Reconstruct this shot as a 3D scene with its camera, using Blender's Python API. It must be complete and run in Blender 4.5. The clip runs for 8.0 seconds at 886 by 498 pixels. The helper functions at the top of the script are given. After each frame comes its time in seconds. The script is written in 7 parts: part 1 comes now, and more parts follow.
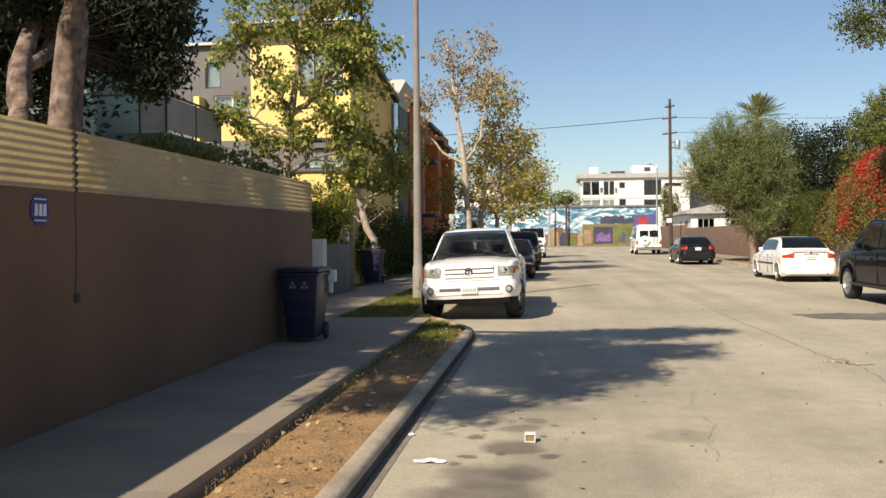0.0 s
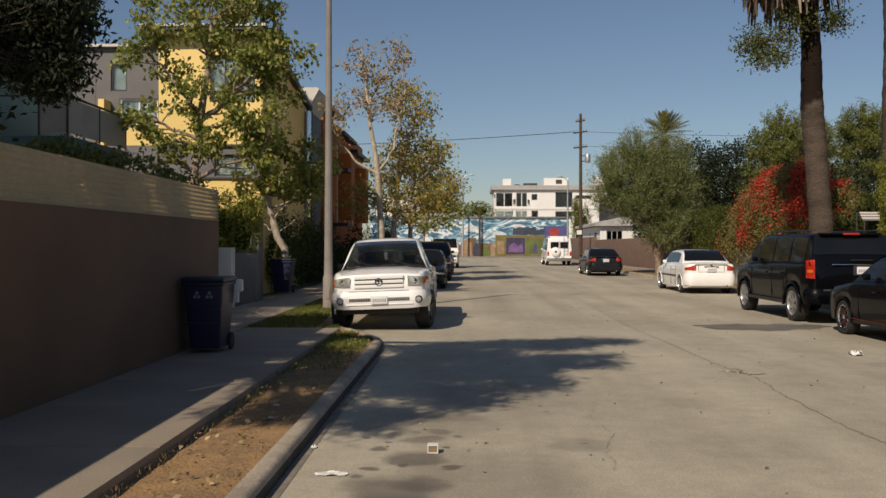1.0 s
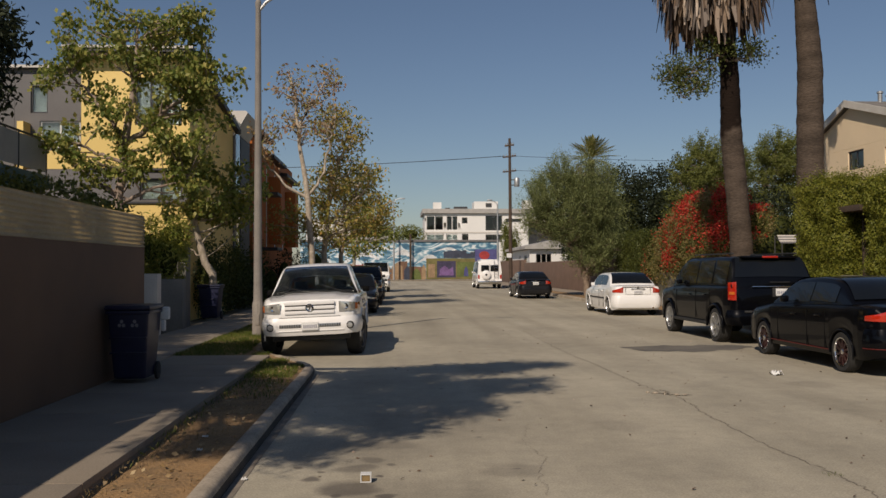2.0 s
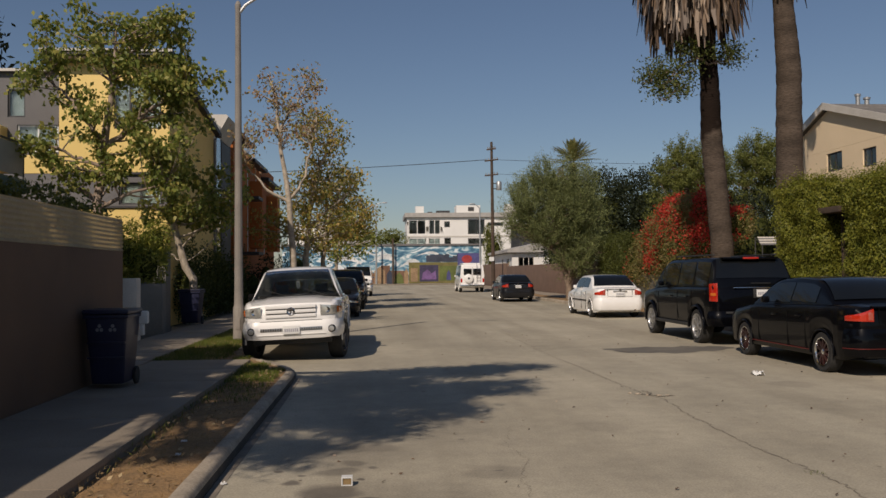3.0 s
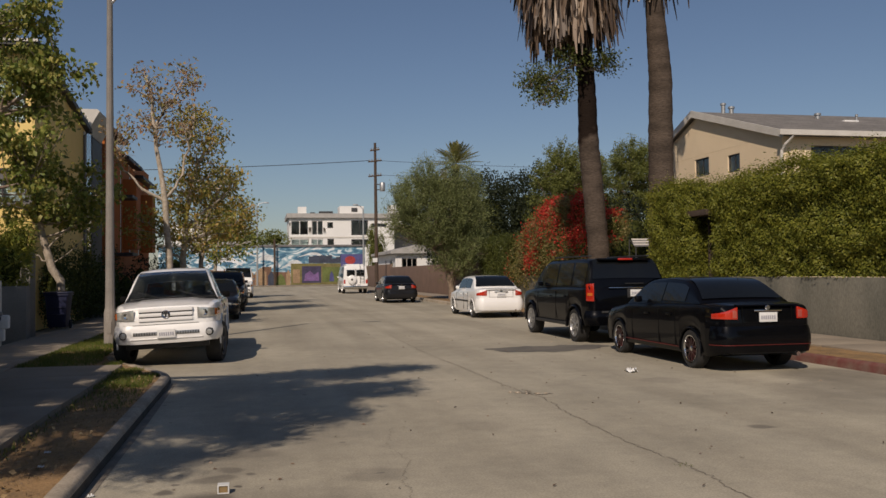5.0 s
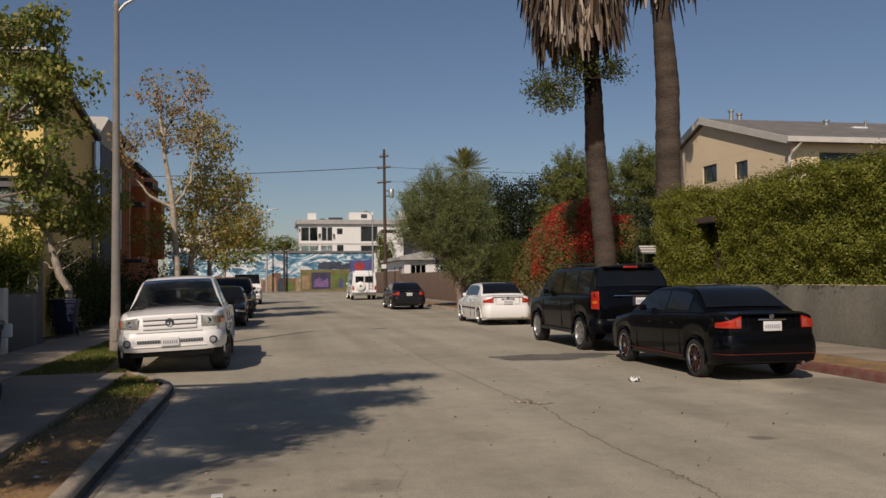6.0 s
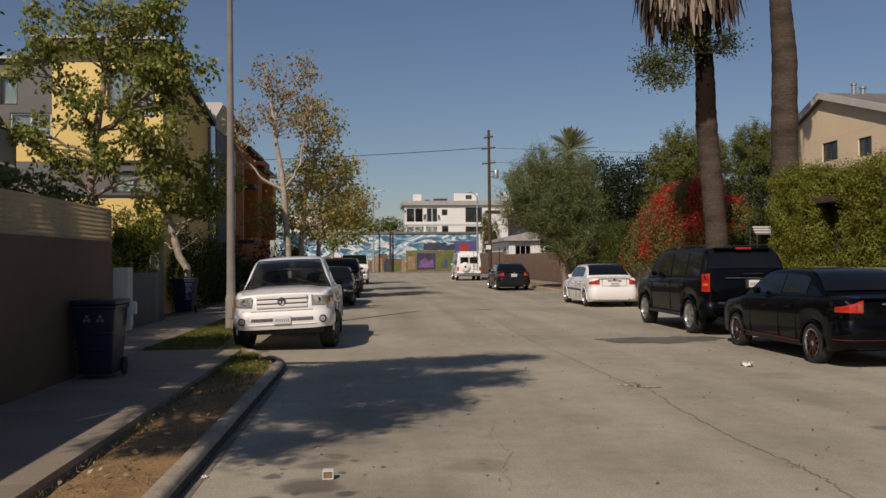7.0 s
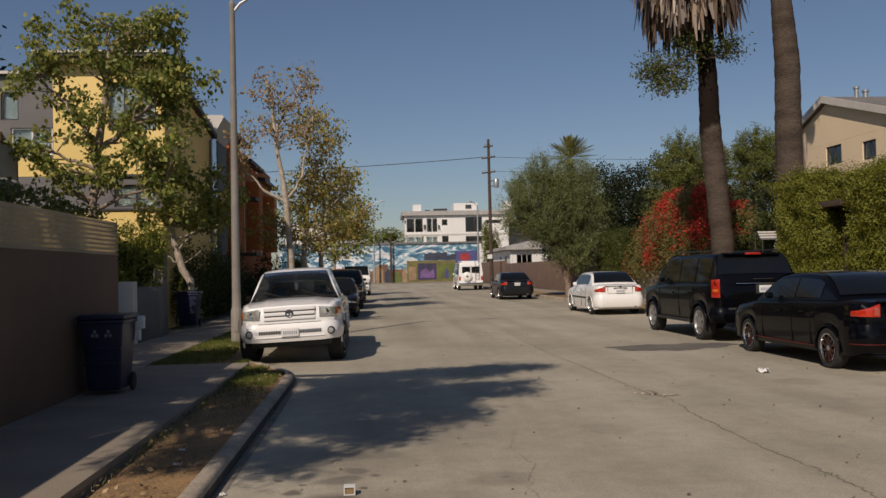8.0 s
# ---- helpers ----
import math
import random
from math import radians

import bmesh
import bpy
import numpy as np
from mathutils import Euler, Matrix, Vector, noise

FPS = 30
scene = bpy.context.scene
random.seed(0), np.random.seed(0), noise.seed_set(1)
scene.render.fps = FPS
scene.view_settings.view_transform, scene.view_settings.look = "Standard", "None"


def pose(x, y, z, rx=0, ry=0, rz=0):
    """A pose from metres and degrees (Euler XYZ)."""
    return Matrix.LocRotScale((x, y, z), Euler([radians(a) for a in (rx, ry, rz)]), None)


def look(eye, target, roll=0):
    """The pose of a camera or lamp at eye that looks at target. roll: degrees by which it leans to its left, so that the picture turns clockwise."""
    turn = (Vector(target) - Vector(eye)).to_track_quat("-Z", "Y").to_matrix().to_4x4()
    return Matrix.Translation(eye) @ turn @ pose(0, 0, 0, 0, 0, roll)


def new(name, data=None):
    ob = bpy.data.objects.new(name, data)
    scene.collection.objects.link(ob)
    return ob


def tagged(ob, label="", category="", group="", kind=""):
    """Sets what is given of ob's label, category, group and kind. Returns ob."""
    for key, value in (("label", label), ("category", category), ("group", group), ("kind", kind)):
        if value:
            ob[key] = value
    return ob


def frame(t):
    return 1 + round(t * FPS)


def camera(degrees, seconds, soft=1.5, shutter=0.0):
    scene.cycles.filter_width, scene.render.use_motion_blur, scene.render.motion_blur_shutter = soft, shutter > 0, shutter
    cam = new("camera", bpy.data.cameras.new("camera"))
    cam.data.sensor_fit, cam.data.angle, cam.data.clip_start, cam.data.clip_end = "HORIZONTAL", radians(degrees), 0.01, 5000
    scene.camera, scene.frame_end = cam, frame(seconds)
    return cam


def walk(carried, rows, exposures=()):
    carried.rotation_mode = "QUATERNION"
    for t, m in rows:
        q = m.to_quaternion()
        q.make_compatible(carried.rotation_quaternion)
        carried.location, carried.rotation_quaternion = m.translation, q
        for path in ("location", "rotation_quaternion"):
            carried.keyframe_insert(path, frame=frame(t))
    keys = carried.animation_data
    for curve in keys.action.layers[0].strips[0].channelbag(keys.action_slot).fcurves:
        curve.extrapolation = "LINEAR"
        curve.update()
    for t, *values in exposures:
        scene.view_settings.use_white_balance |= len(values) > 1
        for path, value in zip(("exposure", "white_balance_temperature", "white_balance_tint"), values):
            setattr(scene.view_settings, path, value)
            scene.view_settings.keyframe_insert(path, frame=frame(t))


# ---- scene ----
# the camera stands at the kerb of a parkway street and pans; x to the right, y along the street
cam = camera(53.77, 8.0)
PATH = [
    (0.0, 0.000, 0.000, 1.600, 89.146, 0.458, 7.040),
    (0.5, 0.053, -0.004, 1.604, 88.825, -0.150, 3.766),
    (1.0, 0.074, -0.008, 1.615, 89.755, -0.148, 1.433),
    (1.5, 0.071, 0.009, 1.619, 90.728, 0.160, -2.837),
    (1.7, 0.067, -0.038, 1.651, 90.966, 0.138, -3.139),
    (2.8, 0.060, 0.023, 1.620, 91.704, 0.591, -3.072),
    (3.0, 0.079, 0.024, 1.618, 91.540, 0.510, -4.229),
    (3.5, 0.122, -0.014, 1.625, 91.065, 0.038, -5.101),
    (4.0, 0.142, -0.011, 1.625, 90.852, -0.184, -2.216),
    (4.5, 0.128, 0.011, 1.623, 91.325, 0.356, -8.663),
    (4.6, 0.114, 0.031, 1.620, 91.400, 0.470, -10.750),
    (4.7, 0.099, 0.050, 1.617, 91.464, 0.564, -12.104),
    (5.8, 0.168, 0.066, 1.643, 91.785, 0.950, -10.691),
    (6.0, 0.221, 0.046, 1.656, 91.935, 0.601, -11.186),
    (6.5, 0.244, 0.050, 1.648, 91.453, 0.289, -10.995),
    (7.0, 0.208, 0.043, 1.662, 90.737, 0.408, -4.348),
    (7.5, 0.134, 0.121, 1.648, 91.026, 0.832, -3.600),
    (8.0, 0.059, 0.208, 1.651, 91.400, 1.230, -4.366)]
EXPO = [(0.0, 1.08, 7350, 12), (0.3, 0.80, 7300, 13), (0.6, 0.53, 7250, 13.5), (1.0, 0.30, 7300, 14), (1.5, 0.13, 7250, 14.5), (4.0, 0.02, 7150, 16.5), (8.0, 0.02, 7050, 17)]
walk(cam, [(t, pose(x, y, z, rx, ry, rz)) for t, x, y, z, rx, ry, rz in PATH], EXPO)

# ---- daylight: afternoon sun from behind and to the left ----
SUN_TO = Vector((-0.60, -1.10, 1.0)).normalized()
world = bpy.data.worlds.new("sky")
scene.world = world
world.use_nodes = True
wn = world.node_tree.nodes
sky = wn.new("ShaderNodeTexSky")
sky.sky_type = "NISHITA"
sky.sun_disc = False
sky.sun_elevation = math.asin(SUN_TO.z)
sky.sun_rotation = math.atan2(SUN_TO.x, SUN_TO.y)
sky.air_density, sky.dust_density, sky.ozone_density = 1.0, 0.5, 4.5
wn["Background"].inputs["Strength"].default_value = 0.058
world.node_tree.links.new(sky.outputs[0], wn["Background"].inputs["Color"])
sun = new("sun", bpy.data.lights.new("sun", "SUN"))
sun.data.energy, sun.data.angle, sun.data.color = 3.2, radians(0.53), (1.0, 0.93, 0.82)
sun.matrix_world = look(SUN_TO * 50, (0, 0, 0))

# ---- materials ----
def tree_of(name):
    m = bpy.data.materials.new(name)
    m.use_nodes = True
    nt = m.node_tree
    return m, nt, nt.nodes["Principled BSDF"]


def mat(name, c1, c2=None, rough=0.7, scale=1.5, fine=30.0, bump=0.15, metal=0.0, coat=0.0, spec=0.5, fine_mix=0.25, depth=0.01, stretch=None):
    """A surface with stains at a large scale, grain at a small one, and fine relief."""
    m, nt, bs = tree_of(name)
    N, L = nt.nodes, nt.links
    c2 = c2 or tuple(v * 0.8 for v in c1)
    co = N.new("ShaderNodeTexCoord")
    big, small = N.new("ShaderNodeTexNoise"), N.new("ShaderNodeTexNoise")
    big.inputs["Scale"].default_value, big.inputs["Detail"].default_value = scale, 5
    small.inputs["Scale"].default_value, small.inputs["Detail"].default_value = fine, 4
    where = co.outputs["Object"]
    if stretch:
        mp = N.new("ShaderNodeMapping")
        mp.inputs["Scale"].default_value = stretch
        L.new(where, mp.inputs["Vector"])
        where = mp.outputs[0]
    for n in (big, small):
        L.new(where, n.inputs["Vector"])
    ramp = N.new("ShaderNodeValToRGB")
    ramp.color_ramp.elements[0].position, ramp.color_ramp.elements[1].position = 0.35, 0.65
    ramp.color_ramp.elements[0].color, ramp.color_ramp.elements[1].color = (*c1, 1), (*c2, 1)
    L.new(big.outputs["Fac"], ramp.inputs["Fac"])
    mix = N.new("ShaderNodeMix")
    mix.data_type, mix.blend_type = "RGBA", "OVERLAY"
    mix.inputs["Factor"].default_value = fine_mix
    L.new(ramp.outputs["Color"], mix.inputs["A"])
    L.new(small.outputs["Fac"], mix.inputs["B"])
    L.new(mix.outputs["Result"], bs.inputs["Base Color"])
    bs.inputs["Roughness"].default_value, bs.inputs["Metallic"].default_value = rough, metal
    bs.inputs["Coat Weight"].default_value, bs.inputs["Specular IOR Level"].default_value = coat, spec
    bs.inputs["Coat Roughness"].default_value = 0.02
    if bump:
        bp = N.new("ShaderNodeBump")
        bp.inputs["Strength"].default_value, bp.inputs["Distance"].default_value = bump, depth
        L.new(small.outputs["Fac"], bp.inputs["Height"])
        L.new(bp.outputs["Normal"], bs.inputs["Normal"])
    return m


def leaf_mat(name, colours, rough=0.5, through_light=0.3):
    """Leaves: each takes a colour of its own along the ramp, and lets some light through."""
    m, nt, bs = tree_of(name)
    N, L = nt.nodes, nt.links
    geo, ramp = N.new("ShaderNodeNewGeometry"), N.new("ShaderNodeValToRGB")
    els = ramp.color_ramp.elements
    while len(els) < len(colours):
        els.new(0.5)
    for i, c in enumerate(colours):
        els[i].position, els[i].color = i / max(1, len(colours) - 1), (*c, 1)
    L.new(geo.outputs["Random Per Island"], ramp.inputs["Fac"])
    L.new(ramp.outputs["Color"], bs.inputs["Base Color"])
    bs.inputs["Roughness"].default_value, bs.inputs["Specular IOR Level"].default_value = rough, 0.35
    tr, mx = N.new("ShaderNodeBsdfTranslucent"), N.new("ShaderNodeMixShader")
    L.new(ramp.outputs["Color"], tr.inputs["Color"])
    mx.inputs["Fac"].default_value = through_light
    L.new(bs.outputs[0], mx.inputs[1])
    L.new(tr.outputs[0], mx.inputs[2])
    L.new(mx.outputs[0], N["Material Output"].inputs["Surface"])
    return m


def glass_mat(name, tint=(0.8, 0.86, 0.86), ior=1.45):
    m, nt, bs = tree_of(name)
    bs.inputs["Base Color"].default_value = (*tint, 1)
    bs.inputs["Transmission Weight"].default_value, bs.inputs["Roughness"].default_value = 1.0, 0.0
    bs.inputs["IOR"].default_value = ior
    return m


def road_mat():
    """Old concrete: pale, mottled, with worn lanes, damp oil spots by the kerb and a grit relief."""
    m = mat("road_concrete", (0.475, 0.428, 0.328), (0.365, 0.33, 0.253), rough=0.9, scale=0.3, fine=55, bump=0.35, depth=0.008, fine_mix=0.45)
    nt = m.node_tree
    N, L = nt.nodes, nt.links
    bs = N["Principled BSDF"]
    base = bs.inputs["Base Color"].links[0].from_socket
    co = N.new("ShaderNodeTexCoord")
    warp, sep = N.new("ShaderNodeTexNoise"), N.new("ShaderNodeSeparateXYZ")
    warp.inputs["Scale"].default_value, warp.inputs["Detail"].default_value = 2.6, 3
    L.new(co.outputs["Object"], warp.inputs["Vector"])
    add = N.new("ShaderNodeVectorMath")
    add.operation = "MULTIPLY_ADD"
    L.new(warp.outputs["Color"], add.inputs[0])
    add.inputs[1].default_value, add.inputs[2].default_value = (0.34, 0.34, 0), (-0.17, -0.17, 0)
    moved = N.new("ShaderNodeVectorMath")
    L.new(co.outputs["Object"], moved.inputs[0])
    L.new(add.outputs[0], moved.inputs[1])
    # oil and wet spots: x, y, half width, strength
    spots = [(-0.61, 6.9, 0.10, .8), (-0.30, 6.62, 0.24, .75), (-0.44, 5.75, 0.32, .7), (-0.24, 7.25, 0.16, .5), (-0.05, 6.34, 0.08, .8),
             (-0.42, 5.3, 0.36, .7), (-0.20, 7.6, 0.12, .45), (1.02, 7.12, 0.26, .3), (-0.62, 6.3, 0.07, .8), (-0.36, 6.42, 0.06, .8), (-0.75, 7.3, 0.05, .8), (-0.5, 7.15, 0.06, .7), (-0.1, 6.95, 0.05, .8), (-0.66, 6.05, 0.06, .7), (0.02, 7.4, 0.05, .6), (-0.2, 5.9, 0.22, .6), (-0.75, 5.3, 0.2, .4),
             (0.1, 8.2, 0.2, .3), (5.14, 8.2, 0.12, .6), (2.4, 9.0, 0.3, .2), (5.9, 12.0, 0.35, .25), (7.9, 10.4, 1.0, .42), (8.6, 11.9, 0.9, .5), (8.9, 9.2, 0.8, .45), (7.0, 9.2, 0.9, .2), (0.4, 9.4, 0.8, .16), (-0.3, 7.9, 0.7, .22), (0.9, 8.4, 0.8, .12), (0.3, 6.1, 0.7, .18), (1.9, 7.2, 0.9, .10)]
    last = base
    for x, y, r, k in spots:
        far = N.new("ShaderNodeVectorMath")
        far.operation = "DISTANCE"
        L.new(moved.outputs[0], far.inputs[0])
        far.inputs[1].default_value = (x, y, 0)
        rng = N.new("ShaderNodeMapRange")
        rng.interpolation_type = "SMOOTHSTEP"
        rng.inputs["From Min"].default_value, rng.inputs["From Max"].default_value = r * 0.6, r * 1.25
        rng.inputs["To Min"].default_value, rng.inputs["To Max"].default_value = k, 0.0
        L.new(far.outputs["Value"], rng.inputs["Value"])
        mx = N.new("ShaderNodeMix")
        mx.data_type = "RGBA"
        L.new(rng.outputs[0], mx.inputs["Factor"])
        L.new(last, mx.inputs["A"])
        mx.inputs["B"].default_value = (0.11, 0.095, 0.08, 1)
        last = mx.outputs["Result"]
    # long worn tracks of tyres and tar, stretched along the street
    mp, tracks = N.new("ShaderNodeMapping"), N.new("ShaderNodeTexNoise")
    mp.inputs["Scale"].default_value = (1.1, 0.06, 1)
    tracks.inputs["Scale"].default_value, tracks.inputs["Detail"].default_value = 1.0, 6
    L.new(co.outputs["Object"], mp.inputs["Vector"])
    L.new(mp.outputs[0], tracks.inputs["Vector"])
    tr = N.new("ShaderNodeValToRGB")
    tr.color_ramp.elements[0].position, tr.color_ramp.elements[1].position = 0.35, 0.62
    tr.color_ramp.elements[0].color, tr.color_ramp.elements[1].color = (0.80, 0.79, 0.78, 1), (1, 1, 1, 1)
    L.new(tracks.outputs["Fac"], tr.inputs["Fac"])
    mu = N.new("ShaderNodeMix")
    mu.data_type, mu.blend_type = "RGBA", "MULTIPLY"
    mu.inputs["Factor"].default_value = 1.0
    # blotches of wear, half a metre across and finer
    blot, br = N.new("ShaderNodeTexNoise"), N.new("ShaderNodeValToRGB")
    blot.inputs["Scale"].default_value, blot.inputs["Detail"].default_value, blot.inputs["Roughness"].default_value = 2.4, 12, 0.8
    L.new(co.outputs["Object"], blot.inputs["Vector"])
    br.color_ramp.elements[0].position, br.color_ramp.elements[1].position = 0.36, 0.62
    br.color_ramp.elements[0].color, br.color_ramp.elements[1].color = (0.80, 0.80, 0.805, 1), (1.07, 1.06, 1.05, 1)
    L.new(blot.outputs["Fac"], br.inputs["Fac"])
    worn = N.new("ShaderNodeMix")
    worn.data_type, worn.blend_type = "RGBA", "MULTIPLY"
    worn.inputs["Factor"].default_value = 1.0
    L.new(last, worn.inputs["A"])
    L.new(br.outputs[0], worn.inputs["B"])
    last = worn.outputs["Result"]
    L.new(last, mu.inputs["A"])
    L.new(tr.outputs[0], mu.inputs["B"])
    # scattered dark specks
    vor = N.new("ShaderNodeTexVoronoi")
    vor.inputs["Scale"].default_value = 1.3
    L.new(moved.outputs[0], vor.inputs["Vector"])
    sp = N.new("ShaderNodeMapRange")
    sp.inputs["From Min"].default_value, sp.inputs["From Max"].default_value = 0.03, 0.06
    sp.inputs["To Min"].default_value, sp.inputs["To Max"].default_value = 0.55, 0.0
    L.new(vor.outputs["Distance"], sp.inputs["Value"])
    ms = N.new("ShaderNodeMix")
    ms.data_type = "RGBA"
    L.new(sp.outputs[0], ms.inputs["Factor"])
    L.new(mu.outputs["Result"], ms.inputs["A"])
    ms.inputs["B"].default_value = (0.10, 0.09, 0.08, 1)
    L.new(ms.outputs["Result"], bs.inputs["Base Color"])
    return m


def mural_mat():
    """A painted sky with white breaking waves."""
    m, nt, bs = tree_of("mural_paint")
    N, L = nt.nodes, nt.links
    co, mp, wv = N.new("ShaderNodeTexCoord"), N.new("ShaderNodeMapping"), N.new("ShaderNodeTexNoise")
    mp.inputs["Scale"].default_value = (0.22, 1, 0.50)
    wv.inputs["Scale"].default_value, wv.inputs["Detail"].default_value, wv.inputs["Distortion"].default_value = 1.5, 7, 2.6
    L.new(co.outputs["Object"], mp.inputs[0])
    L.new(mp.outputs[0], wv.inputs["Vector"])
    r = N.new("ShaderNodeValToRGB")
    els = r.color_ramp.elements
    els[0].position, els[0].color = 0.38, (0.045, 0.13, 0.21, 1)
    els[1].position, els[1].color = 0.60, (0.66, 0.70, 0.72, 1)
    for p, c in ((0.47, (0.09, 0.22, 0.32, 1)), (0.53, (0.25, 0.40, 0.47, 1))):
        els.new(p).color = c
    L.new(wv.outputs["Fac"], r.inputs["Fac"])
    L.new(r.outputs[0], bs.inputs["Base Color"])
    bs.inputs["Roughness"].default_value = 0.85
    return m


def stained_palm():
    """Palm bark with a dark wet stain round the upper trunk."""
    m = M_PALMBARK.copy()
    m.name = "stained_palm_bark"
    N, L = m.node_tree.nodes, m.node_tree.links
    bs = N["Principled BSDF"]
    was = bs.inputs["Base Color"].links[0].from_socket
    co, sep, nz = N.new("ShaderNodeTexCoord"), N.new("ShaderNodeSeparateXYZ"), N.new("ShaderNodeTexNoise")
    nz.inputs["Scale"].default_value = 1.6
    L.new(co.outputs["Object"], sep.inputs[0])
    L.new(co.outputs["Object"], nz.inputs["Vector"])
    ad = N.new("ShaderNodeMath")
    ad.operation = "MULTIPLY_ADD"
    L.new(nz.outputs["Fac"], ad.inputs[0])
    ad.inputs[1].default_value = 2.2
    L.new(sep.outputs["Z"], ad.inputs[2])
    up, dn = N.new("ShaderNodeMapRange"), N.new("ShaderNodeMapRange")
    up.inputs["From Min"].default_value, up.inputs["From Max"].default_value = 6.7, 7.1
    dn.inputs["From Min"].default_value, dn.inputs["From Max"].default_value = 9.2, 10.0
    dn.inputs["To Min"].default_value, dn.inputs["To Max"].default_value = 0.95, 0.25
    mu, mx = N.new("ShaderNodeMath"), N.new("ShaderNodeMix")
    mu.operation, mx.data_type = "MULTIPLY", "RGBA"
    for r in (up, dn):
        L.new(ad.outputs[0], r.inputs["Value"])
    L.new(up.outputs[0], mu.inputs[0])
    L.new(dn.outputs[0], mu.inputs[1])
    L.new(mu.outputs[0], mx.inputs["Factor"])
    L.new(was, mx.inputs["A"])
    mx.inputs["B"].default_value = (0.014, 0.009, 0.007, 1)
    L.new(mx.outputs["Result"], bs.inputs["Base Color"])
    return m


M_ROAD = road_mat()
# solid cores behind the leaves; the shade deep inside is in this colour
M_INNER = mat("inner_leaf_shade", (0.040, 0.048, 0.014), (0.065, 0.07, 0.022), rough=1.0, scale=6, spec=0.0, bump=0)
M_GROUND = mat("bare_ground", (0.25, 0.21, 0.16), (0.19, 0.17, 0.12), rough=0.95, scale=0.3, fine=12)
M_WALK = mat("pavement_concrete", (0.315, 0.262, 0.20), (0.245, 0.202, 0.155), rough=0.9, scale=0.9, fine=60, bump=0.3, fine_mix=0.4)
M_KERB = mat("kerb_concrete", (0.46, 0.385, 0.295), (0.30, 0.25, 0.19), rough=0.9, scale=2.5, fine=40, bump=0.5, fine_mix=0.5)
M_DARKPATCH = mat("dark_road_patch", (0.115, 0.105, 0.09), (0.16, 0.145, 0.12), rough=0.9, scale=1.5, fine=50, bump=0.3, fine_mix=0.5)
# kerb's road side: its shade, with some dirt, is put into the colour
M_KERB_SHADED = mat("shaded_kerb_face", (0.085, 0.075, 0.062), (0.045, 0.04, 0.034), rough=0.95, scale=2.5, fine=40, bump=0.5, fine_mix=0.5)
M_KERB_WORN = mat("soiled_kerb_concrete", (0.25, 0.19, 0.12), (0.34, 0.27, 0.19), rough=0.95, scale=3, fine=40, bump=0.5, fine_mix=0.5)
M_KERB_RED = mat("red_kerb_paint", (0.17, 0.05, 0.042), (0.20, 0.13, 0.10), rough=0.75, scale=3, fine=30, bump=0.3)
M_DIRT = mat("dry_dirt", (0.36, 0.215, 0.095), (0.22, 0.14, 0.07), rough=0.95, scale=3.0, fine=40, bump=0.8, depth=0.02, fine_mix=0.6)
M_CRACK = mat("crack_dirt", (0.17, 0.145, 0.115), (0.24, 0.205, 0.165), rough=0.95, scale=5, fine=60)
M_STUCCO = mat("brown_stucco", (0.195, 0.112, 0.066), (0.155, 0.09, 0.055), rough=0.92, scale=0.8, fine=90, bump=0.5, depth=0.006, fine_mix=0.3)
M_METAL_CREAM = mat("cream_corrugated_metal", (0.62, 0.53, 0.36), (0.55, 0.47, 0.32), rough=0.5, scale=2, fine=25, bump=0.05)
M_GREYWALL = mat("grey_block_wall", (0.23, 0.215, 0.19), (0.18, 0.17, 0.15), rough=0.9, scale=1.2, fine=50, bump=0.4)
M_YELLOW = mat("yellow_stucco", (0.87, 0.64, 0.25), (0.80, 0.59, 0.22), rough=0.9, scale=0.7, fine=70, bump=0.3, fine_mix=0.15)
M_TEAL = mat("teal_siding", (0.22, 0.36, 0.36), (0.19, 0.31, 0.32), rough=0.8, scale=0.8, fine=40)
M_DARKTEAL = mat("dark_teal_trim", (0.06, 0.13, 0.14), (0.05, 0.11, 0.12), rough=0.7)
M_GREYBAND = mat("dark_grey_band", (0.17, 0.165, 0.17), (0.14, 0.135, 0.14), rough=0.85, scale=0.8, fine=40)
M_GREYSIDE = mat("grey_siding", (0.165, 0.16, 0.16), (0.14, 0.135, 0.135), rough=0.85, scale=0.8, fine=40)
M_RAILMESH = mat("grey_rail_mesh", (0.36, 0.36, 0.36), (0.30, 0.30, 0.30), rough=0.6, fine=60)
M_ORANGE = mat("orange_stucco", (0.50, 0.15, 0.035), (0.44, 0.13, 0.03), rough=0.9, scale=0.8, fine=60, bump=0.3)
M_DARKTRIM = mat("dark_metal_trim", (0.035, 0.035, 0.04), (0.05, 0.05, 0.05), rough=0.6)
M_WHITE = mat("white_painted_wall", (0.78, 0.77, 0.74), (0.72, 0.71, 0.68), rough=0.8, scale=0.4, fine=20, bump=0.1, fine_mix=0.1)
M_CREAMWALL = mat("beige_stucco", (0.84, 0.67, 0.455), (0.78, 0.62, 0.42), rough=0.9, scale=0.6, fine=60, bump=0.3, fine_mix=0.15)
M_TRIM = mat("pale_painted_trim", (0.60, 0.57, 0.52), (0.54, 0.51, 0.46), rough=0.7, scale=2)
M_SHINGLE = mat("grey_roof_shingle", (0.20, 0.185, 0.17), (0.14, 0.13, 0.12), rough=0.95, scale=1.5, fine=9, bump=0.7, depth=0.03, fine_mix=0.6)
M_ROOFGREY = mat("pale_flat_roof", (0.42, 0.40, 0.38), (0.35, 0.34, 0.32), rough=0.9)
M_GLASS = glass_mat("window_glass")
M_BLIND = mat("pale_blind", (0.64, 0.71, 0.67), (0.56, 0.63, 0.60), rough=0.8)
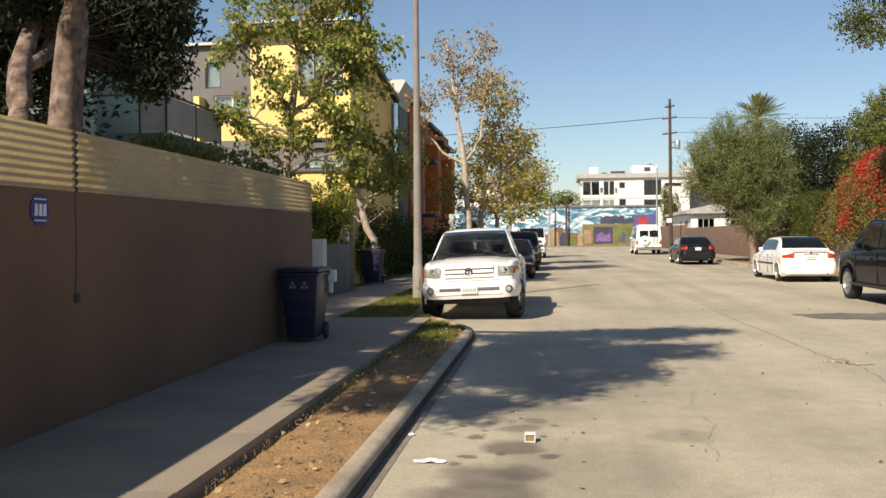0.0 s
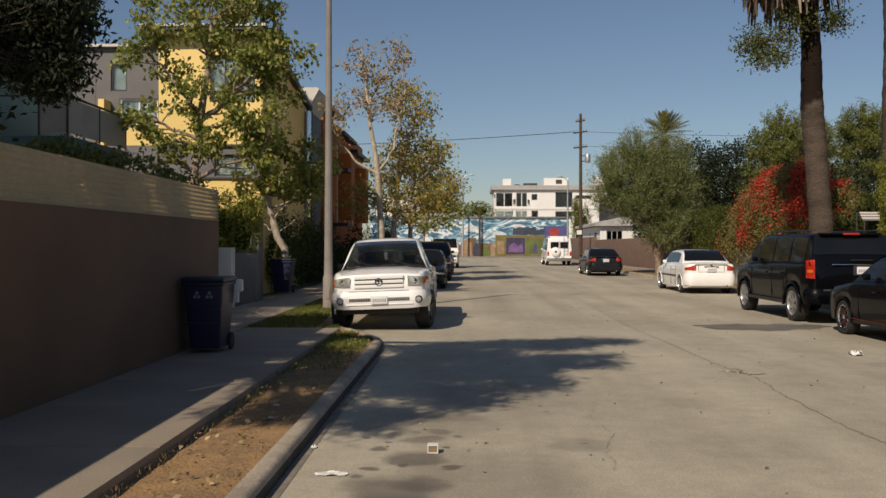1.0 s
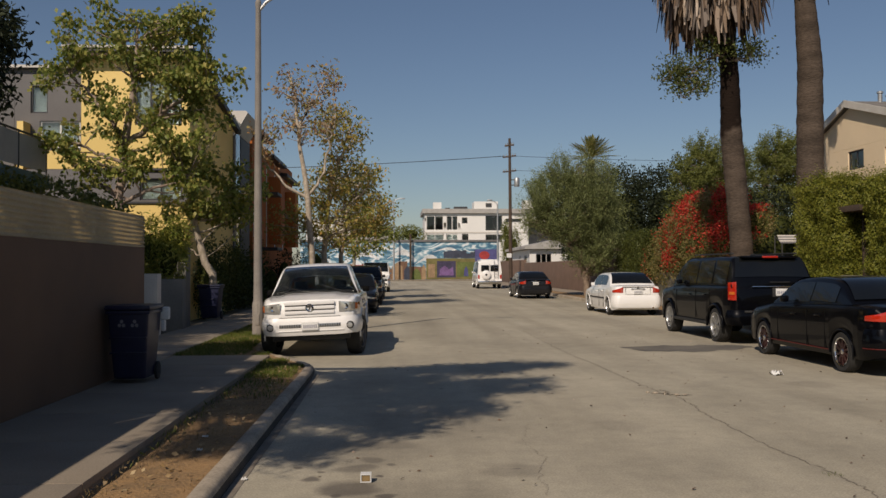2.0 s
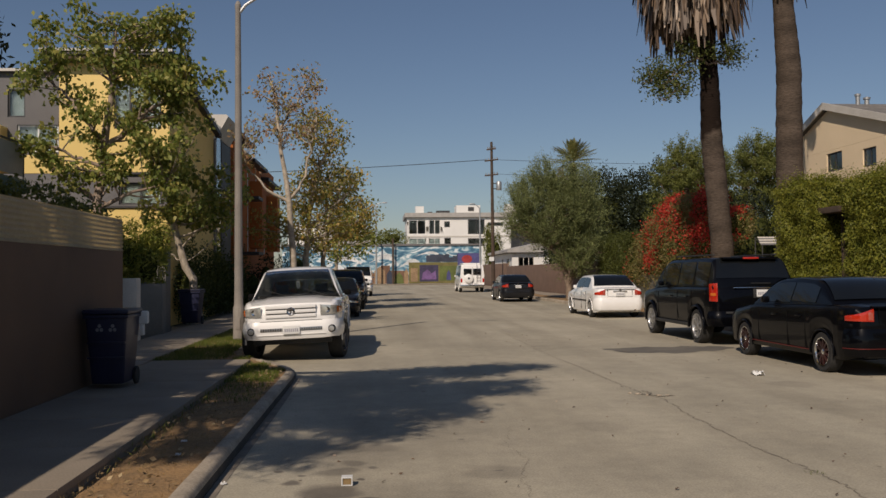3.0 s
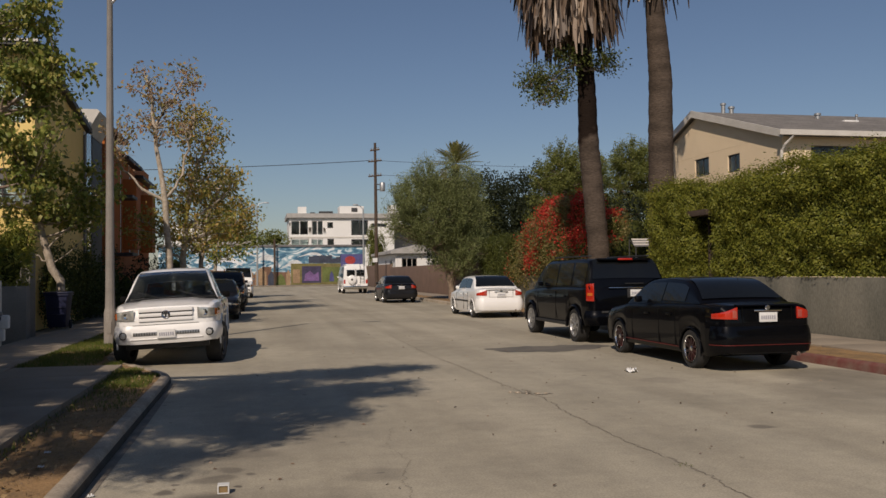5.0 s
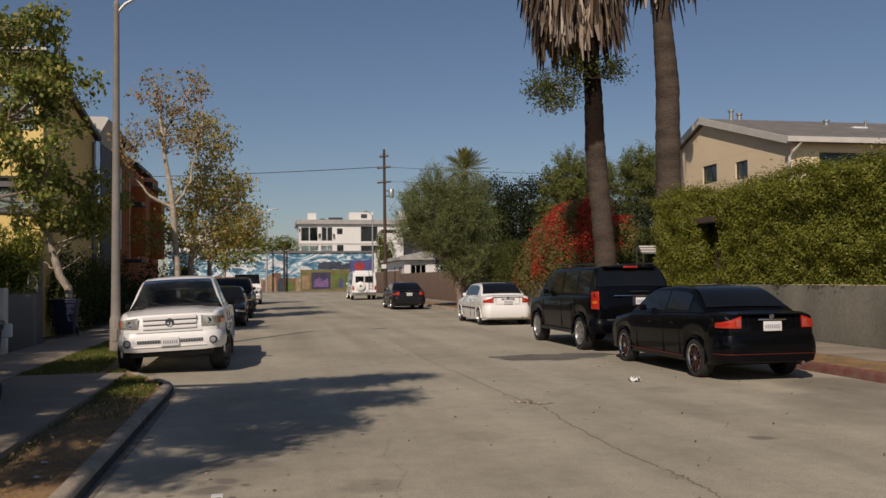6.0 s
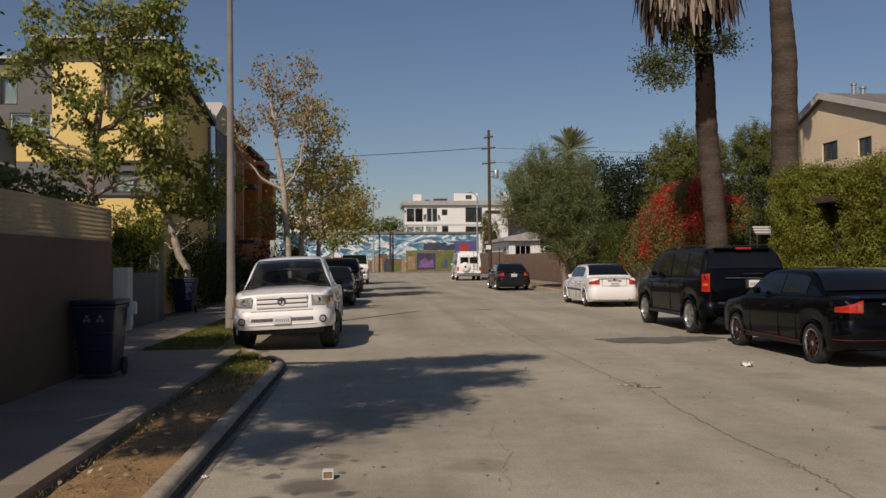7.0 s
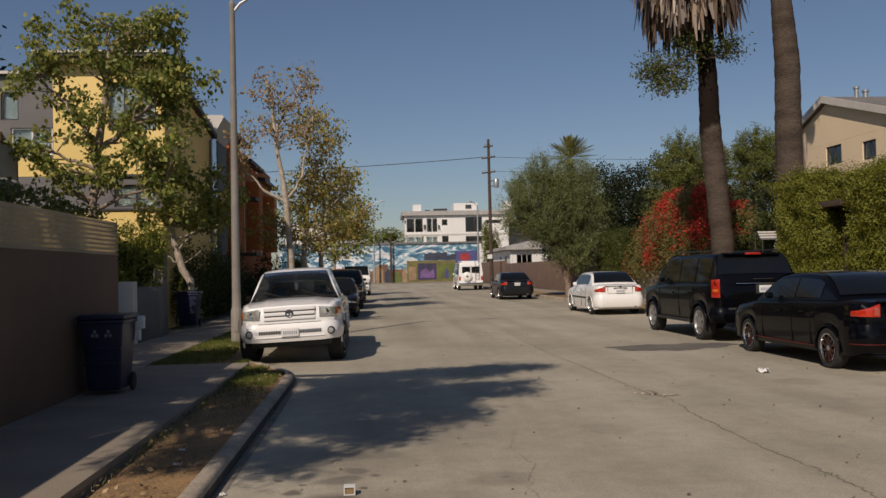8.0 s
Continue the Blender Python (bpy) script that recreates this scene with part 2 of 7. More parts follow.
M_POLE = mat("lamp_pole_concrete", (0.27, 0.245, 0.215), (0.21, 0.19, 0.17), rough=0.85, scale=2, fine=80, bump=0.3, fine_mix=0.5)
M_GALV = mat("galvanised_metal", (0.45, 0.46, 0.46), (0.38, 0.39, 0.39), rough=0.45, metal=0.7, scale=6)
M_WOOD = mat("weathered_pole_wood", (0.085, 0.055, 0.038), (0.055, 0.038, 0.028), rough=0.9, scale=2, fine=25, bump=0.5)
M_TANWOOD = mat("tan_timber", (0.30, 0.20, 0.09), (0.22, 0.15, 0.07), rough=0.85, scale=3, fine=25)
M_BARK_PALE = mat("pale_smooth_bark", (0.48, 0.41, 0.33), (0.30, 0.25, 0.19), rough=0.85, scale=6, fine=25, bump=0.4, fine_mix=0.5)
M_BARK_BROWN = mat("brown_bark", (0.28, 0.21, 0.155), (0.18, 0.13, 0.095), rough=0.9, scale=5, fine=25, bump=0.6, fine_mix=0.5)
M_BARK_SYCAMORE = mat("sycamore_bark", (0.38, 0.30, 0.24), (0.21, 0.155, 0.12), rough=0.9, scale=5, fine=25, bump=0.5, fine_mix=0.5)
M_BARK_PEEL = mat("peeling_bark", (0.25, 0.18, 0.14), (0.07, 0.048, 0.038), rough=0.9, scale=7, fine=18, bump=0.7, fine_mix=0.5)
M_PALMBARK = mat("palm_bark", (0.105, 0.080, 0.063), (0.058, 0.045, 0.036), rough=0.95, spec=0.08, scale=0.9, fine=9, bump=0.6, depth=0.05, fine_mix=0.6, stretch=(1, 1, 3.2))
M_BLUEBIN = mat("blue_bin_plastic", (0.012, 0.015, 0.048), (0.009, 0.011, 0.036), rough=0.45, scale=3, bump=0.05)
M_PALEPLASTIC = mat("pale_plastic", (0.7, 0.7, 0.68), (0.6, 0.6, 0.58), rough=0.6)
M_FADED = mat("faded_print", (0.24, 0.24, 0.27), (0.15, 0.15, 0.18), rough=0.7, scale=20, bump=0)
M_BLACK = mat("black_rubber", (0.018, 0.018, 0.018), (0.028, 0.027, 0.026), rough=0.85, scale=8, bump=0.2)
M_SIGNBLUE = mat("blue_sign_print", (0.025, 0.04, 0.20), (0.025, 0.04, 0.17), rough=0.5, bump=0)
M_SIGNWHITE = mat("white_sign_print", (0.75, 0.76, 0.8), (0.7, 0.7, 0.75), rough=0.5, bump=0)
M_MURAL = mural_mat()
M_PAINT = {n: mat("mural_" + n, c, tuple(v * 0.7 for v in c), rough=0.85, scale=1.2, fine=6, fine_mix=0.5, bump=0) for n, c in {
    "brown": (0.20, 0.11, 0.07), "green": (0.13, 0.16, 0.045), "olive": (0.19, 0.165, 0.06), "purple": (0.15, 0.08, 0.18), "navy": (0.06, 0.05, 0.10),
    "violet": (0.09, 0.09, 0.24), "red": (0.42, 0.05, 0.05), "tan": (0.36, 0.24, 0.14), "teal": (0.05, 0.13, 0.12), "slate": (0.05, 0.06, 0.09), "lilac": (0.20, 0.11, 0.27), "foam": (0.72, 0.74, 0.75)}.items()}
L_SYCAMORE = leaf_mat("sycamore_leaf", [(0.11, 0.15, 0.03), (0.20, 0.245, 0.055), (0.30, 0.32, 0.08), (0.42, 0.36, 0.10)], through_light=0.42)
L_AUTUMN = leaf_mat("autumn_leaf", [(0.20, 0.20, 0.06), (0.36, 0.30, 0.10), (0.42, 0.29, 0.12), (0.40, 0.22, 0.12), (0.33, 0.22, 0.15)], through_light=0.4)
L_MIXED = leaf_mat("turning_leaf", [(0.15, 0.18, 0.04), (0.29, 0.29, 0.07), (0.46, 0.37, 0.10), (0.54, 0.32, 0.09)], through_light=0.4)
# near-black greens; part of the crowns' own shade is in the leaf colour
L_DARK = leaf_mat("shaded_dark_leaf", [(0.011, 0.019, 0.008), (0.019, 0.028, 0.011), (0.030, 0.041, 0.014)], rough=0.7, through_light=0.15)
L_OLIVE = leaf_mat("olive_leaf", [(0.08, 0.10, 0.036), (0.175, 0.205, 0.078), (0.35, 0.385, 0.16)], through_light=0.35)
L_HEDGE = leaf_mat("hedge_leaf", [(0.15, 0.175, 0.027), (0.20, 0.22, 0.034), (0.255, 0.26, 0.041), (0.32, 0.30, 0.05)], through_light=0.4)
L_HEDGE_DARK = leaf_mat("clipped_hedge_leaf", [(0.03, 0.05, 0.012), (0.07, 0.09, 0.02), (0.12, 0.13, 0.03)])
L_GREEN = leaf_mat("green_leaf", [(0.05, 0.065, 0.016), (0.09, 0.11, 0.026), (0.14, 0.155, 0.038)])
L_BOUGAIN = leaf_mat("bougainvillea_leaf", [(0.09, 0.10, 0.026), (0.16, 0.155, 0.042), (0.22, 0.18, 0.06), (0.30, 0.20, 0.09)])
L_RED = leaf_mat("red_bract", [(0.36, 0.025, 0.02), (0.55, 0.045, 0.03), (0.66, 0.10, 0.06)], through_light=0.4)
L_FLUFF = leaf_mat("soft_tree_leaf", [(0.085, 0.105, 0.026), (0.165, 0.185, 0.045), (0.27, 0.28, 0.075)], through_light=0.36)
L_YELLOWGREEN = leaf_mat("bamboo_leaf", [(0.10, 0.14, 0.02), (0.22, 0.24, 0.04), (0.34, 0.32, 0.06)])
L_PALM = leaf_mat("palm_leaflet", [(0.13, 0.15, 0.045), (0.23, 0.23, 0.07), (0.34, 0.28, 0.10)], through_light=0.4)
L_THATCH = leaf_mat("dead_frond", [(0.035, 0.022, 0.015), (0.10, 0.065, 0.042), (0.25, 0.175, 0.12), (0.48, 0.38, 0.29)], through_light=0.1)
L_LITTER = leaf_mat("dry_leaf", [(0.22, 0.15, 0.075), (0.34, 0.235, 0.12), (0.46, 0.35, 0.20)], through_light=0.1)
L_GRASS = leaf_mat("grass_blade", [(0.06, 0.10, 0.015), (0.11, 0.15, 0.025), (0.19, 0.19, 0.04)])
L_STRAW = leaf_mat("dry_grass_blade", [(0.26, 0.165, 0.07), (0.36, 0.25, 0.11), (0.20, 0.15, 0.055)])


# ---- building blocks ----
def thing(name, at, label, category, group="", rz=0.0):
    """An Empty at a thing's base, which its parts hang from."""
    ob = new(name)
    ob.empty_display_size = 0.2
    ob.matrix_basis = pose(*at, 0, 0, rz)
    return tagged(ob, label, category, group)


def mesh_of(name, bm, material, angle=35):
    bmesh.ops.recalc_face_normals(bm, faces=bm.faces[:])
    me = bpy.data.meshes.new(name)
    bm.to_mesh(me)
    bm.free()
    me.materials.append(material)
    me.shade_smooth()
    me.set_sharp_from_angle(angle=radians(angle))
    return me


def part(name, bm, material, parent, label="", world=False, angle=35):
    """One mesh object under a thing or a part. world: the mesh is in world metres, its parent unturned."""
    if world:
        p = parent.matrix_basis.translation
        bmesh.ops.translate(bm, verts=bm.verts[:], vec=-p)
    ob = new(name, mesh_of(name, bm, material, angle))
    ob.parent = parent
    return tagged(ob, label)


def piece(name, me, parent, m=None):
    ob = new(name, me)
    ob.parent = parent
    if m:
        ob.matrix_basis = m
    return ob


def solo(name, bm, material, label, category, group="", kind="", angle=35):
    return tagged(new(name, mesh_of(name, bm, material, angle)), label, category, group, kind)


def box(bm, x0, y0, z0, x1, y1, z1, bevel=0.0):
    r = bmesh.ops.create_cube(bm, size=1.0, matrix=Matrix.Translation(((x0 + x1) / 2, (y0 + y1) / 2, (z0 + z1) / 2))
                              @ Matrix.Diagonal((abs(x1 - x0), abs(y1 - y0), abs(z1 - z0), 1)))
    if bevel:
        es = list({e for v in r["verts"] for e in v.link_edges})
        bmesh.ops.bevel(bm, geom=es, offset=bevel, segments=2, affect="EDGES", profile=0.6)
    return r["verts"]


def boxes(*args, bevel=0.0):
    bm = bmesh.new()
    for a in args:
        box(bm, *a, bevel=bevel)
    return bm


def prism(bm, poly, d, axis="y", at=0.0):
    """A polygon drawn in the two other axes, as thick as d along axis from at."""
    def put(u, v, w):
        return {"x": (w, u, v), "y": (u, w, v), "z": (u, v, w)}[axis]
    a = [bm.verts.new(put(u, v, at)) for u, v in poly]
    b = [bm.verts.new(put(u, v, at + d)) for u, v in poly]
    bm.faces.new(a)
    bm.faces.new(b[::-1])
    for i in range(len(poly)):
        j = (i + 1) % len(poly)
        bm.faces.new((a[i], b[i], b[j], a[j]))


def ring_frame(p, q):
    d = (Vector(q) - Vector(p)).normalized()
    s = d.cross(Vector((0, 0, 1)) if abs(d.z) < 0.95 else Vector((1, 0, 0))).normalized()
    return s, d.cross(s)


def tube(bm, pts, radii, n=8):
    pts = [Vector(p) for p in pts]
    if not hasattr(radii, "__len__"):
        radii = [radii] * len(pts)
    rings = []
    for i, p in enumerate(pts):
        s, u = ring_frame(pts[max(0, i - 1)], pts[min(len(pts) - 1, i + 1)])
        rings.append([bm.verts.new(p + radii[i] * (math.cos(2 * math.pi * k / n) * s + math.sin(2 * math.pi * k / n) * u)) for k in range(n)])
    for a, b in zip(rings, rings[1:]):
        for k in range(n):
            bm.faces.new((a[k], a[(k + 1) % n], b[(k + 1) % n], b[k]))
    bm.faces.new(rings[0][::-1])
    bm.faces.new(rings[-1])


def tube_bm(pts, radii, n=8):
    bm = bmesh.new()
    tube(bm, pts, radii, n)
    return bm


def lathe(bm, profile, n=24, axis="x", at=(0, 0, 0), cap=True):
    """Turns (radius, along) round an axis."""
    rings = []
    for r, a in profile:
        ring = []
        for k in range(n):
            c, s = math.cos(2 * math.pi * k / n) * r, math.sin(2 * math.pi * k / n) * r
            ring.append(bm.verts.new(Vector({"x": (a, c, s), "y": (c, a, s), "z": (c, s, a)}[axis]) + Vector(at)))
        rings.append(ring)
    for a, b in zip(rings, rings[1:]):
        for k in range(n):
            bm.faces.new((a[k], a[(k + 1) % n], b[(k + 1) % n], b[k]))
    if cap and profile[0][0] > 1e-4:
        bm.faces.new(rings[0])
    if cap and profile[-1][0] > 1e-4:
        bm.faces.new(rings[-1][::-1])


def lathe_bm(*a, **k):
    bm = bmesh.new()
    lathe(bm, *a, **k)
    return bm


def holed(u0, u1, z0, z1, holes, side, at, thick):
    """A wall in the plane side = at ("x" or "y"), as thick as given to the positive side, with openings through it."""
    bm = bmesh.new()
    us = sorted({u0, u1, *[h[0] for h in holes], *[h[1] for h in holes]})
    zs = sorted({z0, z1, *[h[2] for h in holes], *[h[3] for h in holes]})
    for a, b in zip(us, us[1:]):
        for c, d in zip(zs, zs[1:]):
            if any(h[0] <= a and b <= h[1] and h[2] <= c and d <= h[3] for h in holes):
                continue
            if side == "x":
                box(bm, at, a, c, at + thick, b, d)
            else:
                box(bm, a, at, c, b, at + thick, d)
    bmesh.ops.remove_doubles(bm, verts=bm.verts[:], dist=1e-4)
    return bm


def window(parent, u0, u1, z0, z1, side, at, frame_mat, panes=1, blind=False, bar=0.05):
    """A framed window in a wall's opening: frame, panes, and a blind behind where one is drawn."""
    def bx(a, b, c, d, e, f):
        return (e, a, c, f, b, d) if side == "x" else (a, e, c, b, f, d)
    d0, d1 = at + 0.05, at + 0.11
    w = (u1 - u0) / panes
    lights = [(u0 + i * w + (bar if i == 0 else bar / 2), u0 + (i + 1) * w - (bar if i == panes - 1 else bar / 2), z0 + bar, z1 - bar) for i in range(panes)]
    fr = part("window", holed(u0, u1, z0, z1, lights, side, d0, d1 - d0), frame_mat, parent, world=True)
    for i in range(panes):
        pa = part("pane", boxes(bx(u0 + i * w + bar / 2, u0 + (i + 1) * w - bar / 2, z0 + bar, z1 - bar, d0 + 0.02, d0 + 0.03)), M_GLASS, parent, world=True)
        pa.parent = fr
    if blind:
        bl = part("blind", boxes(bx(u0 + 0.02, u1 - 0.02, z0 + 0.02, z1 - 0.02, d1 + 0.05, d1 + 0.06)), M_BLIND, parent, world=True)
        bl.parent = fr
    return fr


def raw_mesh(name, verts, faces, material, smooth=False):
    me = bpy.data.meshes.new(name)
    me.from_pydata(verts.tolist(), [], faces.tolist())
    me.materials.append(material)
    if smooth:
        me.shade_smooth()
    return me


def leaf_arrays(P, size, rng, aspect=0.55, droop=0.35, out=None, spread=0.35, face=None):
    """Folded leaves, one at each point: verts and faces. out: the way they point; face: the way their upper sides turn."""
    n = len(P)
    d = rng.normal(size=(n, 3))
    if out is not None:
        d = d * 0.6 + out
    d[:, 2] -= droop
    d /= np.linalg.norm(d, axis=1)[:, None] + 1e-9
    k = rng.normal(size=(n, 3))
    if face is not None:
        k = k * 0.55 + face
        d -= face * (d * face).sum(1)[:, None] * 0.75
        d /= np.linalg.norm(d, axis=1)[:, None] + 1e-9
    s = np.cross(d, k)
    s /= np.linalg.norm(s, axis=1)[:, None] + 1e-9
    up = np.cross(s, d)
    z = size * (1 + spread * rng.uniform(-1, 1, n))[:, None]
    mid = P + d * z * 0.45 + up * z * 0.10
    V = np.stack([P, mid + s * z * aspect * 0.5 - up * z * 0.07, P + d * z, mid - s * z * aspect * 0.5 - up * z * 0.07], 1).reshape(-1, 3)
    b = (np.arange(n) * 4)[:, None]
    F = np.concatenate([b + [0, 1, 2], b + [0, 2, 3]])
    return V, F


def tubes_arrays(paths, n=6):
    """Many tapering limbs as one mesh: paths of (points, radii)."""
    V, F, base = [], [], 0
    ang = np.linspace(0, 2 * np.pi, n, endpoint=False)
    for pts, rad in paths:
        pts, rad = np.asarray(pts, float), np.asarray(rad, float)
        t = np.gradient(pts, axis=0)
        t /= np.linalg.norm(t, axis=1)[:, None] + 1e-9
        ref = np.where(np.abs(t[:, 2:3]) < 0.9, [[0, 0, 1.0]], [[1.0, 0, 0]])
        s = np.cross(t, ref)
        s /= np.linalg.norm(s, axis=1)[:, None] + 1e-9
        u = np.cross(t, s)
        V.append((pts[:, None] + rad[:, None, None] * (np.cos(ang)[None, :, None] * s[:, None] + np.sin(ang)[None, :, None] * u[:, None])).reshape(-1, 3))
        k, j = np.meshgrid(np.arange(n), np.arange(len(pts) - 1))
        a, b = base + j * n + k, base + j * n + (k + 1) % n
        F.append(np.stack([a, b, b + n, a + n], -1).reshape(-1, 4))
        base += len(pts) * n
    return np.concatenate(V), np.concatenate(F)


def smooth_path(pts, n=14):
    """Points and radii (x, y, z, r) drawn out to a bent, slightly uneven line."""
    p = np.array(pts, float)
    t = np.linspace(0, len(p) - 1, n)
    return np.stack([np.interp(t, np.arange(len(p)), p[:, i]) for i in range(4)], 1)


def grow(name, base, trunks, blobs, clumps, leaves, leaf_size, bark, leaf, seed, label, category="tree", clump_r=0.45, limb=0.035,
         droop=0.35, aspect=0.55, group="", shell=0.45, twig=True, lowest=0.0, spray=None, limb_bark=None):
    """A tree: tapered trunks, bent limbs that reach into the crown's lobes, and a crown of many small leaves."""
    rng = np.random.default_rng(seed)
    tr = thing(name, base, label, category, group)
    paths, nodes = [], []
    for t in trunks:
        q = smooth_path(t)
        w = rng.normal(scale=0.012, size=(len(q), 3)) * np.clip(np.arange(len(q)), 0, 3)[:, None]
        q[:, :3] += w
        paths.append((q[:, :3], q[:, 3]))
        nodes.append(q[2:])
    nodes = np.concatenate(nodes)
    nodes = nodes[nodes[:, 2] > lowest]
    wts = np.array([b[6] if len(b) > 6 else b[3] * b[4] * b[5] for b in blobs], float)
    which = rng.choice(len(blobs), clumps, p=wts / wts.sum())
    LP, LO = [], []
    for w in which:
        b = np.array(blobs[w][:6], float)
        d = rng.normal(size=3)
        d /= np.linalg.norm(d)
        c = b[:3] + b[3:6] * d * (shell + (1 - shell) * rng.random() ** 0.5)
        gap = np.linalg.norm(nodes[:, :3] - c, axis=1) + np.clip(nodes[:, 2] - c[2] + 0.15, 0, 9) * 3 + rng.random(len(nodes)) * 0.4
        s = nodes[gap.argmin()]
        far = np.linalg.norm(c - s[:3])
        mid = (s[:3] + c) / 2 + np.array([0, 0, -0.05 * far]) + rng.normal(scale=0.10 * far, size=3)
        t = np.linspace(0, 1, 7)[:, None]
        line = (1 - t) ** 2 * s[:3] + 2 * t * (1 - t) * mid + t ** 2 * c
        r0 = min(s[3] * 0.6, limb * (0.4 + 0.5 * far))
        paths.append((line, np.linspace(r0, 0.006, 7)))
        if twig and rng.random() < 0.55:
            e = c + rng.normal(scale=clump_r, size=3)
            paths.append((np.linspace(line[3], e, 4), np.linspace(r0 * 0.5, 0.005, 4)))
        k = max(3, int(leaves * rng.uniform(0.5, 1.5)))
        near = c + np.clip(rng.normal(size=(k, 3)), -1.7, 1.7) * clump_r * np.array([1, 1, 0.75])
        along = line[rng.integers(4, 7, k // 4)] + rng.normal(scale=clump_r * 0.35, size=(k // 4, 3))
        if spray:
            # feathery sprays: leaves along twigs that reach outward and up
            long_, m, lift = spray
            j = rng.integers(0, m, k)
            way = d * 0.9 + np.array([0, 0, lift]) + rng.normal(scale=0.55, size=(m, 3))
            way /= np.linalg.norm(way, axis=1)[:, None]
            reach = long_ * rng.uniform(0.5, 1.2, m)
            near = c + way[j] * (reach[j] * rng.random(k))[:, None] + rng.normal(scale=clump_r * 0.22, size=(k, 3))
            LO += [way[j], np.zeros((k // 4, 3))]
        LP += [near, along]
    k = len(trunks) if limb_bark else len(paths)
    V, F = tubes_arrays([(p - np.array(base), r) for p, r in paths[:k]])
    piece("trunk", raw_mesh("trunk", V, F, bark, True), tr)
    if limb_bark:
        V, F = tubes_arrays([(p - np.array(base), r) for p, r in paths[k:]])
        piece("limb_system", raw_mesh("limb_system", V, F, limb_bark, True), tr)
    P = np.concatenate(LP) - np.array(base)
    V, F = leaf_arrays(P, leaf_size, rng, aspect, droop, np.concatenate(LO) * 0.8 if LO else None)
    piece("crown", raw_mesh("crown", V, F, leaf), tr)
    return tr


def hedge(name, x0, y0, z0, x1, y1, z1, leaf, label, seed, leaf_size=0.07, density=520, ragged=0.12, bulge=0.1, category="hedge", back=False):
    """A clipped hedge: a dense inner body and leaves that stand out of its faces unevenly."""
    rng = np.random.default_rng(seed)
    at = ((x0 + x1) / 2, (y0 + y1) / 2, z0)
    hd = thing(name, at, label, category)
    faces = [((x0, y0), (0, y1 - y0), "x", -1), ((x0, y0), (x1 - x0, 0), "y", -1), ((x0, y1), (x1 - x0, 0), "y", 1)]
    if back:
        faces.append(((x1, y0), (0, y1 - y0), "x", 1))
    P, O = [], []
    for (a, b), (du, dv), ax, sg in faces:
        n = int(max(abs(du), abs(dv)) * (z1 - z0) * density)
        s, h = rng.random(n), rng.random(n)
        q = np.stack([a + du * s, b + dv * s, z0 + (z1 - z0) * h], 1)
        o = np.zeros((n, 3))
        o[:, 0 if ax == "x" else 1] = sg
        def lump(c):
            return np.array([noise.noise(Vector((x * 1.3, y * 1.3, z * 1.5))) + .5 * noise.noise(Vector((x * 3.7, y * 3.7, z * 4.0))) for x, y, z in c])
        wob = lump(q)
        along = np.array([0, 1, 0]) if ax == "x" else np.array([1, 0, 0])
        tilt = -2.2 * bulge * ((lump(q + along * .1) - wob) / .1)[:, None] * along - 2.2 * bulge * ((lump(q + np.array([0, 0, .1])) - wob) / .1)[:, None] * np.array([0, 0, 1])
        q += o * (bulge * wob + ragged * rng.normal(size=n) * 0.6)[:, None]
        P.append(q)
        o = o + tilt
        O.append(o / np.linalg.norm(o, axis=1)[:, None])
    n = int((x1 - x0) * (y1 - y0) * density)
    q = np.stack([rng.uniform(x0, x1, n), rng.uniform(y0, y1, n), np.full(n, z1)], 1)
    wob = np.array([noise.noise(Vector((p[0] * 0.9, p[1] * 0.9, 7.0))) for p in q])
    q[:, 2] += bulge * wob * 1.5 + np.abs(rng.normal(size=n)) * ragged * 1.3
    P.append(q)
    O.append(np.tile([0, 0, 1.0], (n, 1)))
    P, O = np.concatenate(P) - np.array(at), np.concatenate(O)
    V, F = leaf_arrays(P, leaf_size, rng, 0.5, 0.25, None, 0.35, O)
    piece("foliage", raw_mesh("foliage", V, F, leaf), hd)
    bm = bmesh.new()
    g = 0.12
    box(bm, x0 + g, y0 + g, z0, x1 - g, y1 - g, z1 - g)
    part("shade_core", bm, M_INNER, hd, world=True)
    return hd


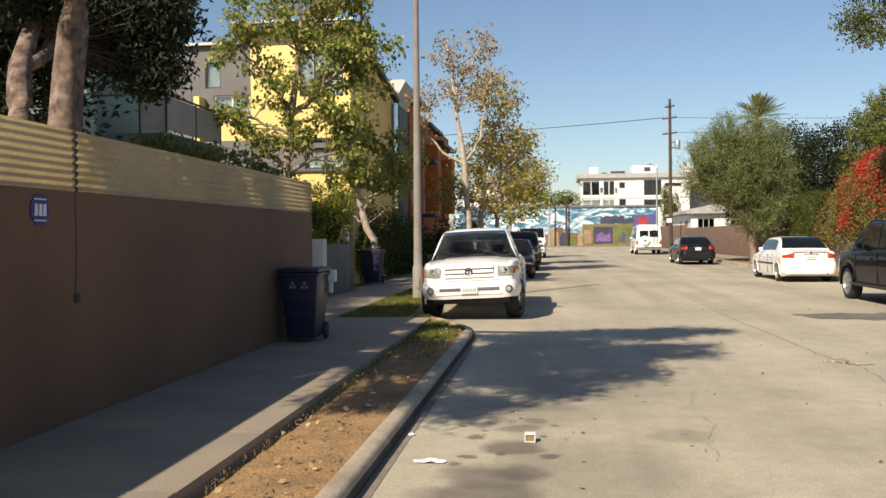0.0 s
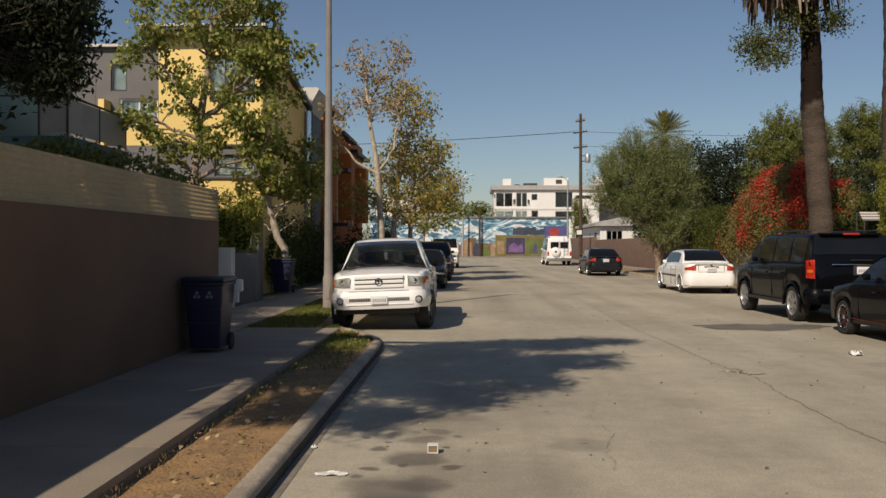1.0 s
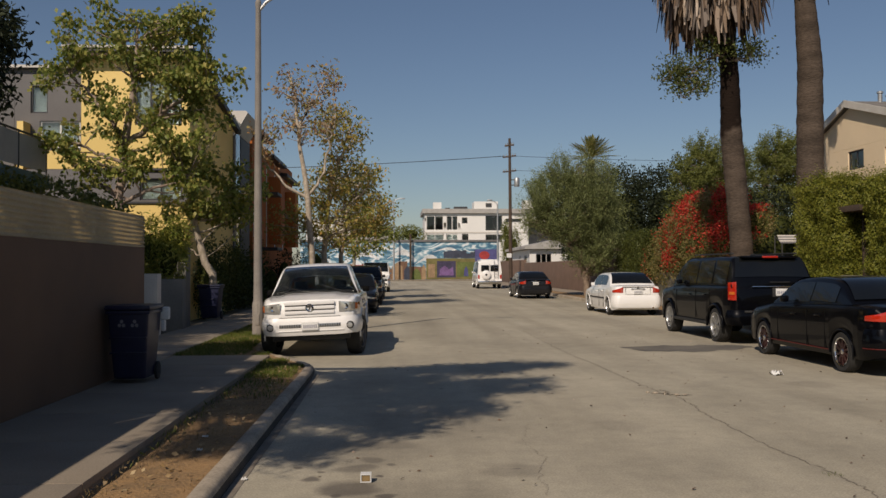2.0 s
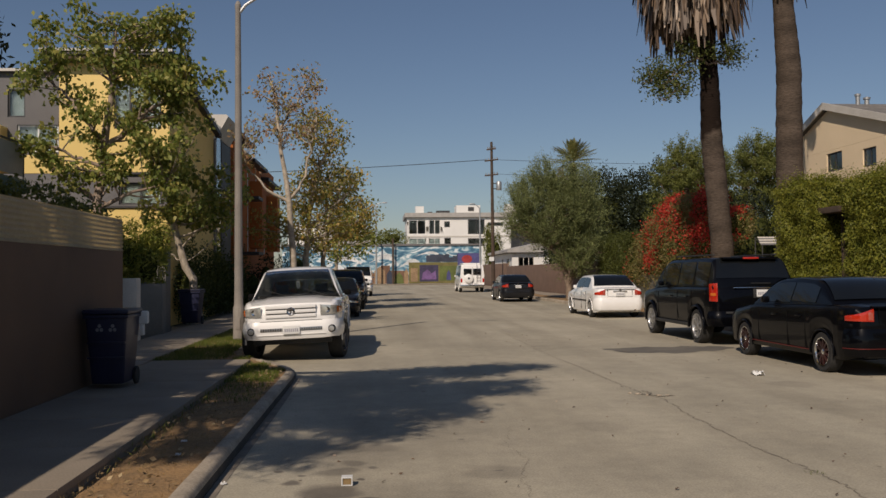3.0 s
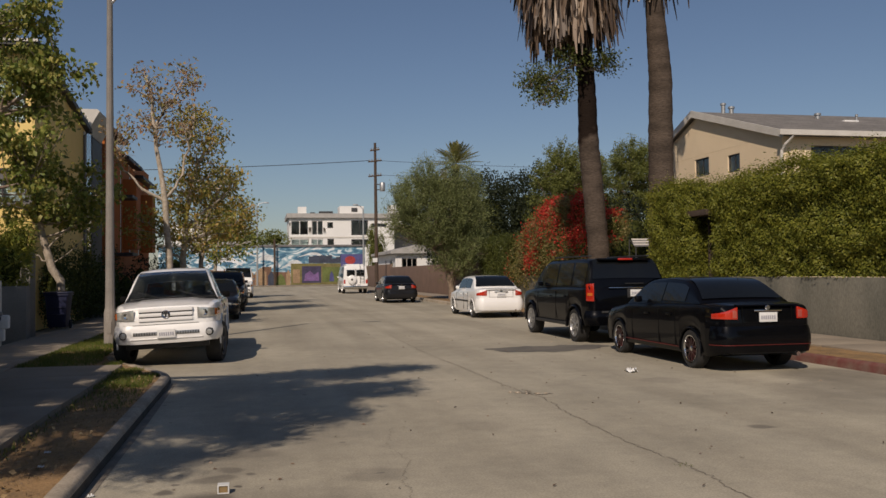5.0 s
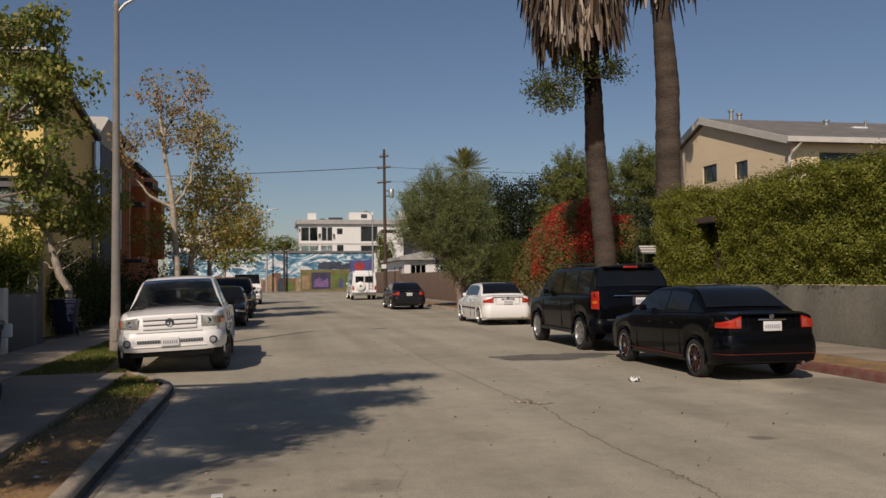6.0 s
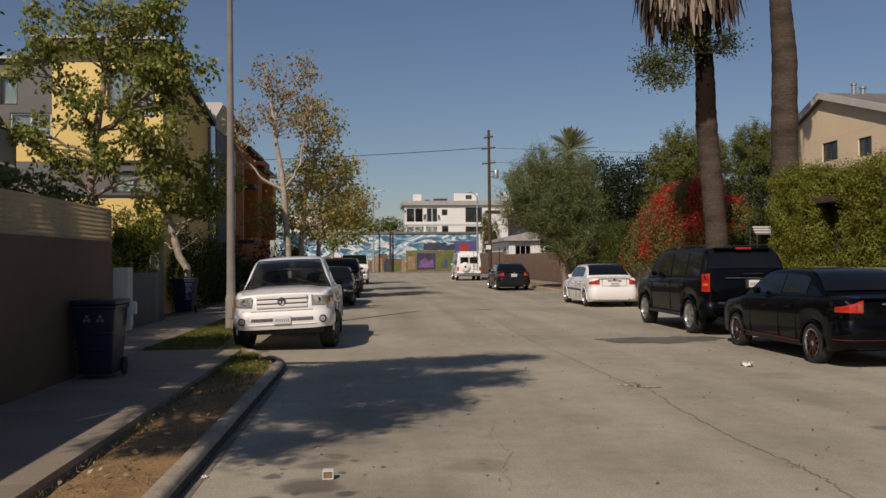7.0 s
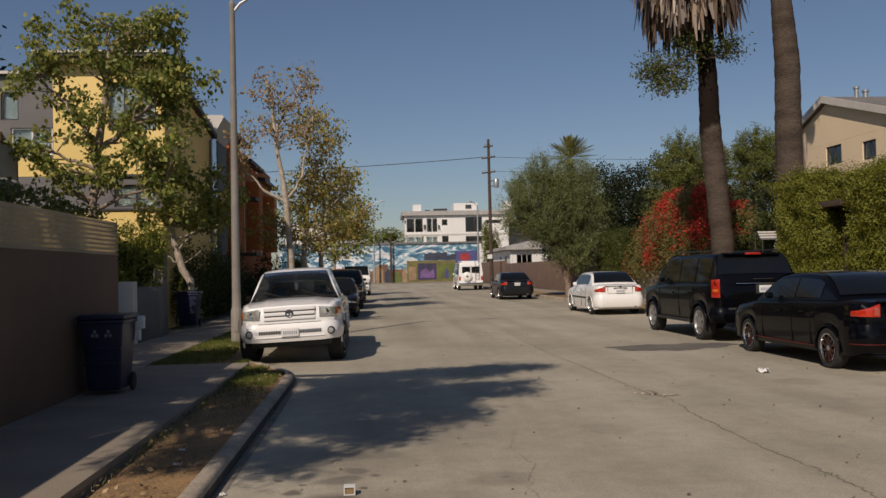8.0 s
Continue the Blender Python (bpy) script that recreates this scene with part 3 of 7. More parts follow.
def bush(name, base, blobs, leaf, label, seed, leaf_size=0.09, n=1500, category="shrub", aspect=0.5, droop=0.2, second=None, core=0.5):
    """A shrub: lobes of leaves over dark inner bodies; second: (leaf material, share, lowest height) for blossoms."""
    rng = np.random.default_rng(seed)
    sh = thing(name, base, label, category)
    P = []
    vol = np.array([b[3] * b[4] + b[4] * b[5] for b in blobs], float)
    for b, v in zip(blobs, vol / vol.sum()):
        k = int(n * v)
        d = rng.normal(size=(k, 3))
        d /= np.linalg.norm(d, axis=1)[:, None]
        wob = np.array([noise.noise(Vector((p * 2.2 + np.array(b[:3])).tolist())) for p in d])
        P.append(np.array(b[:3]) + np.array(b[3:6]) * d * (0.88 + 0.28 * wob + 0.10 * rng.normal(size=k))[:, None])
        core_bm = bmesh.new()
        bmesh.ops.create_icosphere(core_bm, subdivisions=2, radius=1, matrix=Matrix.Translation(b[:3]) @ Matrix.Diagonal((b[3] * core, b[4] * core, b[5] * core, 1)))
        part("shade_core", core_bm, M_INNER, sh, world=True)
    P = np.concatenate(P)
    P = P[P[:, 2] > base[2]]
    mask = np.zeros(len(P), bool)
    if second:
        patch = 1.3 * np.array([noise.noise(Vector((p * 0.75).tolist())) + 0.6 * noise.noise(Vector((p * 2.3).tolist())) for p in P]) + 0.22 * rng.normal(size=len(P)) + 0.36 * (P[:, 2] - second[2])
        mask = patch > np.quantile(patch, 1 - second[1])
    V, F = leaf_arrays(P[~mask] - np.array(base), leaf_size, rng, aspect, droop)
    piece("foliage", raw_mesh("foliage", V, F, leaf), sh)
    if second:
        V, F = leaf_arrays(P[mask] - np.array(base), leaf_size * 0.9, rng, 0.8, 0.0)
        tagged(piece("blossom", raw_mesh("blossom", V, F, second[0]), sh), "bright red bracts")
    return sh


# ---- ground, street and pavements ----
def sheet(name, polys, z, material, label, category, thick=0.0):
    bm = bmesh.new()
    for poly in polys:
        if thick:
            prism(bm, poly, thick, "z", z - thick)
        else:
            bm.faces.new([bm.verts.new((x, y, z)) for x, y in poly])
    return solo(name, bm, material, label, category, kind="structure")


sheet("ground", [[(-1500, -600), (1500, -600), (1500, 2500), (-1500, 2500)]], -0.03, M_GROUND, "bare earth ground that reaches the horizon", "ground")
sheet("road", [[(-2.6, -40), (9.32, -40), (9.32, 103), (-2.6, 103)], [(-90, 103.01), (110, 103.01), (110, 115.5), (-90, 115.5)]], 0.0, M_ROAD,
      "pale worn concrete street with oil spots and cracks", "road")


def kerb(name, pts, material, label, width=0.13, height=0.15, face=None):
    """A kerb stone row along points (its road-side edge), with a rounded top edge; the stones lie to the left of the way."""
    bm = bmesh.new()
    prof = [(0.0, -0.05), (0.012, height - 0.055), (0.026, height - 0.02), (0.055, height), (width, height), (width, -0.05)]
    rings = []
    p = [Vector((*q, 0)) for q in pts]
    for i, q in enumerate(p):
        d = (p[min(i + 1, len(p) - 1)] - p[max(i - 1, 0)]).normalized()
        s = Vector((-d.y, d.x, 0))
        rings.append([bm.verts.new(q + s * u + Vector((0, 0, v + 0.004 * noise.noise(Vector((q.x, q.y * 1.7, u * 9)))))) for u, v in prof])
    for a, b in zip(rings, rings[1:]):
        for k in range(len(prof) - 1):
            f = bm.faces.new((a[k], a[k + 1], b[k + 1], b[k]))
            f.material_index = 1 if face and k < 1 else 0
    bm.faces.new(rings[0])
    bm.faces.new(rings[-1][::-1])
    ob = solo(name, bm, material, label, "kerb", kind="structure")
    if face:
        ob.data.materials.append(face)
    return ob


bend = [(-1.21, 13.85), (-1.27, 14.1), (-1.38, 14.4), (-1.62, 14.95), (-1.93, 15.6), (-2.22, 16.2), (-2.42, 16.65), (-2.53, 17.1), (-2.56, 17.6)]
far_run = [(-2.56, y) for y in np.arange(17.6, 102, 1.2)]
west = [(-1.19, y) for y in np.arange(-12, 13.7, 0.6)] + bend[:5] + far_run
kerb("kerb", west[:-len(far_run)], M_KERB, "weathered concrete kerb that ends in a bend at a planting strip", width=0.145, height=0.128, face=M_KERB_SHADED)
kerb("kerb", bend[4:] + far_run[:1], M_KERB_WORN, "sunken dirt-covered kerb beside a parked pickup", height=0.118)
kerb("kerb", far_run, M_KERB, "concrete kerb along a lawn strip")
kerb("kerb", [(9.32, y) for y in np.arange(102, 21, -1.2)], M_KERB, "concrete kerb beside parked cars")
kerb("kerb", [(9.32, y) for y in np.arange(20.4, -13, -0.8)], M_KERB_RED, "kerb painted a faded no-parking red")


def slabs(name, x0, x1, y0, y1, z, step, label, cols=1):
    """A pavement of concrete slabs with open joints over a bed."""
    bed = solo(name, boxes((x0 + 0.01, y0, z - 0.3, x1 - 0.01, y1, z - 0.012)), M_CRACK, label, "pavement", kind="structure")
    w, n = (x1 - x0) / cols, int(round((y1 - y0) / step))
    d = (y1 - y0) / n
    me = mesh_of("slab", boxes((0.004, 0.004, -0.06, w - 0.004, d - 0.004, 0.0), bevel=0.006), M_WALK)
    rnd = random.Random(5)
    for i in range(n):
        for j in range(cols):
            piece("slab", me, bed, pose(x0 + j * w, y0 + i * d, z + rnd.uniform(-0.003, 0.003)))
    return bed


slabs("pavement_west", -3.80, -2.13, -12, 15.4, 0.15, 1.52, "grey concrete pavement in the shade of a wall")
slabs("pavement_west_set_back", -5.35, -3.86, 15.42, 101.5, 0.15, 1.5, "concrete pavement beside gardens and a lawn strip")
slabs("pavement_court", -5.35, -3.83, 13.9, 15.39, 0.149, 1.5, "concrete entry between the wall and the gardens")
slabs("pavement_east", 10.6, 12.28, -12, 60, 0.15, 1.5, "sunlit concrete pavement along a garden wall")
slabs("pavement_east_far", 9.5, 12.0, 60.02, 101.5, 0.149, 2.5, "pale concrete pavement beside a brown wall")
slabs("pavement_cross_street", -70, 90, 115.5, 118.2, 0.15, 2.5, "pavement below the painted wall", cols=40)
sheet("soil_corner", [[(-2.135, 14.05), (-1.36, 14.05), (-1.50, 14.40), (-1.74, 14.96), (-2.05, 15.63), (-2.34, 16.22), (-2.54, 16.68), (-2.64, 17.1), (-2.69, 17.4), (-2.69, 15.42), (-2.135, 15.42)]], 0.105, M_DIRT,
      "bare soil where the strip meets the lawn", "soil", thick=0.06)


def strip(name, x0, x1, y0, y1, z, material, label, step=0.16, seed=0, amp=0.02, dip=0.0):
    """A bed of uneven soil."""
    bm = bmesh.new()
    nx, ny = max(2, int((x1 - x0) / step)), max(2, int((y1 - y0) / step))
    g = [[bm.verts.new((x0 + (x1 - x0) * i / nx, y0 + (y1 - y0) * j / ny,
                        z - dip * max(0, 1 - i / 2) + amp * noise.noise(Vector((i * 0.55, j * 0.55, seed))) + amp * 0.5 * noise.noise(Vector((i * 1.9, j * 1.9, seed))))) for i in range(nx + 1)] for j in range(ny + 1)]
    for j in range(ny):
        for i in range(nx):
            bm.faces.new((g[j][i], g[j][i + 1], g[j + 1][i + 1], g[j + 1][i]))
    return solo(name, bm, material, label, "soil", kind="structure", angle=80)


strip("planting_strip", -2.135, -1.34, -12, 14.06, 0.085, M_DIRT, "dry bare soil of a planting strip", seed=1, dip=0.045)
strip("lawn_strip", -3.87, -2.68, 15.42, 101.5, 0.12, M_DIRT, "soil under a lawn strip", step=0.4, seed=2)
strip("verge_east", 9.47, 10.6, -12, 60, 0.12, M_DIRT, "dry soil verge behind the red kerb", step=0.3, seed=3)


def blades(name, boxes_, material, seed, h, label, lean=0.5):
    """Grass: bent blades over given stretches (x0, x1, y0, y1, z, count)."""
    rng = np.random.default_rng(seed)
    P = np.concatenate([np.stack([rng.uniform(a, b, n), rng.uniform(c, d, n), np.full(n, z)], 1) for a, b, c, d, z, n in boxes_])
    keep = np.array([noise.noise(Vector((p[0] * 2.1, p[1] * 1.3, seed))) for p in P]) + rng.normal(size=len(P)) * 0.35 > -0.25
    P = P[keep]
    out = np.tile([0, 0, 1.4], (len(P), 1))
    V, F = leaf_arrays(P, h, rng, 0.14, -0.2, out, 0.5)
    return tagged(new(name, raw_mesh(name, V, F, material)), label, "grass", kind="stuff")


blades("grass", [(-2.12, -1.42, 12.6, 14.2, 0.08, 2600), (-2.12, -1.72, 14.1, 14.9, 0.1, 700), (-2.5, -2.2, 15.4, 16.1, 0.1, 300), (-3.85, -2.6, 15.45, 16.7, 0.12, 2800), (-2.13, -1.95, 7, 13, 0.08, 160), (-2.1, -1.4, 10.6, 12.6, 0.08, 500), (-3.85, -2.7, 16.7, 24, 0.12, 15000), (-3.85, -2.7, 24, 60, 0.12, 9000)],
       L_GRASS, 4, 0.06, "short green grass tufts on the strip")
blades("weed", [(3.45, 3.57, 6.66, 6.80, 0.004, 60), (3.40, 3.50, 5.2, 5.4, 0.004, 40)], L_GRASS, 6, 0.022, "flat green weed in a crack of the street")
blades("dry_grass", [(-2.13, -1.36, 3.0, 13.0, 0.075, 2600), (-2.13, -2.02, 3.0, 12.0, 0.075, 900), (9.5, 10.6, 4, 24, 0.12, 5000)], L_STRAW, 5, 0.03,
       "dry straw-coloured grass in the planting strip")


def crack(name, pts, w, seed, label):
    """A crack: a thin crooked ribbon of dirt in the concrete."""
    rng = np.random.default_rng(seed)
    p = np.array(pts, float)
    t = np.linspace(0, len(p) - 1, len(p) * 14)
    q = np.stack([np.interp(t, np.arange(len(p)), p[:, i]) for i in (0, 1)], 1)
    q += rng.normal(scale=0.017, size=q.shape)
    wd = w * rng.uniform(0.35, 1.3, len(q))
    bm = bmesh.new()
    d = np.gradient(q, axis=0)
    d /= np.linalg.norm(d, axis=1)[:, None] + 1e-9
    a = [bm.verts.new((x - e[1] * k, y + e[0] * k, 0.004)) for (x, y), e, k in zip(q, d, wd)]
    b = [bm.verts.new((x + e[1] * k, y - e[0] * k, 0.004)) for (x, y), e, k in zip(q, d, wd)]
    for i in range(len(a) - 1):
        bm.faces.new((a[i], a[i + 1], b[i + 1], b[i]))
    return solo(name, bm, M_CRACK, label, "crack", kind="structure")


crack("road_crack", [(3.41, 23), (3.36, 17), (3.47, 14), (3.49, 12.5), (3.56, 11.25), (3.66, 10.8), (3.53, 9.6), (3.51, 8.6), (3.49, 7.7), (3.56, 6.9), (3.54, 6.3), (3.48, 5.8), (3.5, 3)],
      0.006, 1, "crooked crack along the street's middle joint")
crack("road_crack", [(3.42, 11.35), (3.58, 11.22), (3.70, 11.05), (3.86, 11.12)], 0.016, 2, "short branching crack in the concrete")
crack("road_crack", [(3.60, 11.2), (3.66, 11.4), (3.62, 11.6)], 0.006, 4, "short branching crack in the concrete")
crack("road_crack", [(1.46, 9.2), (1.25, 8.2), (1.36, 7.6), (1.22, 7.0), (1.15, 6.3)], 0.0018, 3, "fine crack in the concrete")
crack("road_joint", [(-2.4, 27.2), (9.3, 27.2)], 0.003, 6, "joint across the concrete street")
sheet("road_patch", [[(6.05 + (1.3 + .14 * math.sin(5 * a) + .07 * math.sin(11 * a + 1) + .05 * math.sin(23 * a)) * math.cos(a) + .25 * math.sin(a), 17.6 + (.7 + .12 * math.sin(3 * a) + .08 * math.sin(9 * a + 2) + .05 * math.sin(19 * a)) * math.sin(a)) for a in np.linspace(0, 2 * math.pi, 120, endpoint=False)]], 0.0035, M_DARKPATCH, "dark irregular patch on the concrete street", "road patch")
sheet("gutter_strip", [[(-1.19, -12), (-1.09, -12), (-1.10, 4), (-1.115, 7), (-1.10, 10), (-1.12, 13.7), (-1.19, 13.7)]], 0.004, M_CRACK, "dark strip in the gutter along the kerb", "dirt")

# ---- the brown garden wall with its corrugated metal top ----
garden_wall = thing("wall_west", (-3.9, 0, 0), "brown stucco garden wall topped with cream corrugated metal", "wall")
tagged(garden_wall, kind="structure")
part("stucco_wall", boxes((-4.02, -12, -0.2, -3.80, 13.66, 2.0), bevel=0.012), M_STUCCO, garden_wall, world=True)
part("return_wall", boxes((-9.0, 13.46, -0.2, -4.03, 13.655, 2.0)), M_STUCCO, garden_wall, world=True)


def corrugated(y0, y1, phase, x=-3.80):
    bm = bmesh.new()
    n, amp, lo, hi = 8, 0.011, 1.98, 2.47
    ks = 64
    pr = [(x + amp * math.sin(2 * math.pi * n * k / ks + phase), lo + (hi - lo) * k / ks) for k in range(ks + 1)]
    cols = []
    ys = np.linspace(y0, y1, max(2, int((y1 - y0) / 0.6)))
    for y in ys:
        cols.append([bm.verts.new((u + 0.006 * noise.noise(Vector((y * 0.8, v * 2, 3))), y, v + 0.006 * noise.noise(Vector((y * 0.5, 0, 1))))) for u, v in pr])
    for a, b in zip(cols, cols[1:]):
        for k in range(ks):
            bm.faces.new((a[k], b[k], b[k + 1], a[k + 1]))
    bmesh.ops.solidify(bm, geom=bm.faces[:], thickness=0.003)
    return bm


part("metal_sheet", corrugated(-12, -0.4, 0), M_METAL_CREAM, garden_wall, world=True, angle=70)
part("metal_sheet", corrugated(-0.42, 6.60, 0.4), M_METAL_CREAM, garden_wall, world=True, angle=70)
part("metal_sheet", corrugated(6.64, 13.66, 0.0, -3.804), M_METAL_CREAM, garden_wall, world=True, angle=70)
part("wall_joint", tube_bm([(-3.799, 6.62, 2.0), (-3.797, 6.63, 1.5), (-3.798, 6.61, 1.15)], 0.006, 5), M_DARKTRIM, garden_wall, "dark cable down the stucco", world=True)
seam = [(-3.79 + 0.014 * math.sin(2 * math.pi * 8 * k / 64), 6.62, 1.98 + 0.49 * k / 64) for k in range(65)]
part("seam", tube_bm(seam, 0.011, 5), M_DARKTRIM, garden_wall, "dark overlapping seam of the metal sheets", world=True)
part("socket_box", boxes((-3.80, 6.59, 1.09, -3.775, 6.65, 1.16), bevel=0.006), M_DARKTRIM, garden_wall, "small dark box on the wall", world=True)

# alarm sign on the wall: an eight-sided blue plate with pale shapes
sign = thing("security_sign", (-3.79, 6.12, 1.82), "blue eight-sided sign with pale marks on a wall", "sign")
def disc_poly(r, n=8, turn=math.pi / 8, sy=1.0):
    return [(r * math.cos(2 * math.pi * k / n + turn), sy * r * math.sin(2 * math.pi * k / n + turn)) for k in range(n)]
bm = bmesh.new()
prism(bm, disc_poly(0.125), 0.008, "x", -0.008)
part("plate", bm, M_SIGNBLUE, sign)
bm = bmesh.new()
for u in (-0.055, 0.0, 0.055):
    prism(bm, [(u - 0.022, -0.045), (u + 0.022, -0.045), (u + 0.022, 0.045), (u - 0.012, 0.045)], 0.003, "x", 0.001)
part("mark", bm, M_SIGNWHITE, sign)
for z in (-.08, .08):
    part("stripe", boxes((0.001, -0.08, z - .005, 0.003, 0.08, z + .005)), M_SIGNWHITE, sign)

# ---- east garden wall ----
solo("wall_east", boxes((12.3, -12, -0.1, 12.5, 46.9, 1.42), bevel=0.015), mat("stained_grey_render", (0.225, 0.21, 0.165), (0.15, 0.145, 0.115), rough=0.92, scale=0.9, fine=35, bump=0.5, fine_mix=0.5, stretch=(1, 1, 0.5)), "grey rendered retaining wall below a tall hedge", "wall", kind="structure")
solo("wall_east_far", boxes((12.1, 46.95, -0.1, 12.3, 81.4, 2.15), bevel=0.02), mat("brown_block_wall", (0.20, 0.125, 0.09), (0.165, 0.105, 0.075), rough=0.9, fine=20, fine_mix=0.3),
     "brown garden wall beside the far pavement", "wall", kind="structure")
solo("wall_east_end", boxes((12.12, 81.42, -0.1, 12.30, 100.5, 2.45), bevel=0.02), bpy.data.materials["brown_block_wall"], "brown garden wall below a small white house", "wall", kind="structure")

# ---- houses on the west side ----
# yellow house: sunny front, shaded street side, roof that falls away to the back
yh = thing("yellow_house", (-8.7, 32, 0), "three-storey yellow stucco house with a sloping dark roof", "house")
wins = [(-8.22, -6.75, 6.25, 7.78), (-8.07, -6.75, 3.85, 4.55)]
part("front_wall", holed(-9.9, -6.5, 4.84, 8.35, wins[:1], "y", 28.2, 0.2), M_YELLOW, yh, "sunlit yellow stucco", world=True)
part("front_band", holed(-11.6, -6.5, 3.80, 4.83, wins[1:], "y", 28.23, 0.2), M_GREYBAND, yh, "grey recessed band", world=True)
part("lower_wall", boxes((-11.6, 28.2, 0, -6.5, 28.4, 3.79)), M_YELLOW, yh, world=True)
part("low_front_wall", boxes((-11.3, 28.22, 4.84, -9.91, 28.42, 5.42)), M_YELLOW, yh, world=True)
bm = bmesh.new()
prism(bm, [(28.41, 0), (36, 0), (36, 7.25), (28.41, 8.35)], 0.2, "x", -6.7)
part("side_wall", bm, M_YELLOW, yh, "yellow stucco side in shade", world=True)
part("back_wall", boxes((-12, 35.8, 0, -6.71, 36, 7.2), (-12, 28.45, 0, -11.8, 35.8, 6.4)), M_YELLOW, yh, world=True)
part("upper_grey_wall", holed(-12.3, -9.91, 5.43, 8.2, [(-11.8, -11.25, 6.75, 7.65), (-11.5, -10.2, 5.62, 6.5)], "y", 29.0, 0.2), M_GREYSIDE, yh, "grey siding set back", world=True)
bm = bmesh.new()
prism(bm, [(27.75, 8.50), (36.35, 7.22), (36.35, 7.40), (27.75, 8.70)], 4.05, "x", -10.35)
part("roof", bm, M_DARKTRIM, yh, "dark sloping roof slab", world=True)
part("roof_edge", boxes((-10.35, 27.7, 8.60, -6.3, 27.745, 8.68)), M_TRIM, yh, "bright metal edge", world=True)
part("soffit_board", boxes((-10.0, 27.76, 8.36, -6.52, 28.19, 8.44)), M_WOOD, yh, world=True)
part("grey_wing", boxes((-15.6, 29.0, 0, -12.31, 29.2, 8.2), (-15.6, 29.21, 0, -15.4, 35.8, 8.0), (-15.4, 35.6, 0, -12.01, 35.8, 8.0)), M_GREYSIDE, yh, "grey siding", world=True)
part("flat_roof", boxes((-15.75, 28.85, 8.21, -10.37, 35.9, 8.28)), M_ROOFGREY, yh, world=True)
part("roof_edge", boxes((-15.75, 28.80, 8.2, -10.37, 28.845, 8.29)), M_TRIM, yh, "bright metal edge", world=True)
window(yh, *wins[0], "y", 28.2, M_DARKTRIM, 3, blind=True)
window(yh, *wins[1], "y", 28.23, M_DARKTRIM, 2, blind=True)
window(yh, -11.8, -11.25, 6.75, 7.65, "y", 29.0, M_DARKTRIM, 1, blind=True)
window(yh, -11.5, -10.2, 5.62, 6.5, "y", 29.0, M_WHITE, 2, blind=True)
part("string_course", boxes((-9.9, 28.14, 4.80, -6.45, 28.199, 4.87), (-9.9, 28.14, 3.74, -6.45, 28.199, 3.80)), M_DARKTRIM, yh, world=True)
part("downpipe", tube_bm([(-6.42, 35.4, 0.2), (-6.42, 35.4, 7.0), (-6.2, 35.6, 7.25)], 0.045, 8), M_GREYSIDE, yh, world=True)
part("corner_board", boxes((-6.499, 35.6, 0.1, -6.47, 36.0, 7.2)), M_TRIM, yh, world=True)

# teal house nearer the camera, behind the garden wall
th = thing("teal_house", (-11, 22, 0), "two-storey teal house with a balcony, in tree shade", "house")
part("wall", holed(-17, -9.72, 0, 6.3, [(-11.0, -10.2, 4.2, 5.5)], "y", 20.0, 0.2), M_TEAL, th, world=True)
part("side_wall", boxes((-9.92, 20.21, 0, -9.72, 24, 6.3), (-17, 23.8, 0, -9.93, 24, 6.3), (-17, 20.21, 0, -16.8, 23.79, 6.3)), M_TEAL, th, world=True)
part("roof", boxes((-17.2, 19.7, 6.31, -9.5, 24.2, 6.5)), M_ROOFGREY, th, "flat pale roof", world=True)
part("balcony_deck", boxes((-9.7, 19.9, 3.75, -7.85, 23.5, 4.12), bevel=0.02), M_DARKTEAL, th, "dark teal balcony slab", world=True)
part("lower_storey", boxes((-9.7, 20.1, 0, -8.1, 23.4, 3.74)), M_TEAL, th, world=True)
rails = [(-8.6, 19.95, 4.13, -8.56, 19.99, 5.05), (-7.93, 19.95, 4.13, -7.89, 19.99, 5.02), (-7.93, 23.4, 4.13, -7.89, 23.44, 5.02), (-7.93, 21.7, 4.13, -7.89, 21.74, 5.02)]
for r in rails:
    part("railing_post", boxes(r), M_DARKTRIM, th, world=True)
part("handrail", boxes((-9.7, 19.94, 5.03, -7.88, 20.0, 5.07), (-7.94, 20.01, 5.03, -7.88, 23.45, 5.07)), M_DARKTRIM, th, world=True)
part("screen_panel", boxes((-8.55, 19.96, 4.2, -7.94, 19.975, 5.0), (-7.92, 20.02, 4.2, -7.905, 23.38, 5.0)), M_RAILMESH, th, "grey mesh infill", world=True)
window(th, -11.0, -10.2, 4.2, 5.5, "y", 20.0, M_DARKTRIM, 1, blind=True)
part("downpipe", tube_bm([(-11.08, 19.95, 0.2), (-11.08, 19.95, 6.2)], 0.05, 8), M_GALV, th, world=True)

th.location.x -= 1.2

# house with the pale upturned roof, between the yellow and the orange one
gh = thing("glazed_house", (-8.5, 39.2, 0), "narrow dark house with a pale upturned roof", "house")
part("wall", boxes((-12, 37.2, 0, -6.75, 41.2, 7.6)), M_DARKTRIM, gh, world=True)
bm = bmesh.new()
prism(bm, [(-9.0, 7.9), (-6.72, 7.48), (-6.24, 8.34), (-6.32, 8.42), (-9.0, 8.42)], 3.2, "y", 37.6)
part("roof", bm, M_TRIM, gh, "pale upturned roof", world=True)
part("window", boxes((-6.74, 37.3, 1.2, -6.70, 37.38, 8.1), (-6.74, 38.6, 1.2, -6.70, 38.68, 8.1), (-6.74, 37.39, 6.0, -6.70, 38.59, 6.06)), M_GREYSIDE, gh, world=True)
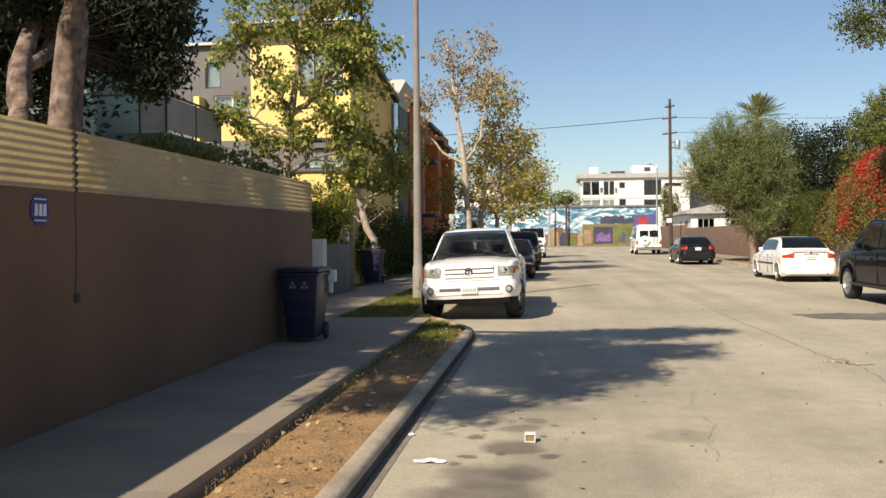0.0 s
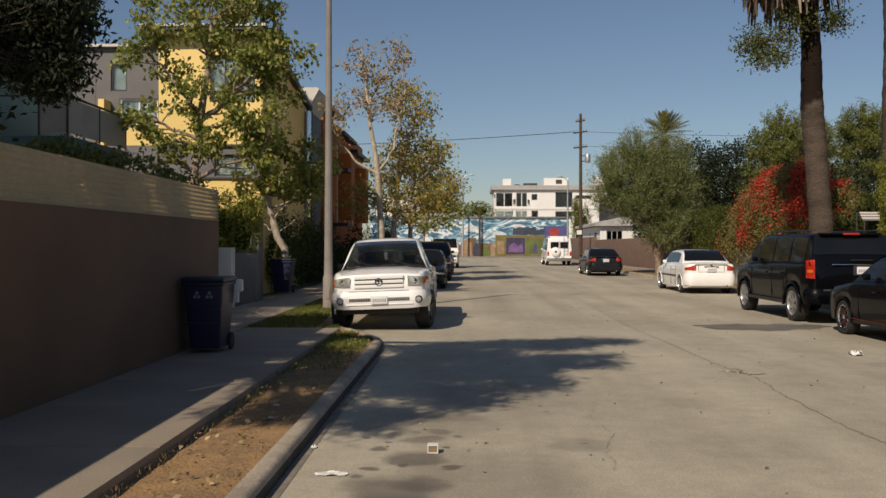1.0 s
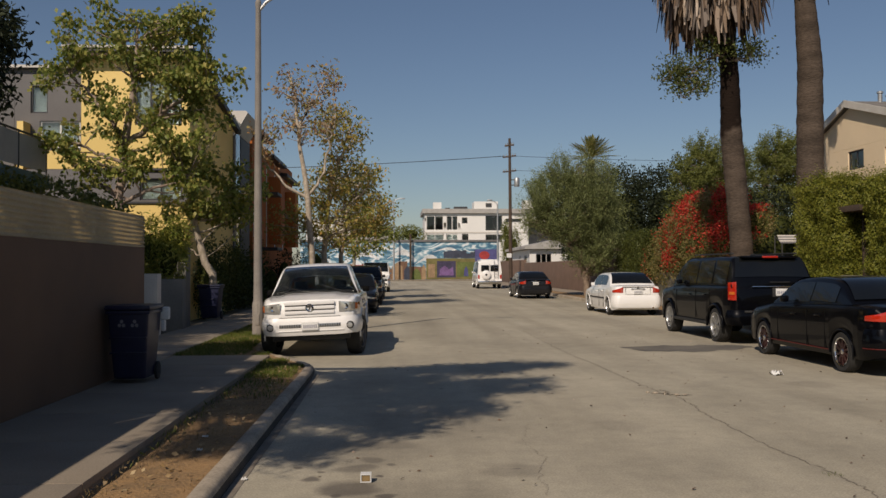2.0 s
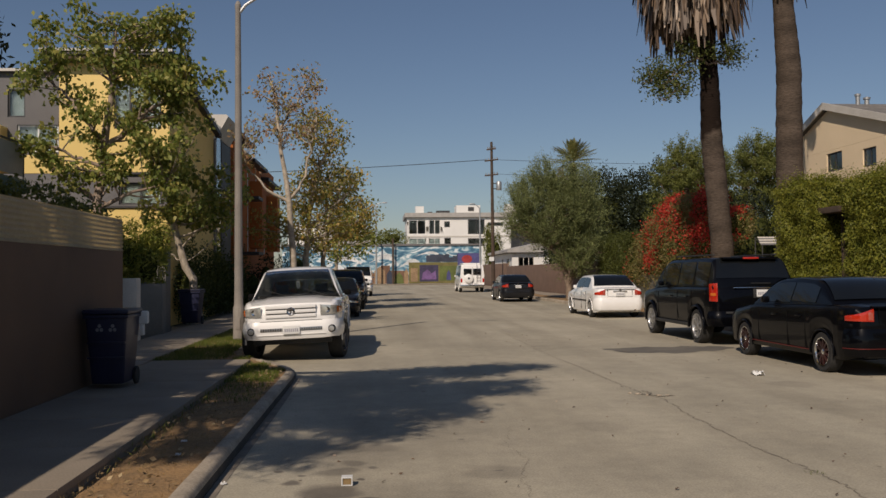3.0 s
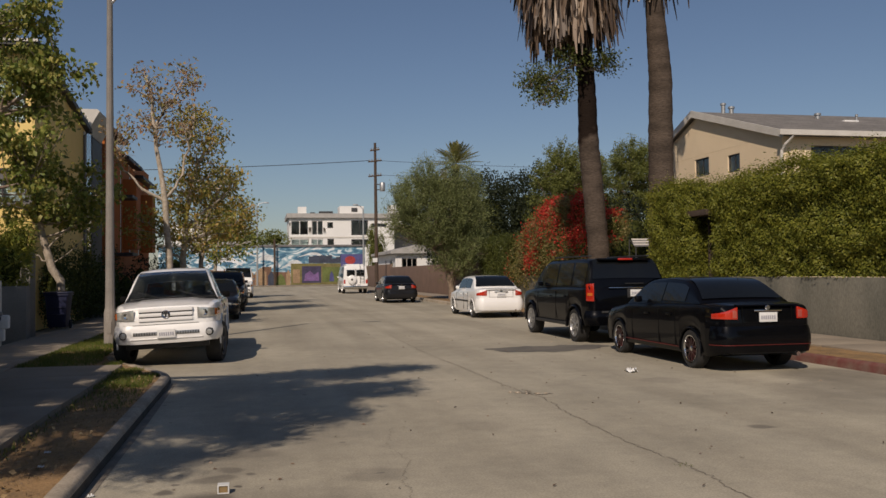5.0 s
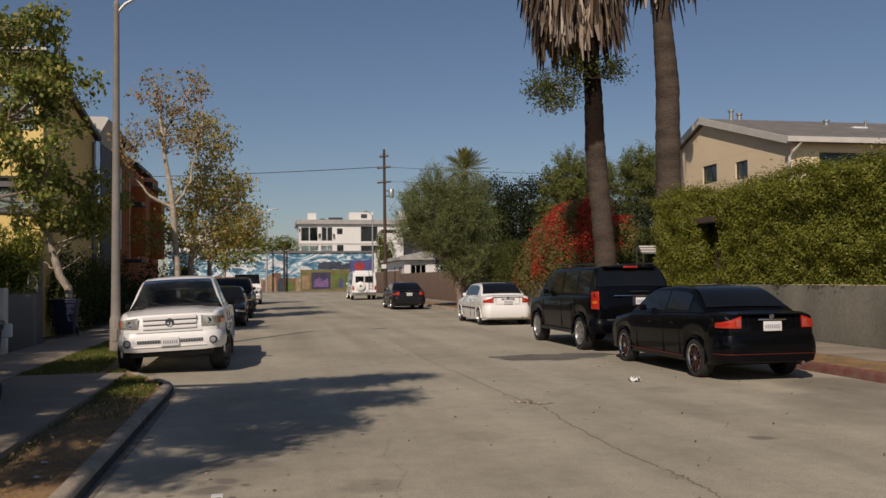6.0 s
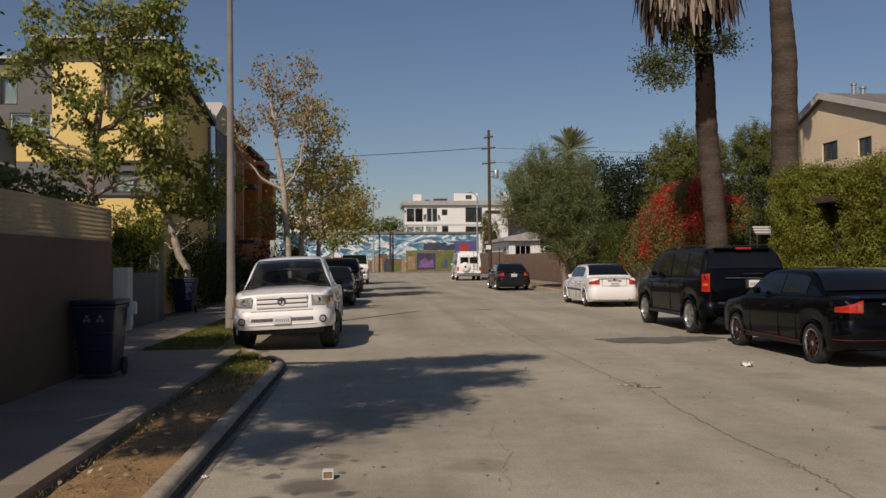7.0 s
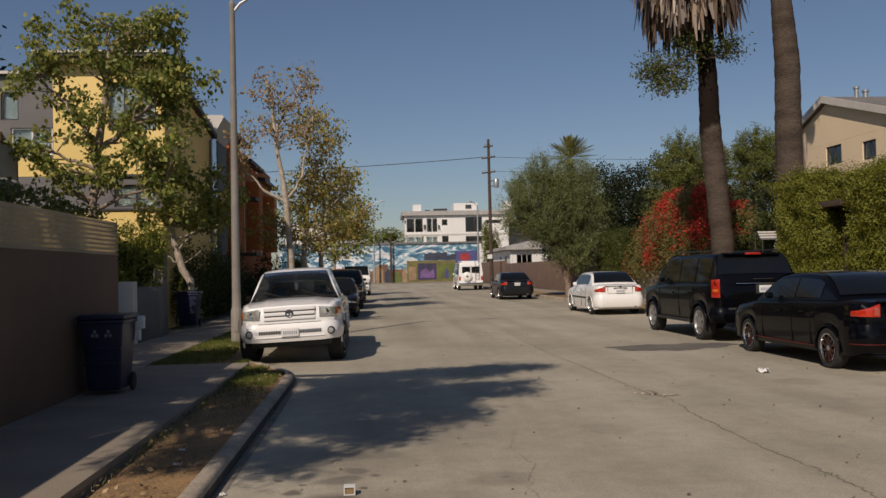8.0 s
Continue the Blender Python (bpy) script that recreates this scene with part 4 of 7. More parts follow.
part("pane", boxes((-6.735, 37.4, 1.3, -6.725, 38.58, 5.98), (-6.735, 37.4, 6.08, -6.725, 38.58, 8.05)), M_GLASS, gh, world=True)

# orange house with strips of window and projecting bays
oh = thing("orange_house", (-9, 50, 0), "three-storey orange stucco house with dark roofs and window strips", "house")
strips = [(43.6, 44.3, 3.2, 7.6), (46.4, 46.9, 2.8, 7.0), (49.5, 50.1, 2.8, 7.0), (53.0, 53.6, 2.8, 7.0)]
part("street_wall", holed(42.0, 58, 0, 8.0, strips, "x", -6.95, 0.2), M_ORANGE, oh, "orange stucco", world=True)
part("front_wall", holed(-16, -6.96, 0, 8.0, [(-7.9, -7.3, 5.5, 7.6)], "y", 41.8, 0.19), M_GREYSIDE, oh, "grey front", world=True)
part("orange_pier", boxes((-7.2, 41.7, 5.6, -6.72, 41.79, 8.0)), M_ORANGE, oh, world=True)
part("back_wall", boxes((-16, 57.8, 0, -6.96, 58, 8), (-16, 42, 0, -15.8, 57.7, 8)), M_GREYSIDE, oh, world=True)
for y0, y1, z in ((41.2, 46.0, 8.25), (46.2, 51.5, 7.6), (51.7, 58.3, 7.2)):
    bm = bmesh.new()
    prism(bm, [(-16, z + 0.5), (-6.3, z - 0.1), (-6.3, z + 0.08), (-16, z + 0.7)], y1 - y0, "y", y0)
    part("roof", bm, M_DARKTRIM, oh, world=True)
for y0, y1, z0, z1 in strips:
    window(oh, y0, y1, z0, z1, "x", -6.95, M_GREYSIDE, 1, blind=True)
for y0, y1, z0, z1 in ((47.3, 48.9, 3.0, 6.6), (54.2, 55.8, 3.0, 6.4)):
    part("bay", boxes((-6.74, y0, z0, -6.1, y1, z1), bevel=0.02), M_ORANGE, oh, "projecting orange bay", world=True)
for z in (2.6, 5.4):
    part("balcony", boxes((-6.74, 44.5, z, -5.9, 46.2, z + .15)), M_DARKTRIM, oh, world=True)
part("vertical_lamp", boxes((-6.74, 42.2, 3.2, -6.66, 42.3, 4.6)), M_WHITE, oh, "white vertical panel on the wall", world=True)

# low garden features along the west pavement
pl = thing("planter_wall", (-5.9, 22.6, 0), "grey rendered planter wall with a taller gate pier", "wall")
part("low_wall", boxes((-7.4, 22.25, 0, -5.28, 22.5, 1.40), bevel=0.015), M_GREYWALL, pl, world=True)
part("side_wall", boxes((-6.10, 22.51, 0, -5.85, 25.0, 1.40), bevel=0.015), M_GREYWALL, pl, world=True)
part("pier", boxes((-6.6, 25.02, 0, -5.86, 25.6, 2.35), bevel=0.015), M_GREYWALL, pl, "grey gate pier", world=True)
for k, z in enumerate((2.0, 1.72)):
    part("number_plate", boxes((-6.08, 24.995, z - 0.1, -5.93, 25.015, z + 0.1)), M_DARKTRIM, pl, "dark plain bar", world=True)
uc = solo("utility_cabinet", boxes((-5.62, 19.9, 0.15, -5.28, 20.25, 1.55), bevel=0.02), M_TRIM, "white painted post-like utility cabinet beside the wall", "cabinet")

fence = thing("iron_fence", (-6.9, 40, 0), "dark iron fence before shaded gardens", "fence")
part("top_rail", boxes((-6.32, 33.4, 1.28, -6.28, 60, 1.33), (-6.32, 33.4, 0.35, -6.28, 60, 0.39)), M_DARKTRIM, fence, world=True)
rod = mesh_of("bar", boxes((-0.01, -0.01, 0.15, 0.01, 0.01, 1.45)), M_DARKTRIM)
for i in range(102):
    piece("bar", rod, fence, pose(0.6, -6.5 + i * 0.26, 0))

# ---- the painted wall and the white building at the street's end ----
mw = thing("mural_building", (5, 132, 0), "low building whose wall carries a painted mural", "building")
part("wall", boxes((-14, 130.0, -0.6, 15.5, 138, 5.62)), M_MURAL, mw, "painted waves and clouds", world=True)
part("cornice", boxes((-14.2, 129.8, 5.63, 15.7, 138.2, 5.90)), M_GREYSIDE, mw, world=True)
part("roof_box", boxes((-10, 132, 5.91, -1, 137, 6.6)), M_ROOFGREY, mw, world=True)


def paint(name, poly, colour, d):
    bm = bmesh.new()
    prism(bm, poly, 0.008, "y", 130.0 - d)
    part(name, bm, M_PAINT[colour], mw, "flat mural painting", world=True)


def rect(a, b, c, d):
    return [(a, c), (b, c), (b, d), (a, d)]


def skyline(x0, x1, z0, hi, seed, steps):
    rnd = random.Random(seed)
    top = []
    for i in range(steps):
        h = hi * rnd.uniform(0.55, 1.0)
        top += [(x0 + (x1 - x0) * i / steps, z0 + h), (x0 + (x1 - x0) * (i + 1) / steps, z0 + h)]
    return [(x0, z0)] + top + [(x1, z0)]


paint("painted_row", skyline(-9, 4.5, 0.02, 2.9, 3, 10)[::-1], "brown", 0.012)
paint("painted_city", skyline(7.2, 13.5, 3.2, 1.2, 5, 11)[::-1], "slate", 0.012)
paint("painted_field", rect(4.6, 15.4, 0.02, 3.15), "olive", 0.022)
paint("painted_meadow", rect(9.2, 15.2, 0.4, 2.6), "green", 0.032)
paint("painted_tree", [(2.4, 0.02), (3.9, 0.02), (3.7, 1.1), (3.2, 1.7), (2.6, 1.2)], "green", 0.032)
paint("painted_gate", rect(6.2, 9.0, 0.3, 2.75), "navy", 0.042)
paint("painted_letters", [(6.5, 0.6), (8.7, 0.6), (8.6, 1.9), (8.0, 1.5), (7.4, 2.1), (6.7, 1.6)], "lilac", 0.052)
for cx, cz, w, h in ((-7.5, 2.9, 5.2, 1.3), (-1.6, 3.0, 4.6, 1.5), (2.6, 2.2, 4.4, 1.5), (5.4, 4.1, 4.2, .7), (-4.4, 4.3, 4.0, .6)):
    arc = np.linspace(0, 1, 14)
    paint("painted_crest", [(cx + w * t, cz + h * math.sin(math.pi * t ** 1.4)) for t in arc][::-1] + [(cx + w * t, cz - .05 + .5 * h * math.sin(math.pi * t ** 1.1) + .05 * math.sin(40 * t)) for t in arc[1:-1]], "foam", 0.006)
paint("painted_door", rect(4.9, 5.9, 0.3, 2.3), "tan", 0.032)
paint("painted_figure", [(10.2, 0.5), (10.9, 0.5), (10.8, 1.5), (10.55, 2.0), (10.3, 1.5)], "violet", 0.042)
for x0, x1, h, colour in ((-3.4, -1.9, 1.7, "red"), (-0.5, 1.1, 1.9, "tan"), (1.3, 2.3, 1.4, "slate"), (3.9, 4.55, 1.6, "tan")):
    paint("painted_house", [(x0, 0.02), (x1, 0.02), (x1, h), ((x0 + x1) / 2, h + .7), (x0, h)], colour, 0.036)
paint("painted_door", rect(-1.7, -0.8, 0.3, 1.9), "tan", 0.022)
paint("painted_wall", rect(-6.0, -4.0, 0.2, 2.2), "red", 0.022)
paint("painted_panel", rect(11.9, 15.4, 2.7, 4.5), "violet", 0.042)
paint("painted_disc", [(13.3 + 0.8 * math.cos(a), 3.6 + 0.62 * math.sin(a)) for a in np.linspace(0, 2 * math.pi, 12, endpoint=False)], "red", 0.052)

# whole building shrunk towards the camera's place to fit its view
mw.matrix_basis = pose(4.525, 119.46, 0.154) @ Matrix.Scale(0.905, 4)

WX = 0.6
wb = thing("white_building", (13, 152, 0), "white modern building with dark windows and roof boxes", "building")
wh = [(4.62, 7.6, 8.1, 10.6), (8.05, 10.05, 8.1, 10.6), (10.72, 11.66, 9.3, 10.3), (14.75, 17.6, 8.1, 10.6), (18.2, 20.8, 9.5, 10.1),
      (4.62, 7.6, 6.1, 7.5), (8.05, 10.05, 6.1, 7.5), (10.72, 11.8, 6.1, 7.5), (14.75, 17.6, 6.1, 7.4)]
part("front_wall", holed(4.4, 23.5, 0, 11.0, wh, "y", 148.0, 0.3), M_WHITE, wb, world=True)
part("side_wall", boxes((4.4, 148.31, 0, 4.7, 160, 11), (23.2, 148.31, 0, 23.5, 160, 11), (4.71, 159.7, 0, 23.19, 160, 11), (4.71, 148.31, 7.6, 23.19, 159.69, 7.9)), M_WHITE, wb, world=True)
part("roof", boxes((4.0, 147.5, 11.01, 23.9, 160.4, 11.75)), M_ROOFGREY, wb, "pale grey roof edge", world=True)
for q, n in zip(wh, (2, 2, 1, 2, 2, 2, 2, 1, 2)):
    window(wb, *q, "y", 148.0, M_DARKTRIM if q[0] > 10 else M_WHITE, n, bar=0.13, blind=q[2] == 6.1 and q[0] < 9)
for q in ((5.9, 149, 11.76, 7.3, 151, 12.95), (12.9, 149, 11.76, 17.0, 153, 13.1), (21.5, 149, 11.76, 24.5, 152, 13.3)):
    part("roof_box", boxes(q), M_WHITE, wb, world=True)
part("roof_window", boxes((14.9, 148.9, 12.15, 15.9, 148.99, 12.8)), M_DARKTRIM, wb, world=True)
part("roof_duct", boxes((9.5, 149.5, 11.76, 11.8, 151, 12.25), (8.0, 149.5, 11.76, 8.8, 151, 12.05)), M_DARKTRIM, wb, world=True)
part("fascia_line", boxes((4.35, 147.93, 7.62, 23.5, 147.99, 7.85)), M_TRIM, wb, world=True)

wb.location.x += WX

fw = thing("far_white_house", (-8, 152, 0), "plain white block behind the painted building", "building")
part("wall", boxes((-15, 148, 0, -2.25, 156, 9.6)), M_WHITE, fw, world=True)
part("roof", boxes((-15.2, 147.8, 9.61, -2.05, 156.2, 9.9)), M_WHITE, fw, world=True)

# ---- houses on the east side ----
eh = thing("beige_house", (22, 31, 0), "two-storey beige stucco house with a low gabled shingle roof", "house")
gw = [(29.88, 30.95, 5.16, 5.84), (27.74, 28.55, 5.06, 5.69)]
part("gable_wall", holed(25.2, 33.3, 0, 5.95, gw, "x", 16.56, 0.2), M_CREAMWALL, eh, world=True)
bm = bmesh.new()
prism(bm, [(25.2, 5.955), (33.3, 5.955), (33.3, 6.55), (30.8, 7.44)], 0.2, "x", 16.56)
part("gable", bm, M_CREAMWALL, eh, world=True)
part("south_wall", holed(16.77, 31, 0, 5.95, [(17.6, 19.8, 5.0, 5.6), (23, 24.5, 4.5, 5.5)], "y", 25.2, 0.2), M_CREAMWALL, eh, world=True)
part("back_wall", boxes((16.77, 33.1, 0, 31, 33.3, 6.5), (30.8, 25.81, 0, 31, 33.09, 5.95)), M_CREAMWALL, eh, world=True)
bm = bmesh.new()
prism(bm, [(24.9, 5.83), (30.8, 7.50), (33.55, 6.48), (33.55, 6.66), (30.8, 7.68), (24.9, 6.0)], 15.25, "x", 16.40)
part("roof", bm, M_SHINGLE, eh, "grey shingle roof", world=True)
bm = bmesh.new()
prism(bm, [(24.85, 5.78), (30.8, 7.46), (33.6, 6.42), (33.6, 6.68), (30.8, 7.72), (24.85, 6.02)], 0.05, "x", 16.345)
part("barge_board", bm, M_TRIM, eh, "pale barge board", world=True)
part("gutter", boxes((16.2, 24.74, 5.86, 31.8, 24.84, 6.03)), M_TRIM, eh, "white gutter", world=True)
part("downpipe", tube_bm([(16.7, 24.8, 5.85), (16.55, 25.0, 5.6), (16.5, 25.14, 5.4), (16.5, 25.14, 0.2)], 0.05, 8), M_TRIM, eh, world=True)
for q in gw:
    window(eh, *q, "x", 16.56, M_DARKTRIM, 2)
window(eh, 17.6, 19.8, 5.0, 5.6, "y", 25.2, M_DARKTRIM, 2)
window(eh, 23, 24.5, 4.5, 5.5, "y", 25.2, M_DARKTRIM, 2)
for x, y, z0, z1, r in ((17.6, 30.6, 7.45, 8.0, 0.08), (18.0, 30.7, 7.45, 7.9, 0.09), (20.9, 29.5, 7.1, 7.5, 0.09), (22.2, 29, 6.9, 7.4, 0.04)):
    part("vent_pipe", lathe_bm([(r, z0), (r, z1 - 0.08), (r * 1.4, z1 - 0.07), (r * 1.4, z1), (0.001, z1 + 0.03)], 12, "z", (x, y, 0)), M_GALV, eh, "metal roof vent", world=True)
part("skylight", boxes((21.4, 28.6, 6.95, 22.0, 29.2, 7.12), bevel=0.03), M_PALEPLASTIC, eh, world=True)

sh = thing("small_white_house", (15, 88, 0), "small white house with a low roof behind a wall", "house")
part("wall", holed(82, 96, 0, 3.4, [(83.5, 85.5, 1.4, 2.9), (88, 89, 1.4, 2.9)], "x", 12.7, 0.2), M_WHITE, sh, world=True)
part("front_wall", holed(12.91, 19, 0, 3.4, [(13.3, 14.8, 1.9, 3.0)], "y", 82, 0.2), M_WHITE, sh, world=True)
bm = bmesh.new()
prism(bm, [(12.2, 3.45), (19.5, 3.45), (19.5, 4.1), (15.8, 4.5), (12.2, 3.7)], 15, "y", 81.5)
part("roof", bm, M_ROOFGREY, sh, world=True)
window(sh, 83.5, 85.5, 1.4, 2.9, "x", 12.7, M_TRIM, 2)
window(sh, 88, 89, 1.4, 2.9, "x", 12.7, M_TRIM, 1)
window(sh, 13.3, 14.8, 1.9, 3.0, "y", 82, M_TRIM, 3)


dg = thing("dark_gallery", (18, 96, 0), "dark two-storey block behind the small house", "building")
part("wall", boxes((15.2, 92.5, 0, 22, 99, 6.6)), M_DARKTRIM, dg, world=True)
part("terrace", boxes((14.8, 92, 6.61, 22.3, 99.4, 6.8)), M_TRIM, dg, world=True)
# ---- trees, palms and hedges ----
grow("street_tree", (-5.3, 9.4, 0),
     [[(-5.6, 9.4, 0, .26), (-5.56, 9.4, 2.2, .20), (-5.48, 9.4, 3.6, .17), (-4.95, 9.0, 5.0, .15), (-4.2, 7.9, 6.0, .09), (-3.5, 7.0, 6.6, .05)],
      [(-5.4, 9.4, 1.4, .18), (-6.1, 9.5, 2.7, .15), (-6.4, 9.9, 3.6, .14), (-6.9, 11.4, 5.2, .08)], [(-6.4, 9.9, 3.6, .10), (-6.5, 11.2, 4.4, .08), (-6.2, 12.5, 5.3, .04)], [(-6.9, 11.2, 4.9, .05), (-7.3, 11.6, 4.8, .03), (-7.9, 11.8, 4.9, .015)], [(-4.95, 9.0, 5.0, .10), (-5.4, 7.2, 5.7, .07), (-5.6, 4.4, 5.9, .03)],
      [(-4.9, 9.0, 5.0, .11), (-3.6, 6.6, 5.9, .09), (-2.6, 4.6, 6.4, .05)],
      [(-4.2, 7.9, 6.0, .07), (-2.7, 7.2, 6.4, .03)]],
     # the last two here are unseen and added to shade the metal sheets
     [(-6.4, 11.6, 4.85, .8, .6, .36, 4.2), (-5.42, 11.6, 4.7, .55, .6, .42, 4.2), (-5.62, 11.6, 4.0, .48, .4, .34, 3.0), (-6.2, 12.0, 5.3, 1.0, .7, .5, 3.6), (-7.5, 11.7, 5.0, .8, .6, .4, 3.0), (-6.6, 10.4, 4.75, .5, .4, .3, 2.4), (-5.7, 6.2, 5.5, .6, .8, .35, 1.8), (-5.8, 7.7, 5.7, .5, .6, .35, 1.2)] +
     # overhead lobes out of view, set from the shadow they cast on the ground
     [(gx + .2 - .6 * h, gy - .4 - 1.1 * h, h, rx * 1.08, ry * 1.2, .3, 7.2 * rx * ry + .3) for gx, gy, h, rx, ry in (
         (1.95, 15.2, 6.6, .75, .35), (1.0, 14.6, 6.4, .9, .55), (.1, 14.5, 6.4, .7, .40), (-.6, 14.1, 6.4, .5, .35), (-.1, 13.3, 6.5, .75, .7), (1.5, 13.2, 6.8, .75, .22), (.4, 12.2, 6.2, .85, .48), (-.7, 11.6, 6.3, .55, .6), (-.85, 10.4, 6.0, .45, .4),
         (-.85, 8.5, 6.2, .40, .55), (-.68, 12.95, 6.4, .48, .7), (.3, 11.4, 6.5, .7, .34), (-1.0, 12.2, 6.2, .35, .6), (1.4, 12.4, 6.6, .6, .26), (.35, 10.25, 6.6, .6, .12), (-.1, 9.5, 6.2, .5, .32), (.55, 10.8, 6.3, .6, .2), (-.4, 10.0, 6.3, .4, .3), (-1.8, 10.6, 6.0, .4, .8), (-2.2, 12.4, 5.8, .5, .6), (-1.75, 8.7, 6.2, .3, .6), (-2.7, 10.9, 6.0, .55, .8))],
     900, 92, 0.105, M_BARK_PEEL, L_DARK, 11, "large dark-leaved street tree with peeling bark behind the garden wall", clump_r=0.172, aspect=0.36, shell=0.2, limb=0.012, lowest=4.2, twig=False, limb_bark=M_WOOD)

grow("sycamore", (-7.3, 23.6, 0),
     [[(-7.3, 23.6, 0, .17), (-7.25, 23.6, 2.5, .13), (-7.2, 23.6, 4.4, .115), (-7.05, 23.6, 5.6, .10), (-6.9, 23.6, 7.0, .06), (-6.8, 23.6, 8.2, .03)],
      [(-7.2, 23.6, 4.9, .08), (-6.5, 23.5, 5.5, .07), (-5.6, 23.5, 6.2, .045), (-4.8, 23.5, 6.5, .02)],
      [(-7.2, 23.6, 5.2, .06), (-7.7, 23.5, 6.0, .05), (-8.5, 23.4, 6.8, .02)],
      [(-7.25, 23.6, 3.4, .06), (-6.4, 23.5, 3.8, .045), (-5.3, 23.5, 4.1, .02)],
      [(-7.2, 23.6, 4.5, .06), (-8.0, 23.5, 4.8, .04), (-8.7, 23.4, 5.2, .02)]],
     [(-7.2, 23.6, 7.9, 1.7, 1.3, .8, .95), (-8.4, 23.5, 6.8, .9, .9, .7), (-5.8, 23.5, 6.9, 1.0, .9, .9), (-5.8, 23.5, 5.4, 1.0, .9, .8), (-7.4, 23.5, 5.6, 1.1, .8, .7),
      (-5.4, 23.8, 4.1, .8, .8, .5), (-7.5, 23.3, 4.4, 1.1, .7, .5), (-8.6, 23.4, 5.2, .6, .5, .5), (-4.9, 23.6, 5.3, .6, .6, .9), (-4.8, 23.6, 6.7, .75, .5, .6), (-6.0, 23.5, 8.2, 1.2, .9, .6)],
     145, 56, 0.135, M_BARK_SYCAMORE, L_SYCAMORE, 21, "leafy sycamore with brown limbs before a yellow house", clump_r=0.19, droop=1.1, limb=0.06, aspect=0.7, group="street sycamores")
grow("sycamore", (-5.35, 27.2, 0.1),
     [[(-5.35, 27.2, .1, .15), (-5.55, 27.2, 1.1, .125), (-5.95, 27.2, 2.6, .11), (-6.3, 27.2, 3.7, .09), (-6.5, 27.2, 5.0, .05)],
      [(-6.1, 27.2, 3.1, .06), (-5.4, 27.1, 3.7, .04), (-4.6, 27.1, 4.3, .02)], [(-5.7, 27.2, 1.9, .035), (-6.5, 27.1, 2.4, .015)]],
     [(-5.3, 27.1, 3.6, 1.0, .8, .6), (-6.2, 27.1, 4.6, .9, .8, .6), (-4.7, 27.1, 4.3, .7, .6, .6), (-6.7, 27.1, 3.4, .6, .6, .5)],
     62, 50, 0.14, M_BARK_PALE, L_SYCAMORE, 22, "leaning young sycamore with pale bark", clump_r=0.19, droop=0.9, aspect=0.72, group="street sycamores")
grow("sycamore", (-3.25, 34.2, 0.12),
     [[(-3.2, 34.2, .12, .17), (-3.22, 34.2, 2.0, .14), (-3.35, 34.2, 4.6, .115), (-3.6, 34.2, 6.2, .085), (-3.8, 34.2, 8.0, .055), (-4.0, 34.2, 9.2, .03)],
      [(-3.33, 34.2, 4.5, .065), (-2.8, 34.2, 5.2, .05), (-2.5, 34.2, 6.6, .04), (-2.2, 34.2, 7.9, .02)],
      [(-3.33, 34.2, 4.4, .08), (-4.2, 34.1, 4.9, .055), (-4.9, 34.1, 5.7, .035), (-5.1, 34.1, 6.5, .02)],
      [(-3.75, 34.2, 7.2, .06), (-3.1, 34.2, 8.2, .045), (-2.6, 34.2, 9.2, .02)]],
     [(-4.2, 34.2, 8.9, .9, .6, .6), (-2.7, 34.2, 9.1, .7, .5, .6), (-4.7, 34.1, 7.2, .7, .6, .9), (-3.2, 34.2, 7.6, .9, .7, 1.0), (-4.9, 34.1, 6.0, .4, .5, .6)],
     130, 11, 0.15, M_BARK_PALE, L_AUTUMN, 23, "tall sycamore with pale trunk and thin brown autumn leaves", clump_r=0.20, droop=0.9, limb=0.05, group="street sycamores")
grow("sycamore", (-3.1, 37.5, 0.12),
     [[(-3.0, 37.5, .12, .16), (-2.95, 37.5, 2.5, .13), (-2.8, 37.5, 4.6, .11), (-2.2, 37.5, 6.6, .07), (-1.9, 37.5, 7.8, .03)],
      [(-2.9, 37.5, 3.6, .07), (-1.9, 37.4, 4.4, .05), (-1.0, 37.4, 5.2, .02)], [(-2.95, 37.5, 3.0, .06), (-3.9, 37.4, 3.4, .04), (-4.6, 37.4, 3.9, .02)]],
     [(-2.3, 37.5, 7.4, 1.1, 1.0, 1.2), (-2.0, 37.5, 5.5, 1.3, 1.2, 1.1), (-2.4, 37.5, 3.6, 1.5, 1.1, .7), (-4.4, 37.4, 3.6, .8, .8, .9), (-3.3, 37.4, 5.0, .8, .8, .9)],
     150, 34, 0.15, M_BARK_PALE, L_MIXED, 24, "sycamore with pale trunk, green leaves turning yellow", clump_r=0.28, droop=0.8, limb=0.045, group="street sycamores")
grow("sycamore", (-3.1, 47, 0.12),
     [[(-3.0, 47, .12, .15), (-2.9, 47, 2.5, .13), (-2.5, 47, 4.6, .10), (-1.8, 47, 6.4, .05)], [(-2.8, 47, 3.2, .06), (-1.6, 47, 4.0, .04), (-0.6, 47, 4.8, .02)]],
     [(-1.9, 47, 6.2, 1.3, 1.2, 1.2), (-1.3, 47, 4.6, 1.3, 1.2, 1.0), (-2.4, 47, 3.6, 1.5, 1.1, .8)],
     110, 30, 0.18, M_BARK_PALE, L_MIXED, 25, "sycamore with yellowing leaves above parked cars", clump_r=0.38, group="street sycamores")
